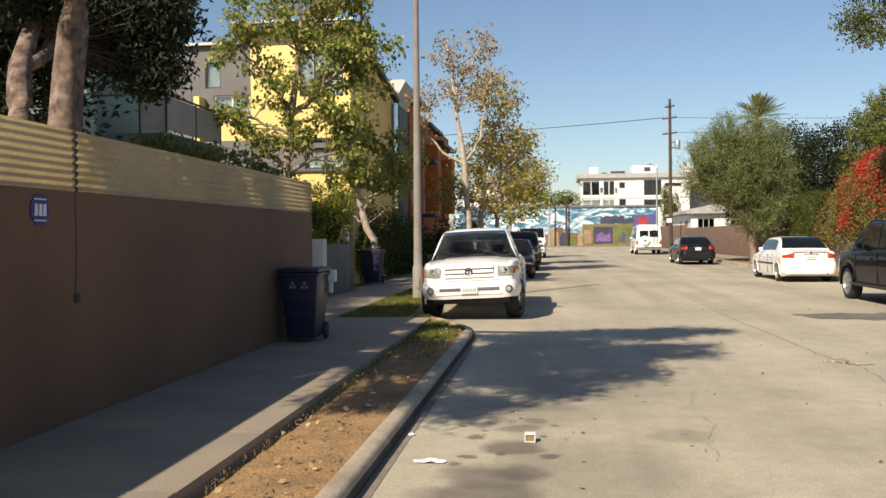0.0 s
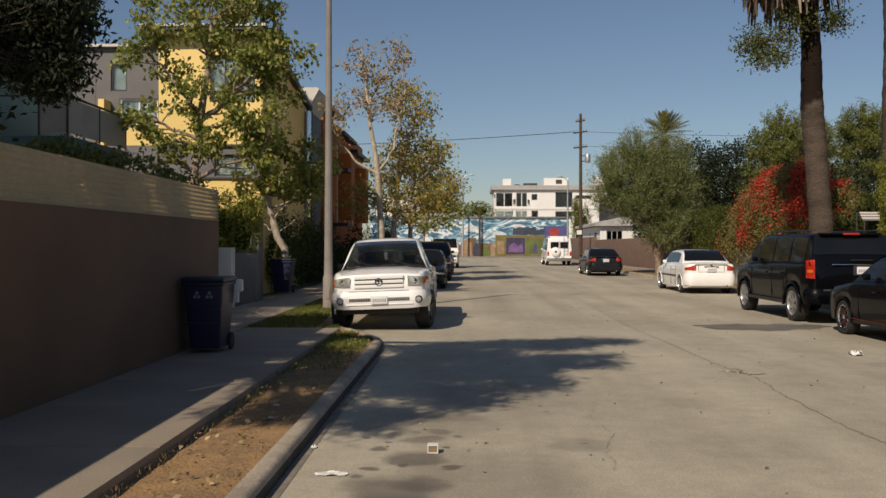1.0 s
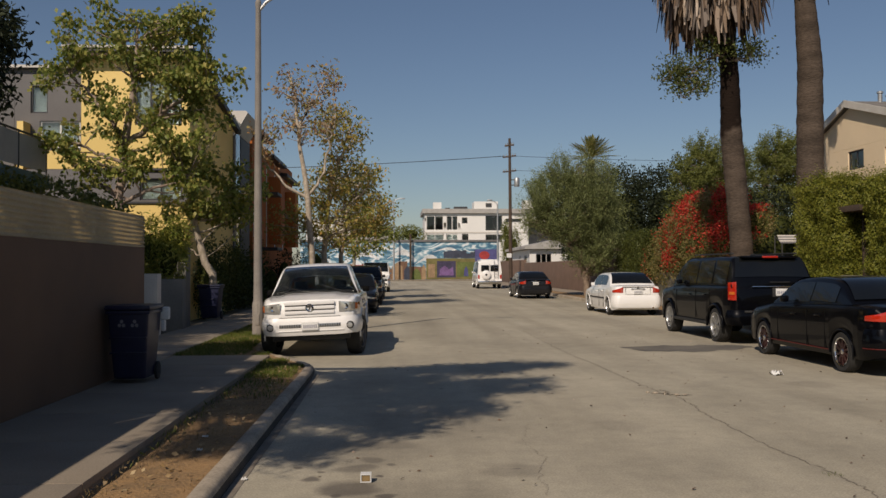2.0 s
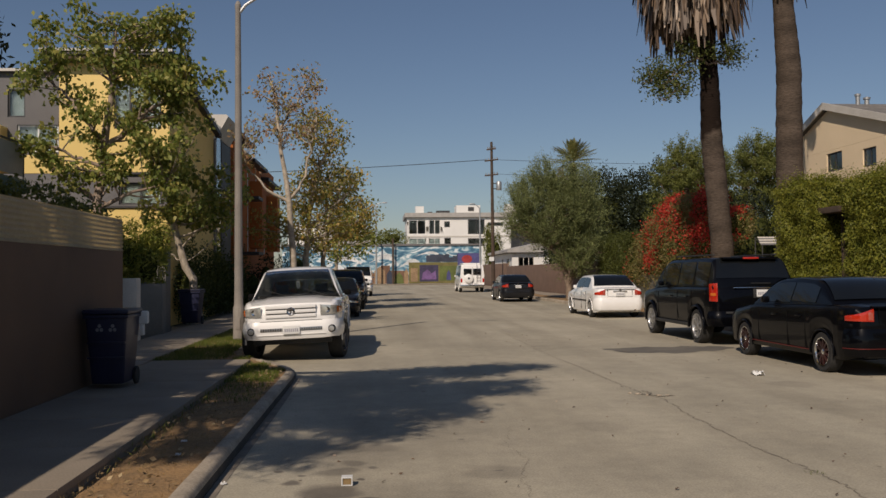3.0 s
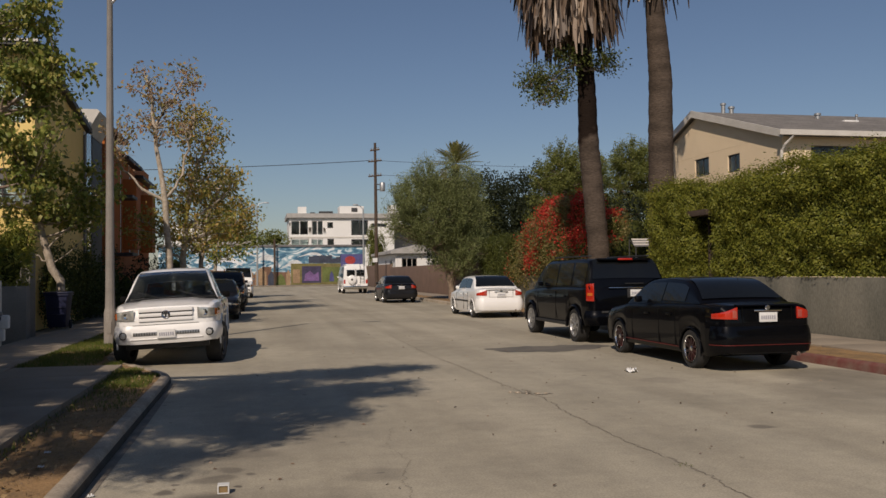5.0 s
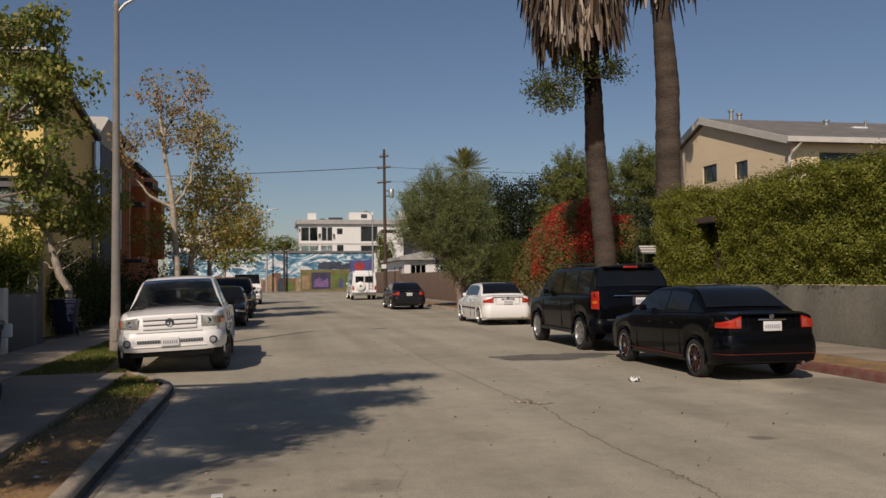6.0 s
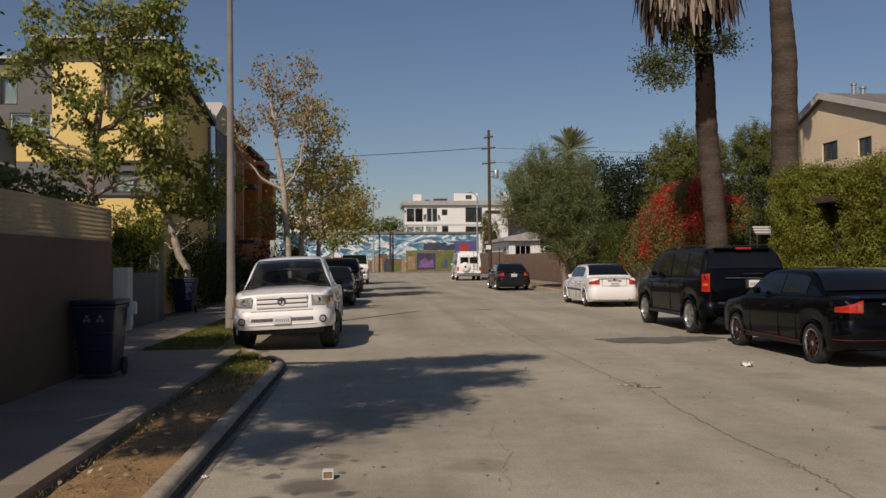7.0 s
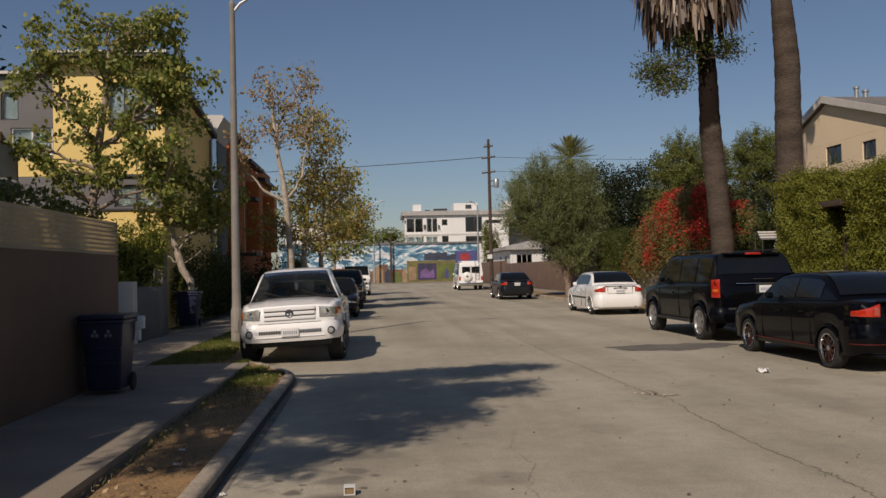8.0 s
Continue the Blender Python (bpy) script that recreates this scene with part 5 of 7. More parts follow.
grow("sycamore", (-3.1, 62, 0.12),
     [[(-3.0, 62, .12, .15), (-2.9, 62, 2.5, .13), (-2.6, 62, 4.2, .10), (-2.2, 62, 5.6, .05)]],
     [(-1.9, 62, 5.0, 1.6, 1.3, 1.1), (-1.2, 62, 3.8, 1.2, 1.1, .8), (-2.8, 62, 3.4, 1.4, 1.1, .8)],
     50, 24, 0.25, M_BARK_PALE, L_SYCAMORE, 26, "green sycamore further down the street", clump_r=0.4, group="street sycamores")

grow("olive_tree", (10.3, 46.3, 0.12),
     [[(10.3, 46.3, .1, .19), (10.2, 46.3, 1.2, .16), (9.9, 46.3, 2.6, .14), (9.5, 46.3, 4.4, .12), (9.3, 46.3, 6.2, .05)],
      [(10.25, 46.3, 1.0, .15), (10.8, 46.2, 2.6, .11), (11.1, 46.2, 4.6, .06)], [(10.0, 46.3, 2.2, .12), (8.8, 46.2, 3.4, .08), (8.1, 46.2, 4.6, .04)]],
     [(9.5, 46.3, 4.6, 1.9, 1.7, 1.7), (10.7, 46.3, 5.1, 1.25, 1.4, 1.5), (7.9, 46.2, 4.6, 1.15, 1.2, 1.3), (9.7, 46.3, 6.5, 1.2, 1.2, .8), (10.9, 46.2, 2.9, 1.2, 1.2, 1.0), (10.5, 46.0, 2.2, 1.0, .9, .8), (11.1, 46.1, 2.7, .7, .9, .9), (8.5, 46.2, 6.3, .6, .7, .8), (10.9, 46.3, 6.4, .6, .7, .8)],
     540, 210, 0.11, M_BARK_BROWN, L_OLIVE, 31, "rounded grey-green olive tree over the pavement", clump_r=0.30, aspect=0.24, droop=-0.2, shell=0.45, spray=(0.95, 7, 1.0))


def palm(name, base, path, skirt, leaf_crown, label, seed, skirt_n=520, stained=False, low=-0.2):
    """A fan palm: ringed trunk, a skirt of hanging dead fronds (z0, z1, radius) and a green head."""
    rng = np.random.default_rng(seed)
    p = thing(name, base, label, "palm tree")
    q = smooth_path(path, 70)
    q[:, 3] *= 1 + 0.018 * np.sin(np.arange(70) * 2.1) + 0.02 * rng.normal(size=70)
    V, F = tubes_arrays([(q[:, :3] - np.array(base), q[:, 3])], 14)
    piece("trunk", raw_mesh("trunk", V, F, stained_palm() if stained else M_PALMBARK, True), p)
    top = q[-1, :3]
    if skirt:
        z0, z1, r, shift = skirt
        a = rng.uniform(0, 2 * np.pi, skirt_n)
        z = rng.uniform(z0 + 1.25, z1, skirt_n)
        k = (z - z0) / (z1 - z0)
        rad = r * (0.62 + 0.38 * k) * rng.random(skirt_n) ** 0.5
        cx = np.interp(z, q[:, 2], q[:, 0])
        cy = np.interp(z, q[:, 2], q[:, 1])
        P = np.stack([cx + shift + rad * np.cos(a), cy + rad * np.sin(a), z], 1) - np.array(base)
        # each dead frond hangs as a folded, ragged strap
        n, m = skirt_n, 5
        t = np.linspace(0, 1, m)[None, :, None]
        long_ = rng.uniform(1.0, 2.3, n)[:, None, None]
        wide = rng.uniform(0.025, 0.095, n)[:, None, None]
        lean = np.stack([np.cos(a) * .10, np.sin(a) * .10, -np.ones(n)], 1) + rng.normal(scale=.05, size=(n, 3))
        side = np.stack([-np.sin(a), np.cos(a), np.zeros(n)], 1) + rng.normal(scale=.45, size=(n, 3)) * [1, 1, 0]
        side /= np.linalg.norm(side, axis=1)[:, None]
        line = P[:, None] + lean[:, None] * t * long_ + rng.normal(scale=.025, size=(n, m, 3))
        span = side[:, None] * wide * (0.25 + 0.9 * np.sin(np.pi * (0.12 + 0.86 * t)))
        V = np.stack([line - span, line + span], 2).reshape(-1, 3)
        q = (np.arange(n)[:, None] * (2 * m) + np.arange(m - 1)[None] * 2).reshape(-1, 1)
        F = np.concatenate([q + [0, 1, 3], q + [0, 3, 2]])
        piece("dead_frond_skirt", raw_mesh("dead_frond_skirt", V, F, L_THATCH), p)
    if leaf_crown:
        V, F, n0 = [], [], 0
        fronds, long_, lift = leaf_crown
        for i in range(fronds):
            a, e = 2 * math.pi * i * 0.618, rng.uniform(low, 1.5)
            d = np.array([math.cos(a) * math.cos(e), math.sin(a) * math.cos(e), math.sin(e)])
            t = np.linspace(0.05, 1, 30)[:, None]
            spine = top + [0, 0, lift] + d * t * long_ + np.array([0, 0, -1]) * (t ** 2.2) * long_ * 0.22
            tan = np.gradient(spine, axis=0)
            tan /= np.linalg.norm(tan, axis=1)[:, None]
            side = np.cross(tan, [0, 0, 1.0])
            side /= np.linalg.norm(side, axis=1)[:, None] + 1e-9
            for sg in (-1, 1):
                w = long_ * 0.15 * np.sin(np.pi * np.clip(t, 0.06, 0.98))
                tip = spine + sg * side * w + tan * w * 0.7 - np.array([0, 0, 0.35]) * w
                b0, b1 = spine - tan * 0.013 * long_, spine + tan * 0.013 * long_
                V.append(np.stack([b0, b1, tip], 1).reshape(-1, 3))
                F.append(n0 + np.arange(90).reshape(30, 3))
                n0 += 90
        piece("crown", raw_mesh("crown", np.concatenate(V) - np.array(base), np.concatenate(F), L_PALM), p)
    return p


palm("fan_palm", (10.95, 27, 0.1), [(10.98, 27, 0.1, .40), (10.96, 27, 2.4, .345), (10.80, 27, 4.4, .34), (10.67, 27, 5.9, .335), (10.64, 27, 7.7, .29), (10.45, 27, 10, .27), (10.3, 27, 13.0, .27)],
     (9.4, 13.4, 1.75, -0.35), (46, 2.3, 0.3), "tall fan palm with a skirt of dead fronds beside the street", 41, 3000, True)
palm("fan_palm", (13.5, 27.6, 0.2), [(13.5, 27.6, 0.2, .50), (13.5, 27.6, 3.0, .44), (13.52, 27.6, 6.0, .42), (13.55, 27.6, 8.2, .40), (13.38, 27.6, 10.6, .32), (13.2, 27.6, 15.5, .27)],
     (11.2, 15.5, 1.7, 0), (40, 2.2, 0.3), "tall fan palm with a thick grey trunk behind a hedge", 42, 420)
palm("date_palm", (18.2, 80, 0), [(18.2, 80, 0, .35), (18.2, 80, 6, .32), (18.2, 80, 11.6, .30)], None, (54, 2.9, 0.2), "date palm with a round green head above the trees", 43, low=-0.75)
grow("epiphyte_fig", (10.6, 27, 7.3), [[(10.7, 26.85, 7.9, .04), (10.3, 26.7, 8.3, .035), (9.7, 26.65, 8.1, .03), (9.1, 26.6, 7.5, .02), (9.0, 26.6, 6.95, .012)], [(10.5, 26.7, 8.1, .03), (11.3, 26.7, 8.4, .015)], [(9.5, 26.65, 8.0, .02), (8.8, 26.7, 7.6, .014), (8.3, 26.7, 7.45, .008)]],
     [(9.3, 26.7, 7.9, .9, .5, .35, 1.3), (9.3, 26.6, 7.25, .7, .4, .35, 1.3), (10.3, 26.6, 8.5, .9, .6, .25, 1.2), (11.3, 26.7, 8.4, .5, .4, .25, .6), (8.7, 26.7, 7.7, .4, .4, .25, .5)],
     84, 34, 0.10, M_BARK_BROWN, L_GREEN, 44, "small leafy fig growing out of a palm trunk", category="plant", clump_r=0.2, limb=0.02, twig=False)

hedge("hedge", 12.4, 4.0, 1.43, 14.0, 22.22, 3.98, L_HEDGE, "tall clipped yellow-green hedge on a grey wall", 51, leaf_size=0.064, density=1850, bulge=0.24)
hedge("hedge", 12.15, 23.42, 0.6, 13.6, 25.75, 4.05, L_HEDGE, "tall yellow-green hedge beside a gap with a gate", 52, leaf_size=0.064, density=1850, bulge=0.16)
hedge("hedge", 12.0, 41.0, 0.15, 13.6, 47, 3.25, L_GREEN, "green clipped hedge beside the pavement", 53, leaf_size=0.08, density=600)
# added behind the gate so that its gap reads dark
hedge("hedge", 13.0, 22.0, 0.5, 14.4, 23.8, 3.7, L_HEDGE_DARK, "dark hedge added to darken the gap at a garden gate", 54, leaf_size=0.07, density=300)
bush("bougainvillea", (13.0, 36, 0.1), [(12.8, 33.0, 2.0, .9, 1.4, 1.8), (12.9, 35.0, 2.6, 1.0, 1.6, 2.0), (12.8, 37.2, 2.6, 1.0, 1.6, 2.0), (12.7, 39.2, 2.1, .9, 1.4, 1.8), (12.6, 41.0, 1.6, .8, 1.2, 1.6),
                                         (13.2, 34.2, 4.0, .9, 1.4, .9), (13.1, 36.4, 4.1, .9, 1.3, .8), (13.15, 31.1, 3.3, .7, .7, .75)],
     L_BOUGAIN, "large bougainvillea with red blossom over a wall", 61, 0.085, 64000, second=(L_RED, 0.26, 2.2))
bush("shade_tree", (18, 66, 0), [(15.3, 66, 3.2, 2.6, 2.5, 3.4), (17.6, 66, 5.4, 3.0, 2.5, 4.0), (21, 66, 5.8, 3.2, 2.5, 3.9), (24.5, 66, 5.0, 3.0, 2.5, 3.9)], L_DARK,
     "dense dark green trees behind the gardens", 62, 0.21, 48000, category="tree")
for k, (x, y, rx, zc, h) in enumerate(((16.9, 46, 2.0, 6.0, 2.6), (21.3, 47, 2.3, 6.3, 3.2))):
    grow("garden_tree", (x, y, 0), [[(x, y, 0, .2), (x, y, 2.5, .16), (x + .1, y, 5, .1), (x, y, 7.4, .04)], [(x, y, 2.6, .1), (x + .9, y, 5, .04)], [(x, y, 2.8, .1), (x - .9, y, 5, .04)]],
         [(x, y, zc, rx, 1.8, h * .8), (x - .6, y, zc + 1.0, rx * .6, 1.2, h * .55), (x + .8, y, zc + .6, rx * .6, 1.2, h * .6), (x, y - .3, zc - 1.8, rx * 1.1, 1.5, 1.4)], 300, 170, 0.105,
         M_BARK_BROWN, L_FLUFF, 70 + k, "round-topped green garden tree behind the bougainvillea", clump_r=0.30, shell=0.3, spray=(0.7, 6, 0.6), aspect=0.4)
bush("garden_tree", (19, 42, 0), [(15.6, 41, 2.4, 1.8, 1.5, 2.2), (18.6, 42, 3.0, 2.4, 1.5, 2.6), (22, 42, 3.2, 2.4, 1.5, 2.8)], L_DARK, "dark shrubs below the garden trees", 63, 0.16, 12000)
bush("cypress_shrub", (13.0, 98.5, 0), [(12.9, 98.5, 2.6, .8, 1.0, 2.4), (12.7, 98.5, 4.6, .7, .8, 1.6), (13.6, 99, 4.0, .7, .8, 2.2), (12.5, 98.5, 6.0, .45, .6, 1.1)], L_FLUFF, "upright green shrubs beside a utility pole", 64, 0.15, 7500)
bush("far_tree", (0.5, 142, 0), [(-1, 142, 7, 3.0, 2, 1.6), (2.5, 142, 7.2, 2.4, 2, 1.6), (-5, 143, 6.8, 3, 2, 1.5), (0, 143, 3, 1.5, 1.5, 3.2)], L_FLUFF, "tree tops behind the painted building", 65, 0.28, 6000, category="tree")
bush("bamboo", (-5.8, 23.3, 0.2), [(-5.9, 23.3, 1.9, .48, .5, .9), (-6.4, 23.4, 2.2, .5, .5, .8), (-5.75, 23.6, 2.5, .35, .4, .6)], L_YELLOWGREEN, "yellow-green bamboo in a planter", 66, 0.16, 3500, aspect=0.22, droop=0.5)
bush("garden_shrub", (-8, 20, 0), [(-7.3, 18.8, 2.85, 1.1, .8, .75), (-8.7, 18.6, 3.1, 1.1, .8, .8), (-6.6, 19.6, 2.7, .8, .7, .6), (-7.9, 18.8, 1.0, 1.8, .9, 1.2)], L_FLUFF, "green shrubs above a garden wall", 67, 0.12, 11000)
# extra lobes added to cover and darken the sunlit wall behind
bush("garden_shrub", (-6.2, 30.5, 0.1), [(-6.9, 27.3, 1.4, .5, .6, 1.7), (-7.6, 27.2, 1.6, .6, .6, 1.7), (-6.2, 29.8, 1.3, .3, 1.2, 1.6), (-6.2, 35.2, 1.3, .3, 1.2, 1.6), (-7.2, 31.4, .7, .55, .8, .75), (-6.5, 34.8, .8, .6, 1.2, .9), (-6.0, 38, .7, .5, 1.4, .8)] + [(-6.12, y, 1.15 + .15 * math.sin(y), .36, .95, 1.35 + .2 * math.cos(2 * y)) for y in (28.9, 30.3, 31.8, 33.2, 34.6, 36.0, 37.5, 39.0, 40.6)], L_HEDGE_DARK, "dark shrubs along a house wall and fence, thickened to darken it", 68, 0.10, 15000)
bush("garden_shrub", (-6.1, 46, 0.1), [(-6.0, 43, 1.0, .6, 1.4, 1.2), (-6.0, 48, 1.3, .6, 2.2, 1.5), (-6.0, 54, 1.3, .6, 2.2, 1.5), (-5.9, 66, 1.8, .9, 6.0, 2.0)], L_DARK, "dark shrubs before the orange house", 69, 0.14, 4000)
# added tree, its trunk out of view; lobes set to shade house and planter
grow("street_tree", (-12.5, 15.5, 0), [[(-12.5, 15.5, 0, .3), (-12.4, 15.5, 3, .24), (-12.2, 15.6, 5.5, .16), (-11.8, 15.8, 7.5, .08)], [(-12.4, 15.5, 3.4, .14), (-11.0, 16.2, 5.4, .08), (-10.2, 16.6, 6.4, .04)]],
     [(-11.8, 15.8, 7.4, 2.6, 2.2, 1.6), (-10.4, 16.6, 6.2, 1.6, 1.5, 1.0), (-13.5, 15.5, 6.4, 2.0, 2.0, 1.4), (-9.3, 14.8, 7.0, 1.9, 1.8, 1.2), (-8.9, 17.6, 6.3, 1.0, .9, .45, 4.0), (-7.7, 15.5, 5.7, .7, .7, .35, 2.6), (-8.4, 12.6, 4.3, 1.2, 1.0, 1.4, 5.0), (-9.4, 12.4, 6.0, 1.4, 1.0, 1.2, 4.0)],
     420, 110, 0.15, M_BARK_PEEL, L_DARK, 12, "dark-leaved tree added mostly out of view to shade a teal house", clump_r=0.42, aspect=0.45, shell=0.2)
# ---- vehicles ----
P_WHITE = mat("white_car_paint", (0.86, 0.85, 0.83), (0.82, 0.81, 0.79), rough=0.35, coat=0.8, scale=1.5, fine=8, bump=0, fine_mix=0.06)
P_BLACK = mat("black_car_paint", (0.0022, 0.0024, 0.0036), (0.003, 0.003, 0.004), rough=0.3, spec=0.05, coat=0.36, scale=1.5, fine=8, bump=0)
P_CHARCOAL = mat("charcoal_car_paint", (0.010, 0.011, 0.014), (0.014, 0.014, 0.016), rough=0.4, spec=0.1, coat=0.5, bump=0)
P_GREY = mat("grey_car_paint", (0.07, 0.075, 0.08), (0.085, 0.09, 0.095), rough=0.35, spec=0.2, coat=0.6, bump=0)
C_GLASS = mat("tinted_car_glass", (0.006, 0.007, 0.008), (0.008, 0.009, 0.009), rough=0.05, coat=0.0, bump=0, spec=0.5)
C_PANE = glass_mat("clear_car_glass", (0.70, 0.76, 0.72), 1.18)
C_STRIPE = mat("dark_red_tape", (0.13, 0.014, 0.012), (0.10, 0.012, 0.010), rough=0.4, bump=0)
C_SEAT = mat("grey_seat_cloth", (0.10, 0.095, 0.09), (0.075, 0.07, 0.065), rough=0.95)
C_CHROME = mat("chrome", (0.70, 0.70, 0.70), (0.6, 0.6, 0.6), rough=0.12, metal=1.0, bump=0)
C_ALLOY = mat("alloy_wheel", (0.50, 0.50, 0.50), (0.42, 0.42, 0.42), rough=0.3, metal=0.8, bump=0)
C_RED = mat("red_lamp_glass", (0.50, 0.028, 0.010), (0.38, 0.014, 0.007), rough=0.12, coat=1.0, bump=0)
C_PINK = mat("pale_lamp_glass", (0.42, 0.09, 0.065), (0.34, 0.06, 0.05), rough=0.12, coat=1.0, bump=0)
C_AMBER = mat("amber_lamp_glass", (0.65, 0.16, 0.02), (0.55, 0.13, 0.02), rough=0.15, coat=1.0, bump=0)
C_CLEAR = mat("clear_lamp_glass", (0.62, 0.61, 0.58), (0.40, 0.40, 0.38), rough=0.12, coat=1.0, scale=9, metal=0.3, bump=0)
C_LENS = mat("reflector_lamp_glass", (0.50, 0.50, 0.46), (0.80, 0.78, 0.72), rough=0.15, coat=1.0, scale=16, metal=0.6, bump=0)
C_RIMDARK = mat("dark_alloy", (0.06, 0.04, 0.04), (0.10, 0.035, 0.035), rough=0.35, metal=0.7, bump=0)
C_PLASTIC = mat("black_trim_plastic", (0.02, 0.02, 0.02), (0.03, 0.03, 0.03), rough=0.6)
C_STEEL = mat("grey_steel_wheel", (0.15, 0.15, 0.15), (0.10, 0.10, 0.10), rough=0.5, metal=0.6, bump=0)
C_MIRROR = mat("matt_black_shell", (0.006, 0.006, 0.006), (0.008, 0.008, 0.008), rough=0.7, spec=0.05, bump=0)
C_PLATE = mat("plate_white", (0.72, 0.72, 0.70), (0.66, 0.66, 0.65), rough=0.5, bump=0)
C_PLATEBAR = mat("plate_blue_bar", (0.26, 0.26, 0.32), (0.34, 0.33, 0.36), rough=0.5, bump=0)


def paint_of(colour):
    return {"white": P_WHITE, "black": P_BLACK, "charcoal": P_CHARCOAL, "grey": P_GREY}[colour]


def wheel_meshes(r, w, spokes, kind):
    tyre = lathe_bm([(r * .66, -w * .42), (r * .80, -w * .5), (r * .93, -w * .49), (r * .99, -w * .36), (r, -w * .1), (r, w * .1), (r * .99, w * .36), (r * .93, w * .49),
                     (r * .80, w * .5), (r * .66, w * .42)], 36, "x", cap=False)
    rim = bmesh.new()
    lathe(rim, [(r * .70, -w * .44), (r * .70, -w * .52), (r * .645, -w * .50), (r * .60, -w * .28), (r * .58, w * .4)], 36, "x", cap=False)
    lathe(rim, [(0.001, -w * .46), (r * .10, -w * .46), (r * .15, -w * .40), (r * .15, -w * .2), (0.001, -w * .2)], 16, "x")
    spk = bmesh.new()
    for k in range(spokes):
        a = 2 * math.pi * k / spokes
        m = Matrix.Rotation(a, 4, "X")
        vs = box(spk, -w * .42, -r * .065, r * .10, -w * .26, r * .065, r * .64)
        for v in vs:
            if v.co.z > r * .4:
                v.co.y *= 1.15 if kind in ("wide", "steel") else 0.75
        bmesh.ops.transform(spk, verts=vs, matrix=m)
    hub = lathe_bm([(0.001, -w * .1), (r * .6, -w * .1), (r * .6, w * .2), (0.001, w * .2)], 20, "x")
    return mesh_of("tyre", tyre, M_BLACK), mesh_of("rim", rim, {"dark": C_CHROME, "steel": C_STEEL}.get(kind, C_ALLOY)), mesh_of("brake", hub, C_PLASTIC), mesh_of("spokes", spk, {"dark": C_RIMDARK, "steel": C_STEEL}.get(kind, C_ALLOY))


def car(name, at, rz, S, label, category="car", group="parked cars"):
    """A vehicle with its front to +y. S: L, W, H lengths; top: body's upper line; gh: greenhouse ys (rear base, roof rear, roof front, screen base)
    in parts of the length; belt heights; axles; tyre radius; and the features that show."""
    v = thing(name, at, label, category, group, rz)
    L_, W, H = S["L"], S["W"], S["H"]
    hw = W / 2
    top = np.array(S["top"], float)
    lf = S.get("lift", 0.0)
    top[:, 1] += lf
    wid = np.array(S.get("wid", [(-.5, .74), (-.494, .83), (-.48, .90), (-.455, .95), (-.41, .985), (-.25, 1), (.25, 1), (.40, .975), (.455, .93), (.482, .86), (.494, .77), (.5, .66)]), float)
    R, ax = S["r"], S["axles"]
    Ra = R + S.get("gap", 0.055)
    zb0 = S.get("zb", 0.20)
    ys = set(np.linspace(-.5, .5, 45) * L_) | set(wid[:, 0] * L_) | set(top[:, 0] * L_)
    for a in ax:
        ys |= set(a + np.sin(np.linspace(-np.pi / 2, np.pi / 2, 15)) * Ra)
    ys = sorted(y for y in ys if abs(y) <= L_ / 2 + 1e-6)
    ys = [y for i, y in enumerate(ys) if i == 0 or y - ys[i - 1] > 0.004]

    def topz(y):
        return float(np.interp(y / L_, top[:, 0], top[:, 1]))

    def halfw(y):
        return hw * float(np.interp(y / L_, wid[:, 0], wid[:, 1]))
    bm = bmesh.new()
    rings = []
    for y in ys:
        zt, w = topz(y), halfw(y)
        e = max(0, abs(y) / L_ - 0.44) / 0.06
        zb = zb0 + 0.08 * e
        for a in ax:
            if abs(y - a) < Ra:
                zb = max(zb, R + math.sqrt(max(0, Ra ** 2 - (y - a) ** 2)) * 0.98)
        zs = zt - 0.09
        zb = min(zb, zs - 0.04)
        sec = [(w * .80, zb), (w * .955, zb), (w * .975, zb + .10 * (zs - zb)), (w * .995, zb + .40 * (zs - zb)), (w, zb + .70 * (zs - zb)), (w * .985, zs), (w * .955, zt - .035), (w * .90, zt - .008),
               (w * .6, zt + .012), (0, zt + .02)]
        full = [(x, z) for x, z in sec] + [(-x, z) for x, z in sec[-2::-1]]
        rings.append([bm.verts.new((x, y, z)) for x, z in full])
    n = len(rings[0])
    for a, b in zip(rings, rings[1:]):
        for k in range(n):
            bm.faces.new((a[k], a[(k + 1) % n], b[(k + 1) % n], b[k]))
    bm.faces.new(rings[0])
    bm.faces.new(rings[-1][::-1])
    body = part("body", bm, paint_of(S["colour"]), v, angle=28)
    # greenhouse
    g0, g1, g2, g3 = [q * L_ for q in S["gh"]]
    hb, hr = hw * S.get("hb", .93), hw * S.get("hr", .74)
    zr = H - 0.035

    def roof(y):
        z0, z3 = topz(g0) - .01, topz(g3) - .01
        if y < g1:
            return z0 + (zr - z0) * math.sin(math.pi / 2 * (y - g0) / (g1 - g0)) ** S.get("bow", 1.0)
        if y > g2:
            return z3 + (zr - z3) * math.sin(math.pi / 2 * (g3 - y) / (g3 - g2)) ** S.get("bow", 1.0)
        return zr + .02 * math.sin(math.pi * (y - g1) / (g2 - g1))

    def gw(y, z):
        b = topz(y) - .02
        return hb + (hr - hb) * min(1, max(0, (z - b) / (zr - b)))
    bm = bmesh.new()
    gys = sorted(set(np.linspace(g0, g1, 9)) | set(np.linspace(g1, g2, 7)) | set(np.linspace(g2, g3, 9)))
    rings = []
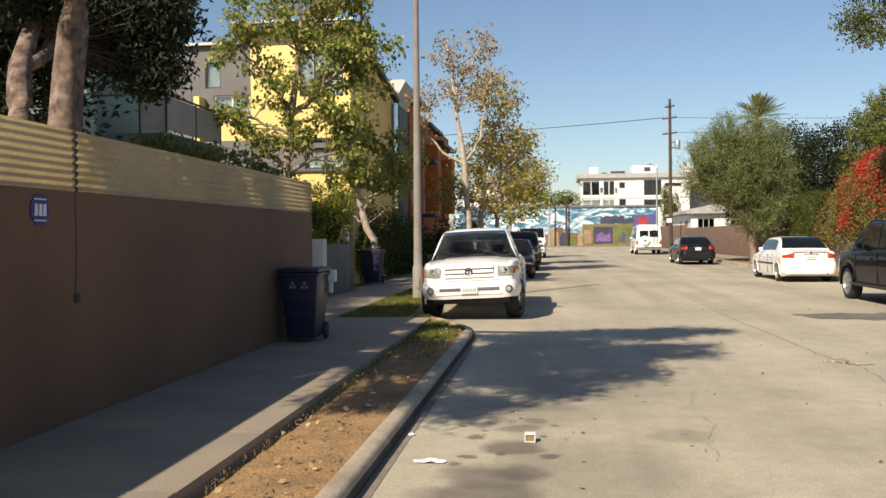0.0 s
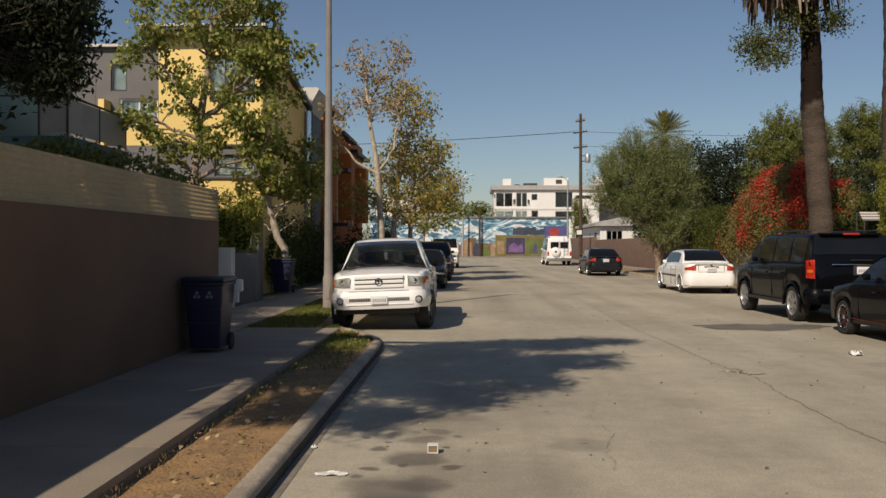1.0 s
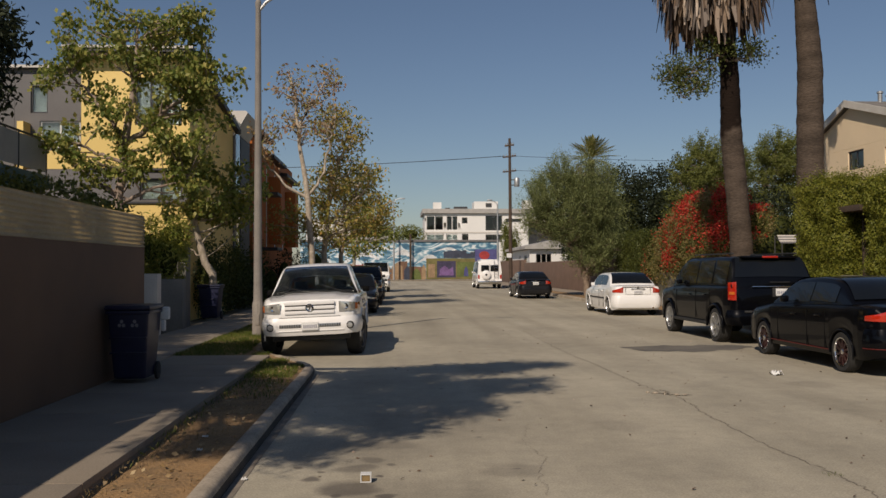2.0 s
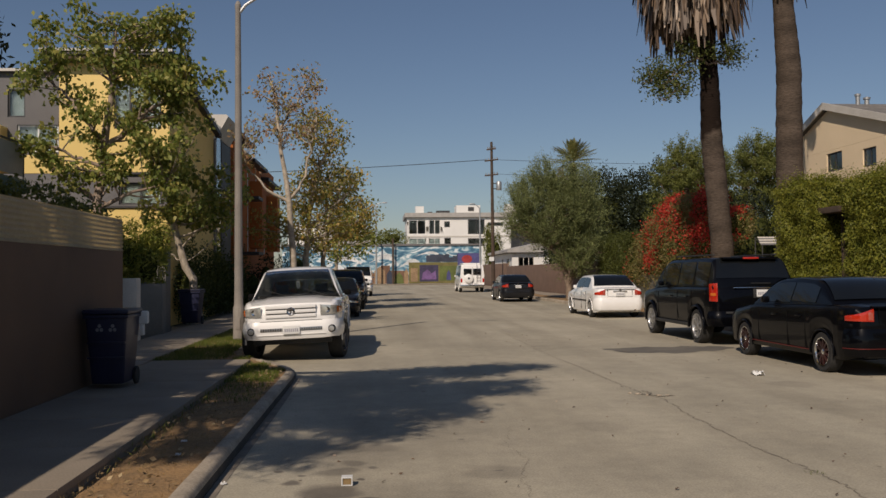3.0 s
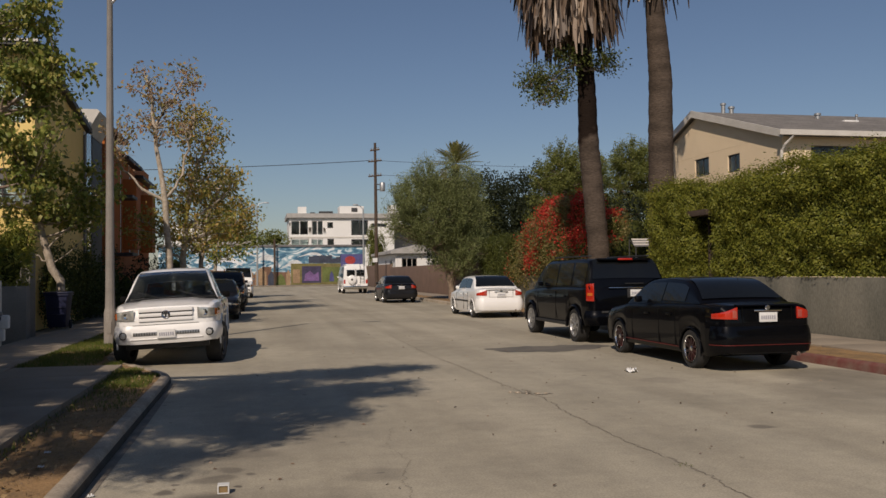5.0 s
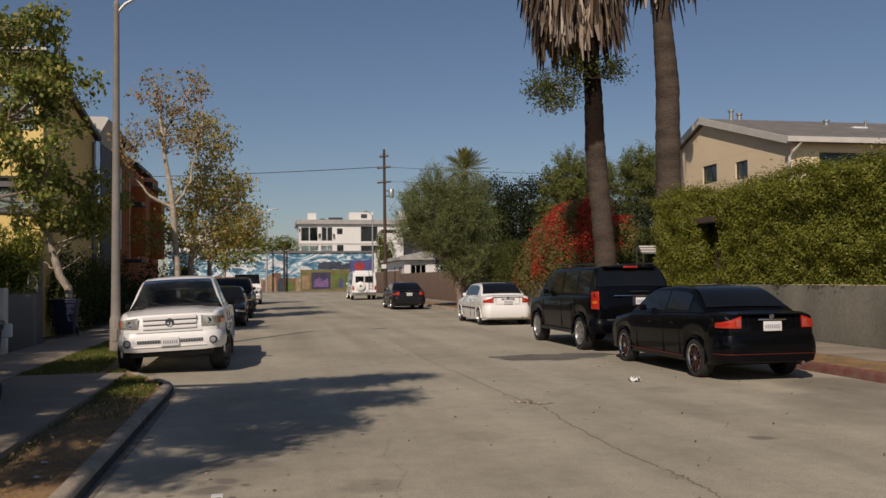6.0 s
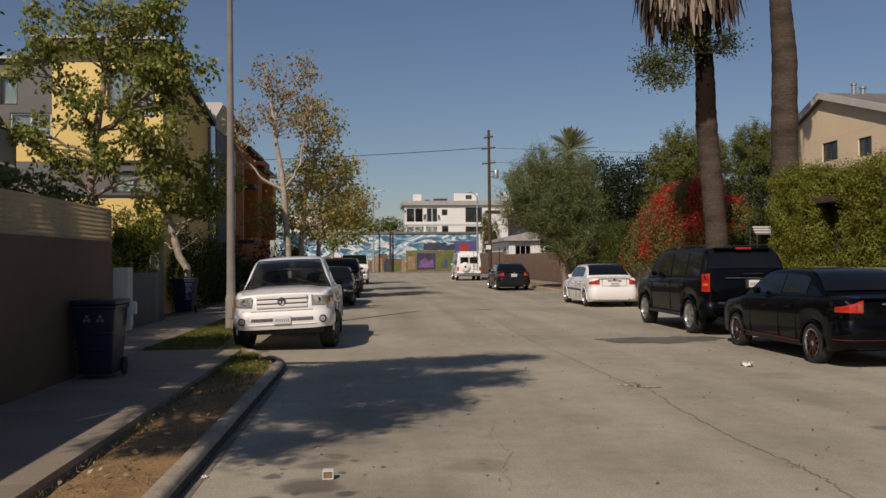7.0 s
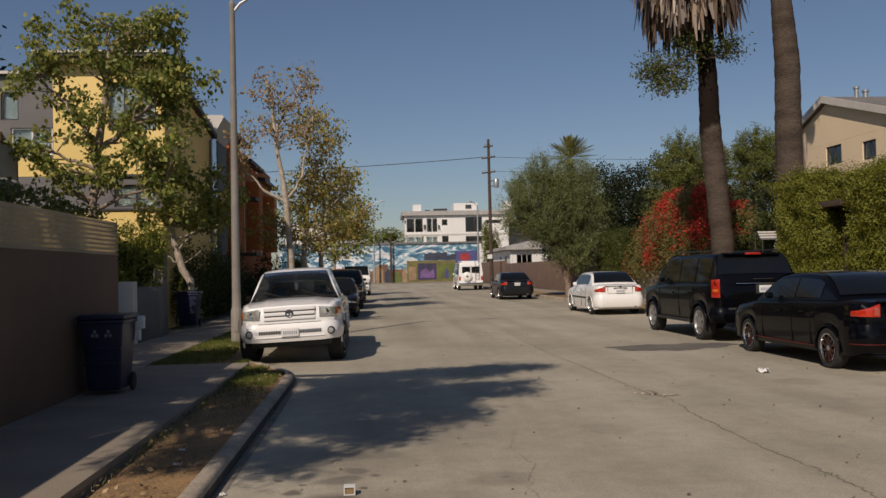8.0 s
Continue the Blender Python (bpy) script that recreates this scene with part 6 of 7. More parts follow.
    for y in gys:
        z, b = roof(y), topz(y) - .02
        z = max(z, b + .005)
        k = min(1, (z - b) / .25)
        sec = [(gw(y, b), b), (gw(y, b + (z - b) * .5), b + (z - b) * .5), (gw(y, z - .05 * k), z - .05 * k), (gw(y, z) - .035 * k, z - .012 * k), (gw(y, z) * .6, z + .012 * k), (0, z + .02 * k)]
        full = sec + [(-x, q) for x, q in sec[-2::-1]]
        rings.append([bm.verts.new((x, y, q)) for x, q in full])
    n = len(rings[0])
    clear = S.get("clear", False)
    for i, (a, b) in enumerate(zip(rings, rings[1:])):
        open_ = clear and (gys[i] >= g2 + .24 * (g3 - g2) or gys[i + 1] <= g1 + 1e-4)
        for k in range(n):
            if clear and (k == n - 1 or (open_ and 3 <= k <= n - 5)):
                continue
            bm.faces.new((a[k], a[(k + 1) % n], b[(k + 1) % n], b[k]))
    if not clear:
        bm.faces.new(rings[0])
        bm.faces.new(rings[-1][::-1])
    part("roof", bm, paint_of(S["colour"]), v, angle=40)

    def screen(label_, ya, yb, nrm, lo=.08, hi=.93, wide=.90):
        bm = bmesh.new()
        rows = []
        for t in np.linspace(lo, hi, 7):
            y = ya + (yb - ya) * t
            z = roof(y)
            x1 = (gw(y, z) - .05) * wide / .90
            row = []
            for u in np.linspace(-1, 1, 9):
                row.append(bm.verts.new((u * x1, y + nrm * .012, z + .012 + .014 * (1 - u * u))))
            rows.append(row)
        for a, b in zip(rows, rows[1:]):
            for k in range(8):
                bm.faces.new((a[k], a[k + 1], b[k + 1], b[k]))
        if clear:
            bmesh.ops.solidify(bm, geom=bm.faces[:], thickness=.005)
        return part(label_, bm, C_PANE if clear else C_GLASS, v, angle=60)
    screen("windscreen", g3, g2, 1, .08, .74 if S.get("clear") else .93)
    if S.get("rear_glass", True):
        screen("rear_window", g0, g1, -1, *S.get("rear_span", (.10, .90)))

    def side_pane(y0, y1, sg):
        bm = bmesh.new()
        lo = max(topz(y0), topz(y1)) + .015
        pts = []
        yy = np.linspace(y0, y1, 9)
        for y in yy:
            pts.append((y, lo))
        for y in yy[::-1]:
            pts.append((y, max(lo + .01, min(roof(y) - .075, zr - .06))))
        vs = [bm.verts.new((sg * (gw(y, z) + .008), y, z)) for y, z in pts]
        m = len(yy)
        for i in range(m - 1):
            bm.faces.new((vs[i], vs[i + 1], vs[2 * m - 2 - i], vs[2 * m - 1 - i]))
        part("side_window", bm, C_GLASS, v)
    for y0, y1 in S["side"]:
        for sg in (-1, 1):
            side_pane(y0 * L_, y1 * L_, sg)
    # wheels
    ty, ri, br, sp_ = wheel_meshes(R, S.get("tw", 0.20), S.get("spokes", 7), S.get("wkind", ""))
    for a in ax:
        for sg in (-1, 1):
            st = S.get("steer", 0) if a == ax[1] else 0
            m = pose(sg * (hw - S.get("tw", .20) / 2 - (.0 if st else .015)), a, R, 0, 0, (0 if sg < 0 else 180) + st)
            wh_ = piece("wheel", ty, v, m)
            tagged(piece("rim", ri, wh_), "silver alloy rim")
            piece("brake", br, wh_)
            piece("spokes", sp_, wh_)

    def add(n_, col, *bx, bevel=.012, label_="", parent=None):
        return part(n_, boxes(*bx, bevel=bevel), col, v, label_)
    # mirrors, sills, door lines and handles
    for sg in (-1, 1):
        ym = g3 - .15 * L_
        add("mirror", paint_of(S["colour"]) if not S.get("dark_mirror") else C_MIRROR, (sg * (hw - .02), ym - .06, topz(ym) + .01, sg * (hw + .12), ym + .05, topz(ym) + .13), bevel=.04)
        for yd in S.get("handles", []):
            add("door_handle", S.get("handle_mat", paint_of(S["colour"])), (sg * (hw - .01), yd * L_ - .09, .80 * topz(yd * L_), sg * (hw + .025), yd * L_ + .09, .80 * topz(yd * L_) + .03), bevel=.008)
        for yd in S.get("seams", []):
            zt = topz(yd * L_)
            add("door_seam", C_MIRROR, (sg * (hw - .012), yd * L_ - .005, zb0 + .08, sg * (hw + .002), yd * L_ + .005, zt - .12), bevel=0)
        if S.get("strip"):
            add("side_moulding", S["strip"], (sg * (hw - .01), ax[0] + Ra + .04, .56, sg * (hw + .015), ax[1] - Ra - .04, .61), bevel=.006)
    add("underbody", C_PLASTIC, (-hw * .80, -L_ * .42, zb0 + .03, hw * .80, L_ * .43, zb0 + .14), bevel=0)
    # rolled lips round the wheel arches
    for a in ax:
        for sg in (-1, 1):
            arc = np.linspace(-.12, math.pi + .12, 17)
            lip = [(sg * (halfw(a + Ra * math.cos(q)) * .992), a + Ra * math.cos(q), R + Ra * .98 * math.sin(q)) for q in arc]
            part("arch_lip", tube_bm(lip, S.get("lip", .016), 6), paint_of(S["colour"]), v, angle=60)
    yr, yf = -L_ / 2, L_ / 2

    def outline(front):
        """The body's end seen from above, from its middle round the corner and along the side: distances, points and normals."""
        tab = wid[::-1] if front else wid
        k = int(np.argmax(tab[:, 1] >= 0.9999)) + 1
        x = np.concatenate([[0], tab[:k, 1] * hw, [hw]])
        d = np.concatenate([[0], np.abs(np.abs(tab[:k, 0]) - .5) * L_, [.40 * L_]])
        s = np.concatenate([[0], np.cumsum(np.hypot(np.diff(x), np.diff(d)))])
        ss = np.linspace(0, s[-1], 400)
        x, d = np.interp(ss, s, x), np.interp(ss, s, d)
        n = np.stack([np.gradient(d), np.gradient(x)], 1)
        ker = np.ones(15) / 15
        n = np.stack([np.convolve(np.pad(n[:, q], 7, mode="edge"), ker, "valid") for q in (0, 1)], 1)
        return ss, x, d, n / np.linalg.norm(n, axis=1)[:, None]
    ends = {q: outline(q) for q in (True, False)}

    def spot(u, front, off):
        """A point on the body's end: u in half widths (past .95: on along the side), off metres out of the surface."""
        ss, x, d, n = ends[front]
        a = abs(u)
        k = int(np.argmax(x >= hw * .95)) + 1
        s = float(np.interp(min(a, .95) * hw, x[:k], ss[:k])) + max(0, a - .95) * hw
        q = [float(np.interp(s, ss, c)) for c in (x, d, n[:, 0], n[:, 1])]
        px, py = q[0] + q[2] * off, q[1] - q[3] * off
        return (math.copysign(px, u), (yf - py) if front else (yr + py))

    def skin(n_, col, x0, x1, z0, z1, front, off, nx=8, nz=3, s0=0.0, s1=0.0, thick=.03, bulge=0.0, label_="", rise=0.0):
        """A panel that follows the rounded end of the body, from x0 to x1 (in half widths) and z0 to z1; s0, s1: how far its lower and upper edges rise outward."""
        bm = bmesh.new()
        grids = []
        for inner in (0, 1):
            rows = []
            for j in range(nz + 1):
                row = []
                for i in range(nx + 1):
                    u = x0 + (x1 - x0) * i / nx
                    a, t = abs(u), j / nz
                    w = (a - min(abs(x0), abs(x1))) if x0 * x1 > 0 else 0
                    zz = (z0 + s0 * w + rise * max(0, a - .6)) * (1 - t) + (z1 + s1 * w) * t
                    rim_ = .35 if (j in (0, nz) or (x0 * x1 > 0 and i in (0, nx))) else 0
                    x, y = spot(u, front, off + bulge * math.sin(math.pi * t) - (thick if inner else .012 * rim_))
                    row.append(bm.verts.new((x, y, zz)))
                rows.append(row)
            grids.append(rows)
        for rows in grids:
            for a, b in zip(rows, rows[1:]):
                for i in range(nx):
                    bm.faces.new((a[i], a[i + 1], b[i + 1], b[i]))
        loop = [(0, i) for i in range(nx)] + [(j, nx) for j in range(nz)] + [(nz, i) for i in range(nx, 0, -1)] + [(j, 0) for j in range(nz, 0, -1)]
        for (a, b), (c, d) in zip(loop, loop[1:] + loop[:1]):
            bm.faces.new((grids[0][a][b], grids[0][c][d], grids[1][c][d], grids[1][a][b]))
        bmesh.ops.recalc_face_normals(bm, faces=bm.faces[:])
        return part(n_, bm, col, v, label_, angle=50)

    def plate(y, z, sg, x=0.0):
        fr = add("plate", C_PLATE, (x - .155, y - .008, z - .075, x + .155, y + .008, z + .075), bevel=.004)
        b = part("plate_bar", boxes(*[(x - .125 + k * .037, y + sg * .008, z - .035, x - .125 + k * .037 + .022, y + sg * .0105, z + .025) for k in range(7)]), C_PLATEBAR, v, "plain bar")
        b.parent = fr
    kind = S["kind"]
    if kind == "sedan_rear":
        for sg in (-1, 1):
            lamp = skin("tail_lamp", C_RED, sg * .60, sg * .98, .755 + lf, .945 + lf, False, .014, 18, 5, .02, -.30)
            c = skin("reversing_lamp", C_PINK, sg * .615, sg * .70, .775 + lf, .90 + lf, False, .018, 4, 4, 0, -.1)
            c.parent = lamp
        skin("rear_bumper", paint_of(S["colour"]), -.99, .99, .27 + lf * .5, .66 + lf * .8, False, .02, 28, 6, thick=.06, bulge=.035)
        if S.get("pinstripe"):
            skin("pinstripe", C_STRIPE, -.985, .985, .43, .44, False, .058, 28, 1, thick=.01)
            for sg in (-1, 1):
                add("pinstripe", C_STRIPE, (sg * (hw * .96), ax[0] + Ra, .32, sg * (hw + .004), ax[1] - Ra, .332), bevel=0)
        add("chrome_strip", C_CHROME, (-.24, yr - .03, .875 + lf, .24, yr - .005, .90 + lf), bevel=.006)
        bd = lathe_bm([(0.001, -.012), (.035, -.012), (.045, 0), (.001, .004)], 12, "y", (0, yr - .015, .935 + lf))
        part("badge", bd, C_CHROME, v, "plain chrome badge")
        plate(yr - .03, .785 + lf, -1)
        add("boot_seam", C_MIRROR, (-hw * .50, yr - .006, .70 + lf, hw * .50, yr + .02, .706 + lf), (-hw * .50, yr - .006, .70 + lf, -hw * .495, yr + .02, .96 + lf), (hw * .495, yr - .006, .70 + lf, hw * .50, yr + .02, .96 + lf), bevel=0)
        part("exhaust", tube_bm([(hw * .60, yr - .03, .28), (hw * .60, yr + .3, .28)], .035, 12), C_CHROME, v, "chrome exhaust tip")
        skin("valance", C_PLASTIC, -.72, .72, .27 + lf * .3, .33 + lf * .3, False, .0, 20, 2, thick=.08)
        skin("boot_lip", paint_of(S["colour"]), -.62, .62, .955 + lf, .985 + lf, False, .012, 22, 3, thick=.07, bulge=.012)
        part("aerial", tube_bm([(hw * .45, g1 + .1, H - .04), (hw * .45, g1 - .05, H + .10)], .006, 5), C_PLASTIC, v)
    elif kind == "suv_rear":
        for sg in (-1, 1):
            lamp = skin("tail_lamp", C_RED, sg * .85, sg * 1.01, .95, 1.34, False, .020, 9, 6, .05, -.10)
            c = skin("reversing_lamp", C_AMBER, sg * .88, sg * .95, 1.07, 1.13, False, .034, 5, 2)
            c.parent = lamp
            add("roof_rail", C_PLASTIC, (sg * hr * .93, g1 + .1, H + .03, sg * hr * .86, g2 - .1, H + .065), bevel=.012)
            add("fender_flare", C_PLASTIC, (sg * (hw - .02), ax[1] + Ra - .02, .40, sg * (hw + .012), ax[1] + Ra + .05, .62), bevel=.01)
            add("side_step", C_PLASTIC, (sg * (hw - .10), ax[0] + Ra + .05, .36, sg * (hw + .03), ax[1] - Ra - .05, .43), bevel=.015)
        skin("rear_bumper", paint_of("black"), -.995, .995, .42, .74, False, .05, 26, 6, thick=.12, bulge=.05)
        add("bumper_step", C_PLASTIC, (-hw * .7, yr - .095, .69, hw * .7, yr - .02, .735), bevel=.012)
        add("high_stop_lamp", C_RED, (-.17, g1 - .225, H - .05, .17, g1 - .15, H - .008), bevel=.008)
        add("tailgate_handle", C_CHROME, (-.46, yr - .02, 1.225, .44, yr + .01, 1.25), bevel=.01)
        plate(yr - .015, 1.12, -1, .20)
        add("plate_recess", C_PLASTIC, (-.02, yr - .006, 1.02, .42, yr + .01, 1.215), bevel=.004)
        add("hitch", C_PLASTIC, (-.06, yr - .14, .40, .06, yr, .48), bevel=.01)
        add("rear_wiper", C_PLASTIC, (-.05, g0 + .0, 1.325, .38, g0 + .02, 1.34), bevel=0)
        add("spoiler", paint_of("black"), (-hr * .80, g1 - .20, H - .055, hr * .80, g1 + .05, H - .005), bevel=.02)
    elif kind == "van_rear":
        for x0, x1 in ((-.70, -.06), (.06, .70)):
            add("rear_window", C_GLASS, (x0, yr - .012, 1.40, x1, yr + .01, 1.90), bevel=.02)
        add("door_seam", C_PLASTIC, (-.008, yr - .008, .55, .008, yr + .01, 2.0), bevel=0)
        sp = lathe_bm([(0.001, -.20), (.30, -.20), (.36, -.16), (.37, -.02), (.30, 0), (.001, 0)], 28, "y", (-.30, yr, 1.12))
        part("spare_wheel_cover", sp, P_WHITE, v, "white spare wheel cover")
        hb_ = lathe_bm([(0.001, -.215), (.08, -.215), (.09, -.20), (.001, -.19)], 14, "y", (-.30, yr, 1.12))
        part("spare_wheel_hub", hb_, C_PLASTIC, v)
        lad = bmesh.new()
        for x in (.36, .66):
            tube(lad, [(x, yr - .02, .8), (x, yr - .09, .86), (x, yr - .09, 2.1), (x, yr + .1, 2.36)], .016, 6)
        for z in np.arange(.95, 2.1, .25):
            tube(lad, [(.36, yr - .09, z), (.66, yr - .09, z)], .014, 6)
        part("ladder", lad, C_CHROME, v)
        for sg in (-1, 1):
            add("tail_lamp", C_RED, (sg * hw * .80, yr - .012, .80, sg * hw * .95, yr + .05, 1.12), bevel=.02)
        add("rear_bumper", C_CHROME, (-hw * .96, yr - .16, .46, hw * .96, yr - .005, .62), bevel=.03)
        plate(yr - .17, .70, -1, .25)
        add("roof_cap", P_WHITE, (-hw * .72, -L_ * .46, H - .04, hw * .72, L_ * .12, H + .12), bevel=.08)
    elif kind in ("truck_front", "sedan_front", "suv_front"):
        hood = topz(yf - .10)
        tall = kind != "sedan_front"
        zl0, zl1 = (hood - .24, hood - .03) if tall else (hood - .15, hood - .02)
        for sg in (-1, 1):
            lamp = skin("headlamp", C_LENS, sg * .575, sg * .955, zl0 + .015, zl1, True, .018, 12, 4, .05, -.10)
            a_ = skin("indicator", C_AMBER, sg * .875, sg * .985, zl0 + .05, zl1 - .05, True, .022, 7, 3)
            a_.parent = lamp
            for u in (.70,):
                rx_, ry_ = spot(sg * u, True, .012)
                rf = part("reflector", lathe_bm([(.001, .002), (.03, .004), (.052, .010), (.056, .004), (.056, -.02), (.001, -.02)], 16, "y", (rx_, ry_, (zl0 + zl1) / 2 + .005)), C_CHROME, v)
                rf.parent = lamp
            if tall:
                fx, fy = spot(sg * .755, True, .058)
                fo = lathe_bm([(0.001, .004), (.032, .006), (.046, .002), (.05, -.04), (.001, -.04)], 18, "y", (fx, fy, .59))
                part("fog_lamp", fo, C_CLEAR, v, "round fog lamp")
                rg = lathe_bm([(.048, .0), (.056, .008), (.066, 0), (.075, -.05), (.05, -.05)], 18, "y", (fx, fy, .59), cap=False)
                part("fog_lamp_ring", rg, C_PLASTIC, v)
        if tall:
            skin("front_bumper", paint_of(S["colour"]), -1.06, 1.06, .43, .755, True, .012, 40, 8, thick=.12, bulge=.034, rise=.05)
            gx = hw * .49
            for z in (zl0 - .005, zl0 + .078, zl0 + .161):
                add("grille_bar", paint_of(S["colour"]), (-gx, yf - .05, z, gx, yf + .026, z + .062), bevel=.014)
            add("grille_opening", C_PLASTIC, (-gx * .98, yf - .05, zl0 - .005, gx * .98, yf + .006, zl1 + .01), bevel=0)
            bd = lathe_bm([(.045, .040), (.062, .046), (.075, .036), (.078, 0), (.045, 0), (.045, .040)], 24, "y", (0, yf, (zl0 + zl1) / 2 + .005), cap=False)
            box(bd, -.012, yf + .005, (zl0 + zl1) / 2 - .045, .012, yf + .038, (zl0 + zl1) / 2 + .055)
            box(bd, -.05, yf + .005, (zl0 + zl1) / 2 + .012, .05, yf + .036, (zl0 + zl1) / 2 + .030)
            part("badge", bd, C_CHROME, v, "plain chrome badge")
            lg = add("lower_grille", C_ALLOY, (-hw * .60, yf + .01, .575, hw * .60, yf + .052, .64), bevel=.004)
            for k in range(26):
                x_ = -hw * .58 + k * hw * 1.16 / 25
                ch = part("mesh_bar", boxes((x_ - .006, yf + .035, .585, x_ + .006, yf + .056, .632), bevel=.002), C_PLASTIC, v)
                ch.parent = lg
            plate(yf + .07, .60, 1)
            add("bumper_crease", paint_of(S["colour"]), (-hw * .66, yf + .01, .505, hw * .66, yf + .05, .525), bevel=.008)
            bm = bmesh.new()
            gy, gx_ = np.linspace(g3 + .04, yf - .05, 16), np.linspace(-.87, .87, 25)
            grid = []
            for y in gy:
                w = halfw(y)
                row = []
                for u in gx_:
                    a = abs(u)
                    base_z = topz(y) + float(np.interp(a, [0, .6, .9], [.02, .012, -.008]))
                    dome = .026 * min(1, max(0, (.60 - a) / .10)) * min(1, (yf - y) / .30)
                    row.append(bm.verts.new((u * w, y, base_z + .009 + dome)))
                grid.append(row)
            for a, b in zip(grid, grid[1:]):
                for i in range(24):
                    bm.faces.new((a[i], a[i + 1], b[i + 1], b[i]))
            bmesh.ops.solidify(bm, geom=bm.faces[:], thickness=.02)
            part("hood", bm, paint_of(S["colour"]), v, angle=50)
            add("air_dam", C_PLASTIC, (-hw * .76, yf - .4, .33, hw * .76, yf - .14, .46), bevel=.02)
            add("bumper_slot", C_PLASTIC, (-hw * .60, yf - .2, .757, hw * .60, yf + .010, .766), bevel=0)
        else:
            skin("front_bumper", paint_of(S["colour"]), -.99, .99, .24, .58, True, .015, 24, 6, thick=.08, bulge=.04)
            add("grille_opening", C_PLASTIC, (-hw * .4, yf - .04, .58, hw * .4, yf + .012, .66), bevel=.01)
            plate(yf + .04, .42, 1)
        if kind == "truck_front":
            for x in (-.62, .12):
                part("wiper", tube_bm([(x, g3 + .02, topz(g3) + .03), (x + .5, g3 - .14, roof(g3 - .14) + .03)], .008, 5), C_PLASTIC, v)
            zf = topz(g2) + .022
            add("dashboard", C_PLASTIC, (-hw * .84, g3 - .42, zf, hw * .84, g3 - .16, zf + .06), bevel=.02)
            add("cabin_floor", C_PLASTIC, (-hw * .86, g0 + .04, zf, hw * .86, g3 - .43, zf + .012), bevel=0)
            for x in (-.42, .42):
                seat = add("seat", C_SEAT, (x - .26, g1 + .18, zf + .013, x + .26, g1 + .36, zf + .26), bevel=.05)
                hr_ = part("headrest", boxes((x - .13, g1 + .17, zf + .27, x + .13, g1 + .28, zf + .43), bevel=.035), C_SEAT, v)
                hr_.parent = seat
            part("steering_wheel", lathe_bm([(.165, -.015), (.185, 0), (.165, .015), (.15, 0), (.165, -.015)], 20, "y", (-.42, g3 - .50, zf + .06), cap=False), C_PLASTIC, v)
            add("interior_tag", M_PALEPLASTIC, (-.02, g2 + .10, H - .36, .05, g2 + .105, H - .22), bevel=0)
            add("cargo_bed", C_PLASTIC, (-hw * .82, -L_ * .47, topz(-L_ * .3) + .001, hw * .82, g0 - .02, topz(-L_ * .3) + .026), bevel=0)
    return v


SEDAN = dict(top=[(-.5, .72), (-.494, .90), (-.48, .965), (-.42, .995), (-.33, 1.0), (.05, .945), (.22, .925), (.40, .81), (.465, .72), (.5, .56)],
             gh=(-.365, -.185, .045, .235), side=[(-.25, -.071), (-.065, .145)], handles=(-.155, .03), seams=(-.068, .17, -.20), kind="sedan_rear", zb=.19)
car("sedan", (7.88, 14.80, 0), 0, dict(SEDAN, L=4.72, W=1.72, H=1.49, lift=.08, colour="black", axles=(-1.45, 1.45), r=.32, tw=.21, spokes=10, wkind="dark", gap=.035, pinstripe=True, zb=.24),
    "glossy black four-door sedan with red pinstripe beside a red kerb")
car("sedan", (8.32, 31.85, 0), 0, dict(SEDAN, L=4.85, W=1.72, H=1.49, lift=.04, colour="white", axles=(-1.52, 1.52), r=.31, spokes=9, strip=C_PLASTIC),
    "white four-door sedan with tinted windows, parked at the kerb")
car("sedan", (7.55, 48.9, 0), 0, dict(SEDAN, L=4.95, W=1.80, H=1.47, lift=.04, colour="charcoal", axles=(-1.5, 1.45), r=.32, spokes=7), "dark charcoal sedan parked beside an olive tree")
SUV = dict(top=[(-.5, .80), (-.497, 1.18), (-.487, 1.28), (-.2, 1.27), (.1, 1.24), (.255, 1.20), (.44, 1.10), (.48, 1.0), (.5, .70)], wid=[(-.5, .80), (-.495, .88), (-.485, .935), (-.465, .97), (-.42, .99), (-.25, 1), (.25, 1), (.42, .98), (.465, .93), (.487, .86), (.5, .74)],
           gh=(-.492, -.43, .065, .265), side=[(-.435, -.285), (-.265, -.085), (-.07, .16)], handles=(-.20, .0), seams=(-.08, .19, -.26), kind="suv_rear", zb=.40, hr=.82, hb=.96, bow=.75, rear_span=(.14, .86), lip=.035)
car("sport_utility", (8.05, 20.66, 0), 0, dict(SUV, L=5.15, W=1.87, H=1.90, colour="black", axles=(-1.62, 1.60), r=.385, tw=.26, spokes=6, wkind="wide", gap=.07),
    "black sport utility with silver wheels and roof rails", "SUV")
VAN = dict(top=[(-.5, 1.24), (-.1, 1.26), (.2, 1.24), (.335, 1.18), (.46, 1.08), (.49, .98), (.5, .7)], wid=[(-.5, .95), (-.49, .98), (-.4, 1), (.3, 1), (.45, .97), (.5, .86)],
           gh=(-.499, -.475, .20, .34), side=[(-.42, -.2), (-.17, .02), (.05, .24)], handles=(), seams=(.03, .26), kind="van_rear", zb=.36, hr=.86, hb=.97, rear_glass=False, bow=.6)
car("camper_van", (7.62, 72.7, 0), 0, dict(VAN, L=5.4, W=2.02, H=2.25, colour="white", axles=(-1.6, 1.75), r=.37, tw=.24, spokes=8, strip=C_PLASTIC), "white camper van with spare wheel and ladder on its back doors", "van")
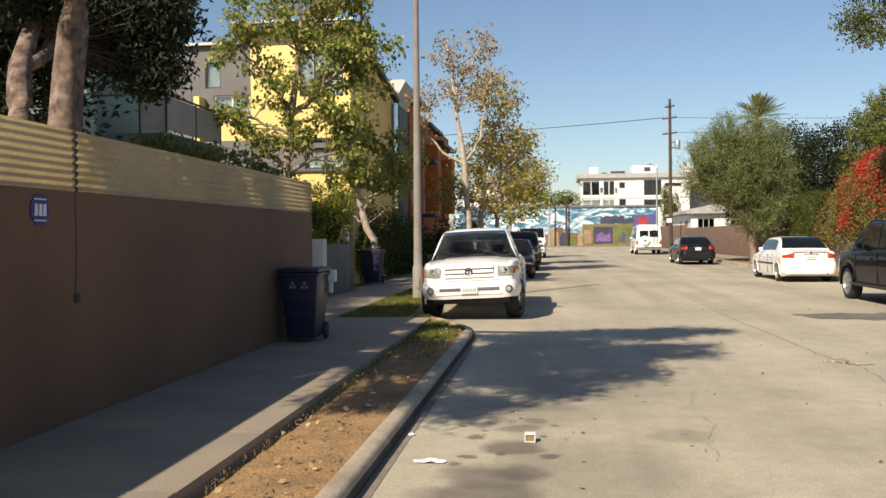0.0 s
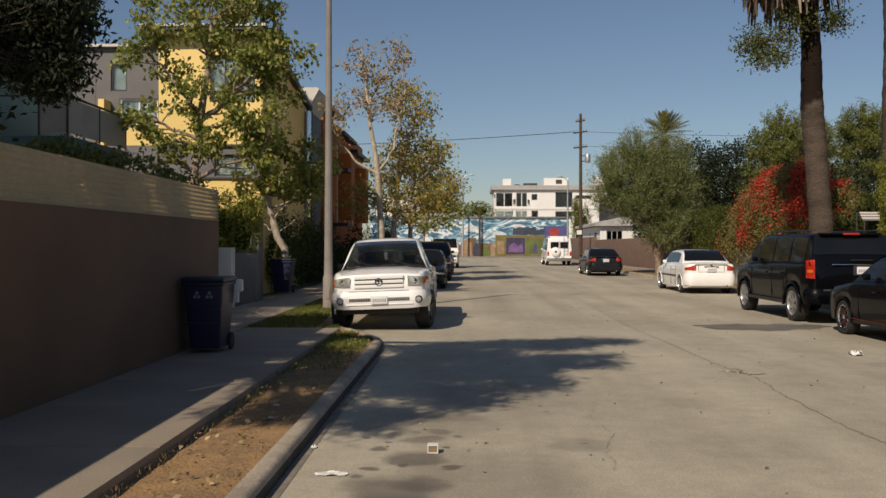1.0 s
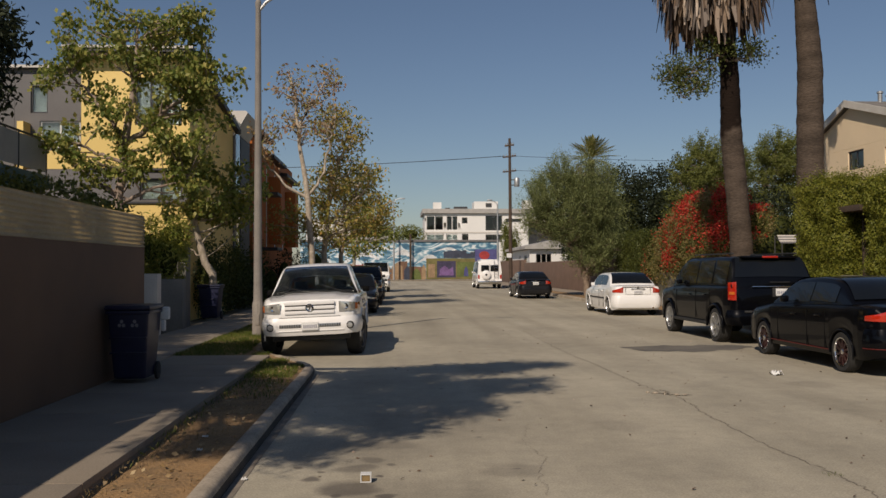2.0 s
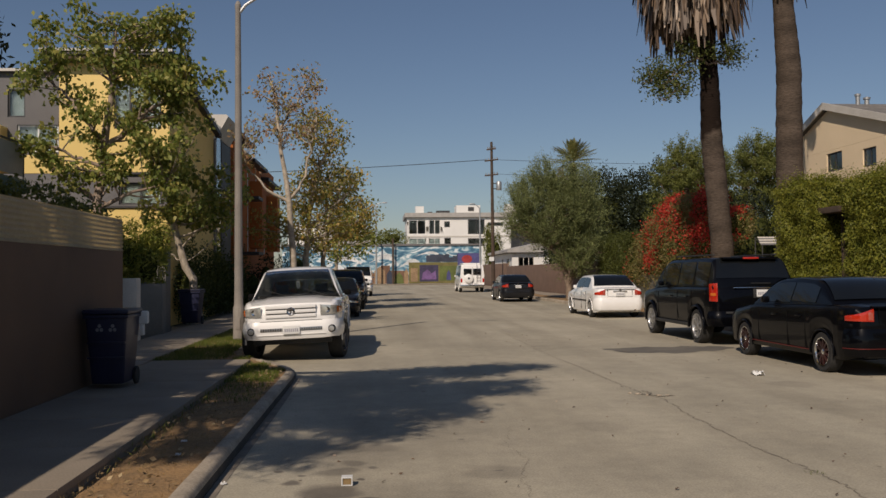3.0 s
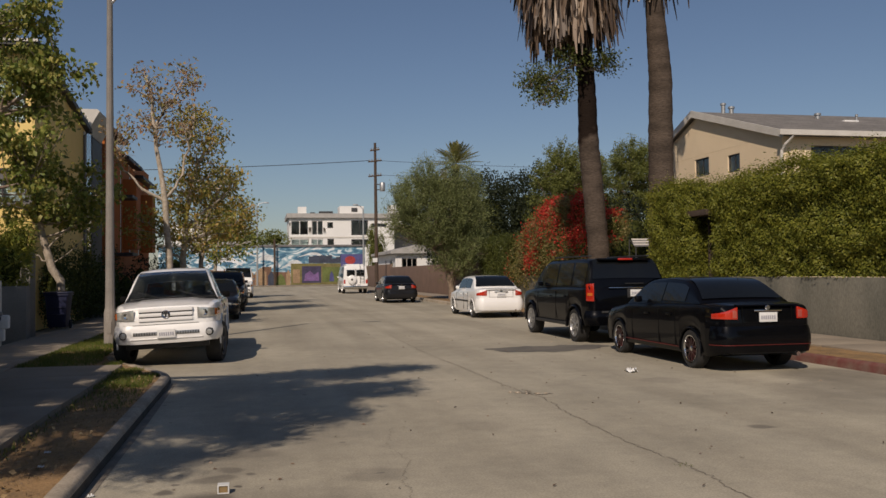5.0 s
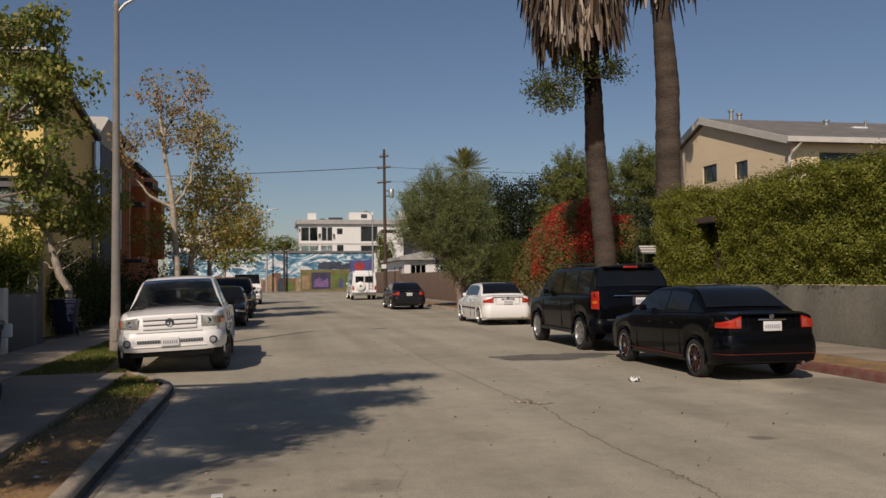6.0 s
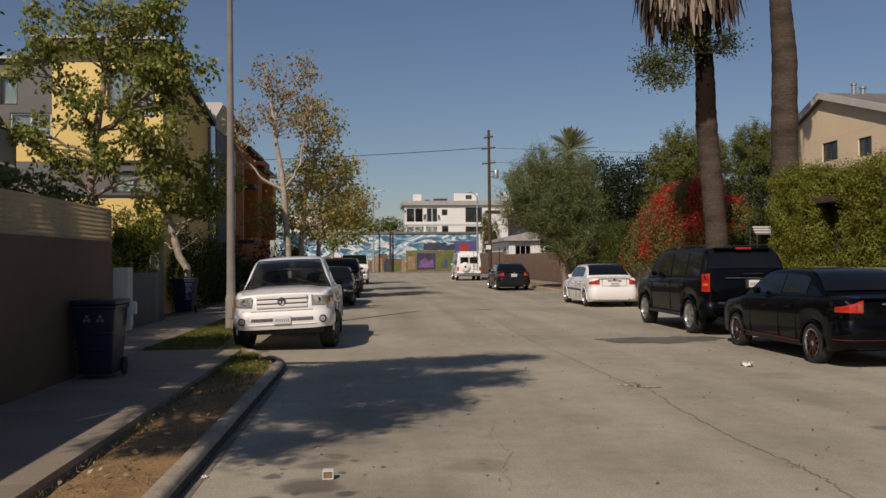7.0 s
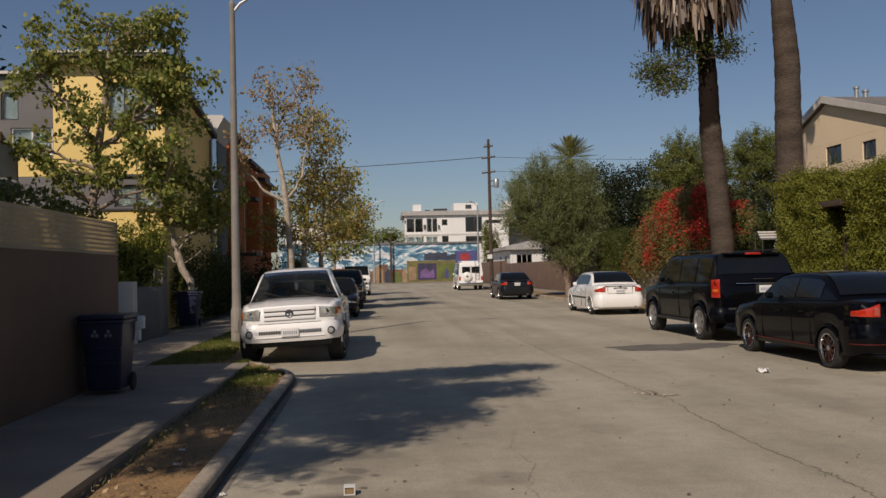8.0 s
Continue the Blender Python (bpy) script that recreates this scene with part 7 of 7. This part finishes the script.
TRUCK = dict(top=[(-.5, .78), (-.497, 1.10), (-.30, 1.13), (-.03, 1.13), (.05, 1.12), (.265, 1.13), (.36, 1.14), (.45, 1.115), (.488, 1.055), (.5, .86)],
             wid=[(-.5, .95), (-.49, .98), (-.4, 1), (.3, 1), (.40, .985), (.44, .945), (.47, .905), (.487, .85), (.496, .77), (.5, .68)],
             gh=(-.035, .0, .135, .268), side=[(-.005, .055), (.065, .185)], handles=(.08,), seams=(.055, .235), kind="truck_front", zb=.42, hr=.70, hb=.93, dark_mirror=True, clear=True)
car("pickup_truck", (-1.52, 18.97, 0), 180.4, dict(TRUCK, L=5.6, W=1.87, H=1.76, colour="white", axles=(-1.55, 1.86), r=.385, tw=.26, spokes=5, wkind="steel", gap=.09, steer=-10),
    "white pickup truck with chrome badge, parked facing the camera", "pickup truck")
# the pickup's body is tilted to the kerb, wheels level, to fit the camera's view
for ob in bpy.data.objects["pickup_truck"].children:
    if not ob.name.startswith("wheel"):
        ob.matrix_basis = Matrix.Translation((0, 0, .4)) @ Matrix.Rotation(radians(2.3), 4, "Y") @ Matrix.Translation((0, 0, -.4)) @ ob.matrix_basis
car("sedan", (-1.50, 34.2, 0), 180, dict(SEDAN, L=4.7, W=1.76, H=1.46, colour="charcoal", axles=(-1.4, 1.4), r=.31, spokes=7, kind="sedan_front"), "dark grey sedan parked behind a pickup")
car("sport_utility", (-1.46, 41.2, 0), 180, dict(SUV, L=4.7, W=1.84, H=1.80, colour="charcoal", axles=(-1.4, 1.45), r=.36, spokes=6, kind="suv_front"), "dark sport utility parked in a row", "SUV")
car("sedan", (-1.42, 48.6, 0), 180, dict(SEDAN, L=4.7, W=1.76, H=1.46, colour="black", axles=(-1.4, 1.4), r=.31, spokes=7, kind="sedan_front"), "black sedan parked in a row")
car("camper_van", (-1.35, 63.5, 0), 180, dict(VAN, L=5.2, W=2.0, H=2.1, colour="white", axles=(-1.5, 1.65), r=.36, spokes=8, kind="suv_front"), "white van parked far down the row", "van")
# ---- street furniture and small things ----
lp = thing("street_lamp", (-3.09, 20.2, 0.12), "tall tapered concrete street lamp on a lawn strip", "street lamp")
part("pole", lathe_bm([(.13, 0), (.128, .70), (.118, .76), (.104, .80), (.098, 1.2), (.062, 7.55), (.07, 7.58), (.07, 7.68), (.04, 7.75), (.001, 7.78)], 12, "z"), M_POLE, lp, angle=20)
arm = [(0, 0, 7.45), (.18, 0, 7.68), (.55, 0, 7.92), (1.1, 0, 8.08), (1.7, 0, 8.12)]
part("arm", tube_bm(arm, [.035, .035, .032, .03, .028], 8), M_GALV, lp)
hd = lathe_bm([(.001, -.32), (.07, -.30), (.11, -.15), (.13, .05), (.11, .2), (.05, .3), (.001, .31)], 14, "x", (1.95, 0, 8.10))
bmesh.ops.scale(hd, verts=hd.verts[:], vec=(1, 1, .55), space=Matrix.Translation((0, 0, -8.10)))
part("lamp_head", hd, M_GALV, lp)
part("access_cover", boxes((-.05, -.138, .25, .05, -.11, .52), bevel=.01), M_POLE, lp)


def far_lamp(x, y, h, reach):
    f = thing("street_lamp", (x, y, .12), "thin grey street lamp at the end of the street", "street lamp")
    part("pole", tube_bm([(0, 0, 0), (0, 0, h * .5), (0, 0, h)], [.14, .11, .08], 10), M_GALV, f)
    part("arm", tube_bm([(0, 0, h - .1), (reach * .3, 0, h + .3), (reach, 0, h + .45)], .05, 6), M_GALV, f)
    part("lamp_head", boxes((reach, -.12, h + .36, reach + .6, .12, h + .52), bevel=.05), M_GALV, f)


far_lamp(-0.18, 116.2, 10.4, 0.9)
far_lamp(11.9, 101, 9.0, -1.2)

up = thing("utility_pole", (10.9, 82, 0.05), "dark wooden utility pole with crossarms and a transformer", "utility pole", rz=-48)
part("pole", tube_bm([(0, 0, 0), (-.02, 0, 7), (-.06, 0, 13.9)], [.19, .16, .12], 10), M_WOOD, up)
for z, w in ((13.2, .55), (12.15, .8), (10.75, .8)):
    part("crossarm", boxes((-w, -.16, z - .06, w, -.05, z + .06)), M_WOOD, up)
    for x in (-w + .1, -w * .45, w * .45, w - .1):
        part("insulator", lathe_bm([(.05, 0), (.06, .05), (.03, .1), (.05, .15), (.001, .19)], 8, "z", (x, -.1, z + .06)), M_GALV, up)
part("transformer", lathe_bm([(.001, 0), (.24, 0), (.26, .05), (.26, .72), (.20, .82), (.001, .85)], 16, "z", (.56, .30, 9.3)), M_GALV, up, "grey transformer can")
for z in (9.4, 9.9):
    part("transformer_bracket", tube_bm([(.05, .02, z + .05), (.40, .22, z + .05)], .05, 6), M_DARKTRIM, up)
part("street_sign", boxes((-.3, -.22, 2.6, .3, -.2, 3.0)), M_PALEPLASTIC, up)


def wire(pts, r, label):
    p = np.array(pts, float)
    t = np.linspace(0, 1, 30)[:, None]
    q = p[0] + (p[1] - p[0]) * t
    q[:, 2] -= 4 * p[2][0] * (t * (1 - t))[:, 0]
    bm = tube_bm([tuple(v) for v in q], r, 5)
    solo("overhead_wire", bm, M_BLACK, label, "wire", "overhead wires", kind="structure")


wire([(-45, 82, 10.9), (10.3, 82, 12.25), (.7, 0, 0)], .03, "black wire across the street")
wire([(11.5, 82, 12.25), (60, 84, 12.6), (.5, 0, 0)], .018, "thin black wire behind the trees")
wire([(11.3, 82, 10.9), (60, 84, 11.5), (.5, 0, 0)], .015, "thin black wire behind the trees")

# poles set in front of the painted wall
mp_ = thing("service_pole", (2.05, 117.0, .15), "thin dark pole before the painted wall", "pole")
part("pole", tube_bm([(0, 0, 0), (0, 0, 6.1)], .14, 8), M_WOOD, mp_)


def wheelie_bin(at, rz, label, marks=True):
    """A wheeled bin: tapered body with a rim, hinged lid, handle, axle and two wheels."""
    b = thing("recycling_bin", at, label, "bin", "recycling bins", rz)
    bm = bmesh.new()
    lo = [(-.23, -.26), (.23, -.26), (.23, .27), (-.23, .27)]
    hi = [(-.30, -.34), (.30, -.34), (.30, .36), (-.30, .36)]
    v0 = [bm.verts.new((x, y, .06)) for x, y in lo]
    v1 = [bm.verts.new((x, y, .96)) for x, y in hi]
    bm.faces.new(v0[::-1])
    bm.faces.new(v1)
    for i in range(4):
        bm.faces.new((v0[i], v0[(i + 1) % 4], v1[(i + 1) % 4], v1[i]))
    bmesh.ops.bevel(bm, geom=bm.edges[:], offset=.035, segments=3, affect="EDGES", profile=.6)
    part("body", bm, M_BLUEBIN, b)
    part("rim", boxes((-.325, -.365, .93, .325, .385, .98), bevel=.015), M_BLUEBIN, b)
    lid = bmesh.new()
    box(lid, -.335, -.385, .985, .335, .36, 1.045, bevel=.025)
    for v in lid.verts:
        if v.co.z > 1.02:
            v.co.z += .035 * max(0, 1 - (v.co.x / .33) ** 2)
    part("lid", lid, M_BLUEBIN, b)
    hn = tube_bm([(-.24, .36, .93), (-.24, .46, .97), (.24, .46, .97), (.24, .36, .93)], .016, 8)
    part("handle", hn, M_BLUEBIN, b)
    for sx in (-1, 1):
        wl = lathe_bm([(.001, -.025), (.09, -.025), (.12, -.02), (.125, 0), (.12, .02), (.09, .025), (.001, .025)], 18, "x", (sx * .26, .27, .125))
        part("wheel", wl, M_BLACK, b)
    part("axle", tube_bm([(-.26, .27, .125), (.26, .27, .125)], .012, 6), M_GALV, b)
    for z in (.40, .60):
        part("moulded_rib", boxes((-.275, -.335, z, .275, -.295, z + .025), bevel=.006), M_BLUEBIN, b)
    if marks:
        for cx in (-.09, .10):
            bm = bmesh.new()
            for k in range(3):
                a = math.pi / 2 + k * 2 * math.pi / 3
                c = Vector((cx + .035 * math.cos(a), 0, .80 + .035 * math.sin(a)))
                prism(bm, [(c.x + .026 * math.cos(q), c.z + .026 * math.sin(q)) for q in np.linspace(0, 2 * math.pi, 6, endpoint=False)], .008, "y", -.349)
            part("pale_mark", bm, M_FADED, b, "faded pale recycling mark")
    return b


first = wheelie_bin((-3.43, 11.92, .15), 0, "dark blue recycling bin against the end of a brown wall")
part("lid_grip", boxes((.24, .30, .82, .42, .42, 1.0), bevel=.03), M_PALEPLASTIC, first, "pale plastic grip at the lid's hinge")
first.scale = (0.88, 0.95, 0.98)
part("side_grip", boxes((.30, .30, .66, .36, .40, .82), bevel=.02), M_PALEPLASTIC, first, "pale plastic grip")
second = wheelie_bin((-5.42, 26.3, .15), 0, "dark blue bin standing in garden shade", marks=False)

# litter on the street
cup = thing("paper_box", (-0.17, 6.78, 0), "small torn white paper box lying on the street", "litter")
bm = bmesh.new()
box(bm, -.042, -.04, 0.004, .042, .04, .07)
top_faces = [f for f in bm.faces if f.calc_center_median().y < -.039]
bmesh.ops.inset_region(bm, faces=top_faces, thickness=.012)
bmesh.ops.delete(bm, geom=top_faces, context="FACES")
bmesh.ops.solidify(bm, geom=bm.faces[:], thickness=.004)
part("box", bm, M_PALEPLASTIC, cup)
part("stain", boxes((-.030, -.030, .012, .030, -.026, .060)), M_TANWOOD, cup, "tan inside")


def scrap(name, at, sx, sy, h, seed, label, material=M_PALEPLASTIC, n=9):
    """A crumpled sheet."""
    bm = bmesh.new()
    g = [[bm.verts.new((at[0] + sx * (i / n - .5) * (1 - .3 * abs(j / n - .5)), at[1] + sy * (j / n - .5) * (1 - .4 * abs(i / n - .5)),
                        at[2] + .006 + h * abs(noise.noise(Vector((i * .9, j * .9, seed)))))) for i in range(n + 1)] for j in range(n + 1)]
    for j in range(n):
        for i in range(n):
            bm.faces.new((g[j][i], g[j][i + 1], g[j + 1][i + 1], g[j + 1][i]))
    return solo(name, bm, material, label, "litter", angle=20)


scrap("plastic_bag", (-.86, 6.1, 0), .24, .10, .025, 3, "crumpled clear white plastic bag by the kerb")
scrap("crumpled_paper", (5.88, 13.1, 0), .17, .28, .11, 5, "crumpled white paper on the street")
scrap("crumpled_paper", (-1.12, 6.9, 0), .05, .05, .03, 8, "tiny white paper scrap beside the kerb")
scrap("crumpled_paper", (-1.62, 7.6, .09), .05, .06, .03, 9, "tiny white paper scrap in dry soil")
scrap("crumpled_paper", (-1.70, 8.2, .09), .06, .05, .03, 10, "tiny white paper scrap in dry soil")
rng_ = np.random.default_rng(9)
P_ = np.stack([rng_.uniform(-1.1, 9, 260), rng_.uniform(5, 24, 260), np.full(260, .008)], 1)
V_, F_ = leaf_arrays(P_, .045, rng_, .6, 0, np.tile([.6, .6, 0], (260, 1)))
V_[:, 2] = np.clip(V_[:, 2], .003, .02)
tagged(new("fallen_leaves", raw_mesh("fallen_leaves", V_, F_, L_THATCH)), "small dry leaves scattered on the street", "leaves", kind="stuff")

Q_ = np.stack([rng_.uniform(-2.1, -1.4, 420), rng_.uniform(3, 14, 420), np.full(420, .105)], 1)
V_, F_ = leaf_arrays(Q_, .05, rng_, .6, 0, np.tile([.4, .4, .1], (420, 1)))
V_[:, 2] = np.clip(V_[:, 2], .095, .135)
tagged(new("leaf_litter", raw_mesh("leaf_litter", V_, F_, L_LITTER)), "dry brown leaves lying on the bare soil strip", "leaves", kind="stuff")

for k, (x, y, r) in enumerate(((3.46, 11.30, .035), (3.55, 11.18, .028), (3.68, 11.12, .04), (3.80, 11.14, .025), (3.60, 11.36, .022), (3.38, 11.38, .03))):
    bm = bmesh.new()
    bmesh.ops.create_icosphere(bm, subdivisions=1, radius=r, matrix=Matrix.Translation((x, y, r * .25)) @ Matrix.Rotation(k, 4, "Z") @ Matrix.Diagonal((1.3, .8, .4, 1)))
    solo("concrete_chip", bm, M_KERB, "pale chip of broken concrete on the street", "rubble", "concrete chips", angle=20)

# garden gate in the gap of the hedge, and a striped awning behind it
gt = thing("garden_gate", (12.85, 22.8, .15), "brown wooden gate frame in a hedge gap", "gate")
part("lintel", boxes((-.55, -.42, 3.0, .15, .85, 3.16), bevel=.01), M_WOOD, gt)
for y in (-.36, .36):
    part("post", boxes((-.06, y - .03, 0, .02, y + .03, 2.99), bevel=.008), M_TANWOOD if y < 0 else M_WOOD, gt)
for k in range(5):
    part("board", boxes((-.05, -.29 + k * .118, .1, -.02, -.18 + k * .118, 2.0), bevel=.004), M_WOOD, gt)
aw = thing("awning", (14.3, 30.6, -.03), "small white louvred awning on dark posts behind a hedge", "awning")
for k in range(6):
    bm = bmesh.new()
    y0, z0 = -.62 + k * .11, 2.52 + k * .05
    prism(bm, [(y0, z0), (y0 + .105, z0 + .05), (y0 + .105, z0 + .065), (y0, z0 + .015)], .86 - .03 * k, "x", -.72 + .03 * k)
    part("slat", bm, M_TRIM if k % 2 else M_GREYBAND, aw)
for x in (-.66, .08):
    part("post", tube_bm([(x, -.58, 0), (x, -.58, 2.53)], .02, 8), M_DARKTRIM, aw)
    part("back_post", tube_bm([(x, 0, 0), (x, 0, 2.81)], .02, 8), M_DARKTRIM, aw)
    part("rafter", tube_bm([(x, -.6, 2.50), (x, .02, 2.79)], .014, 6), M_DARKTRIM, aw)
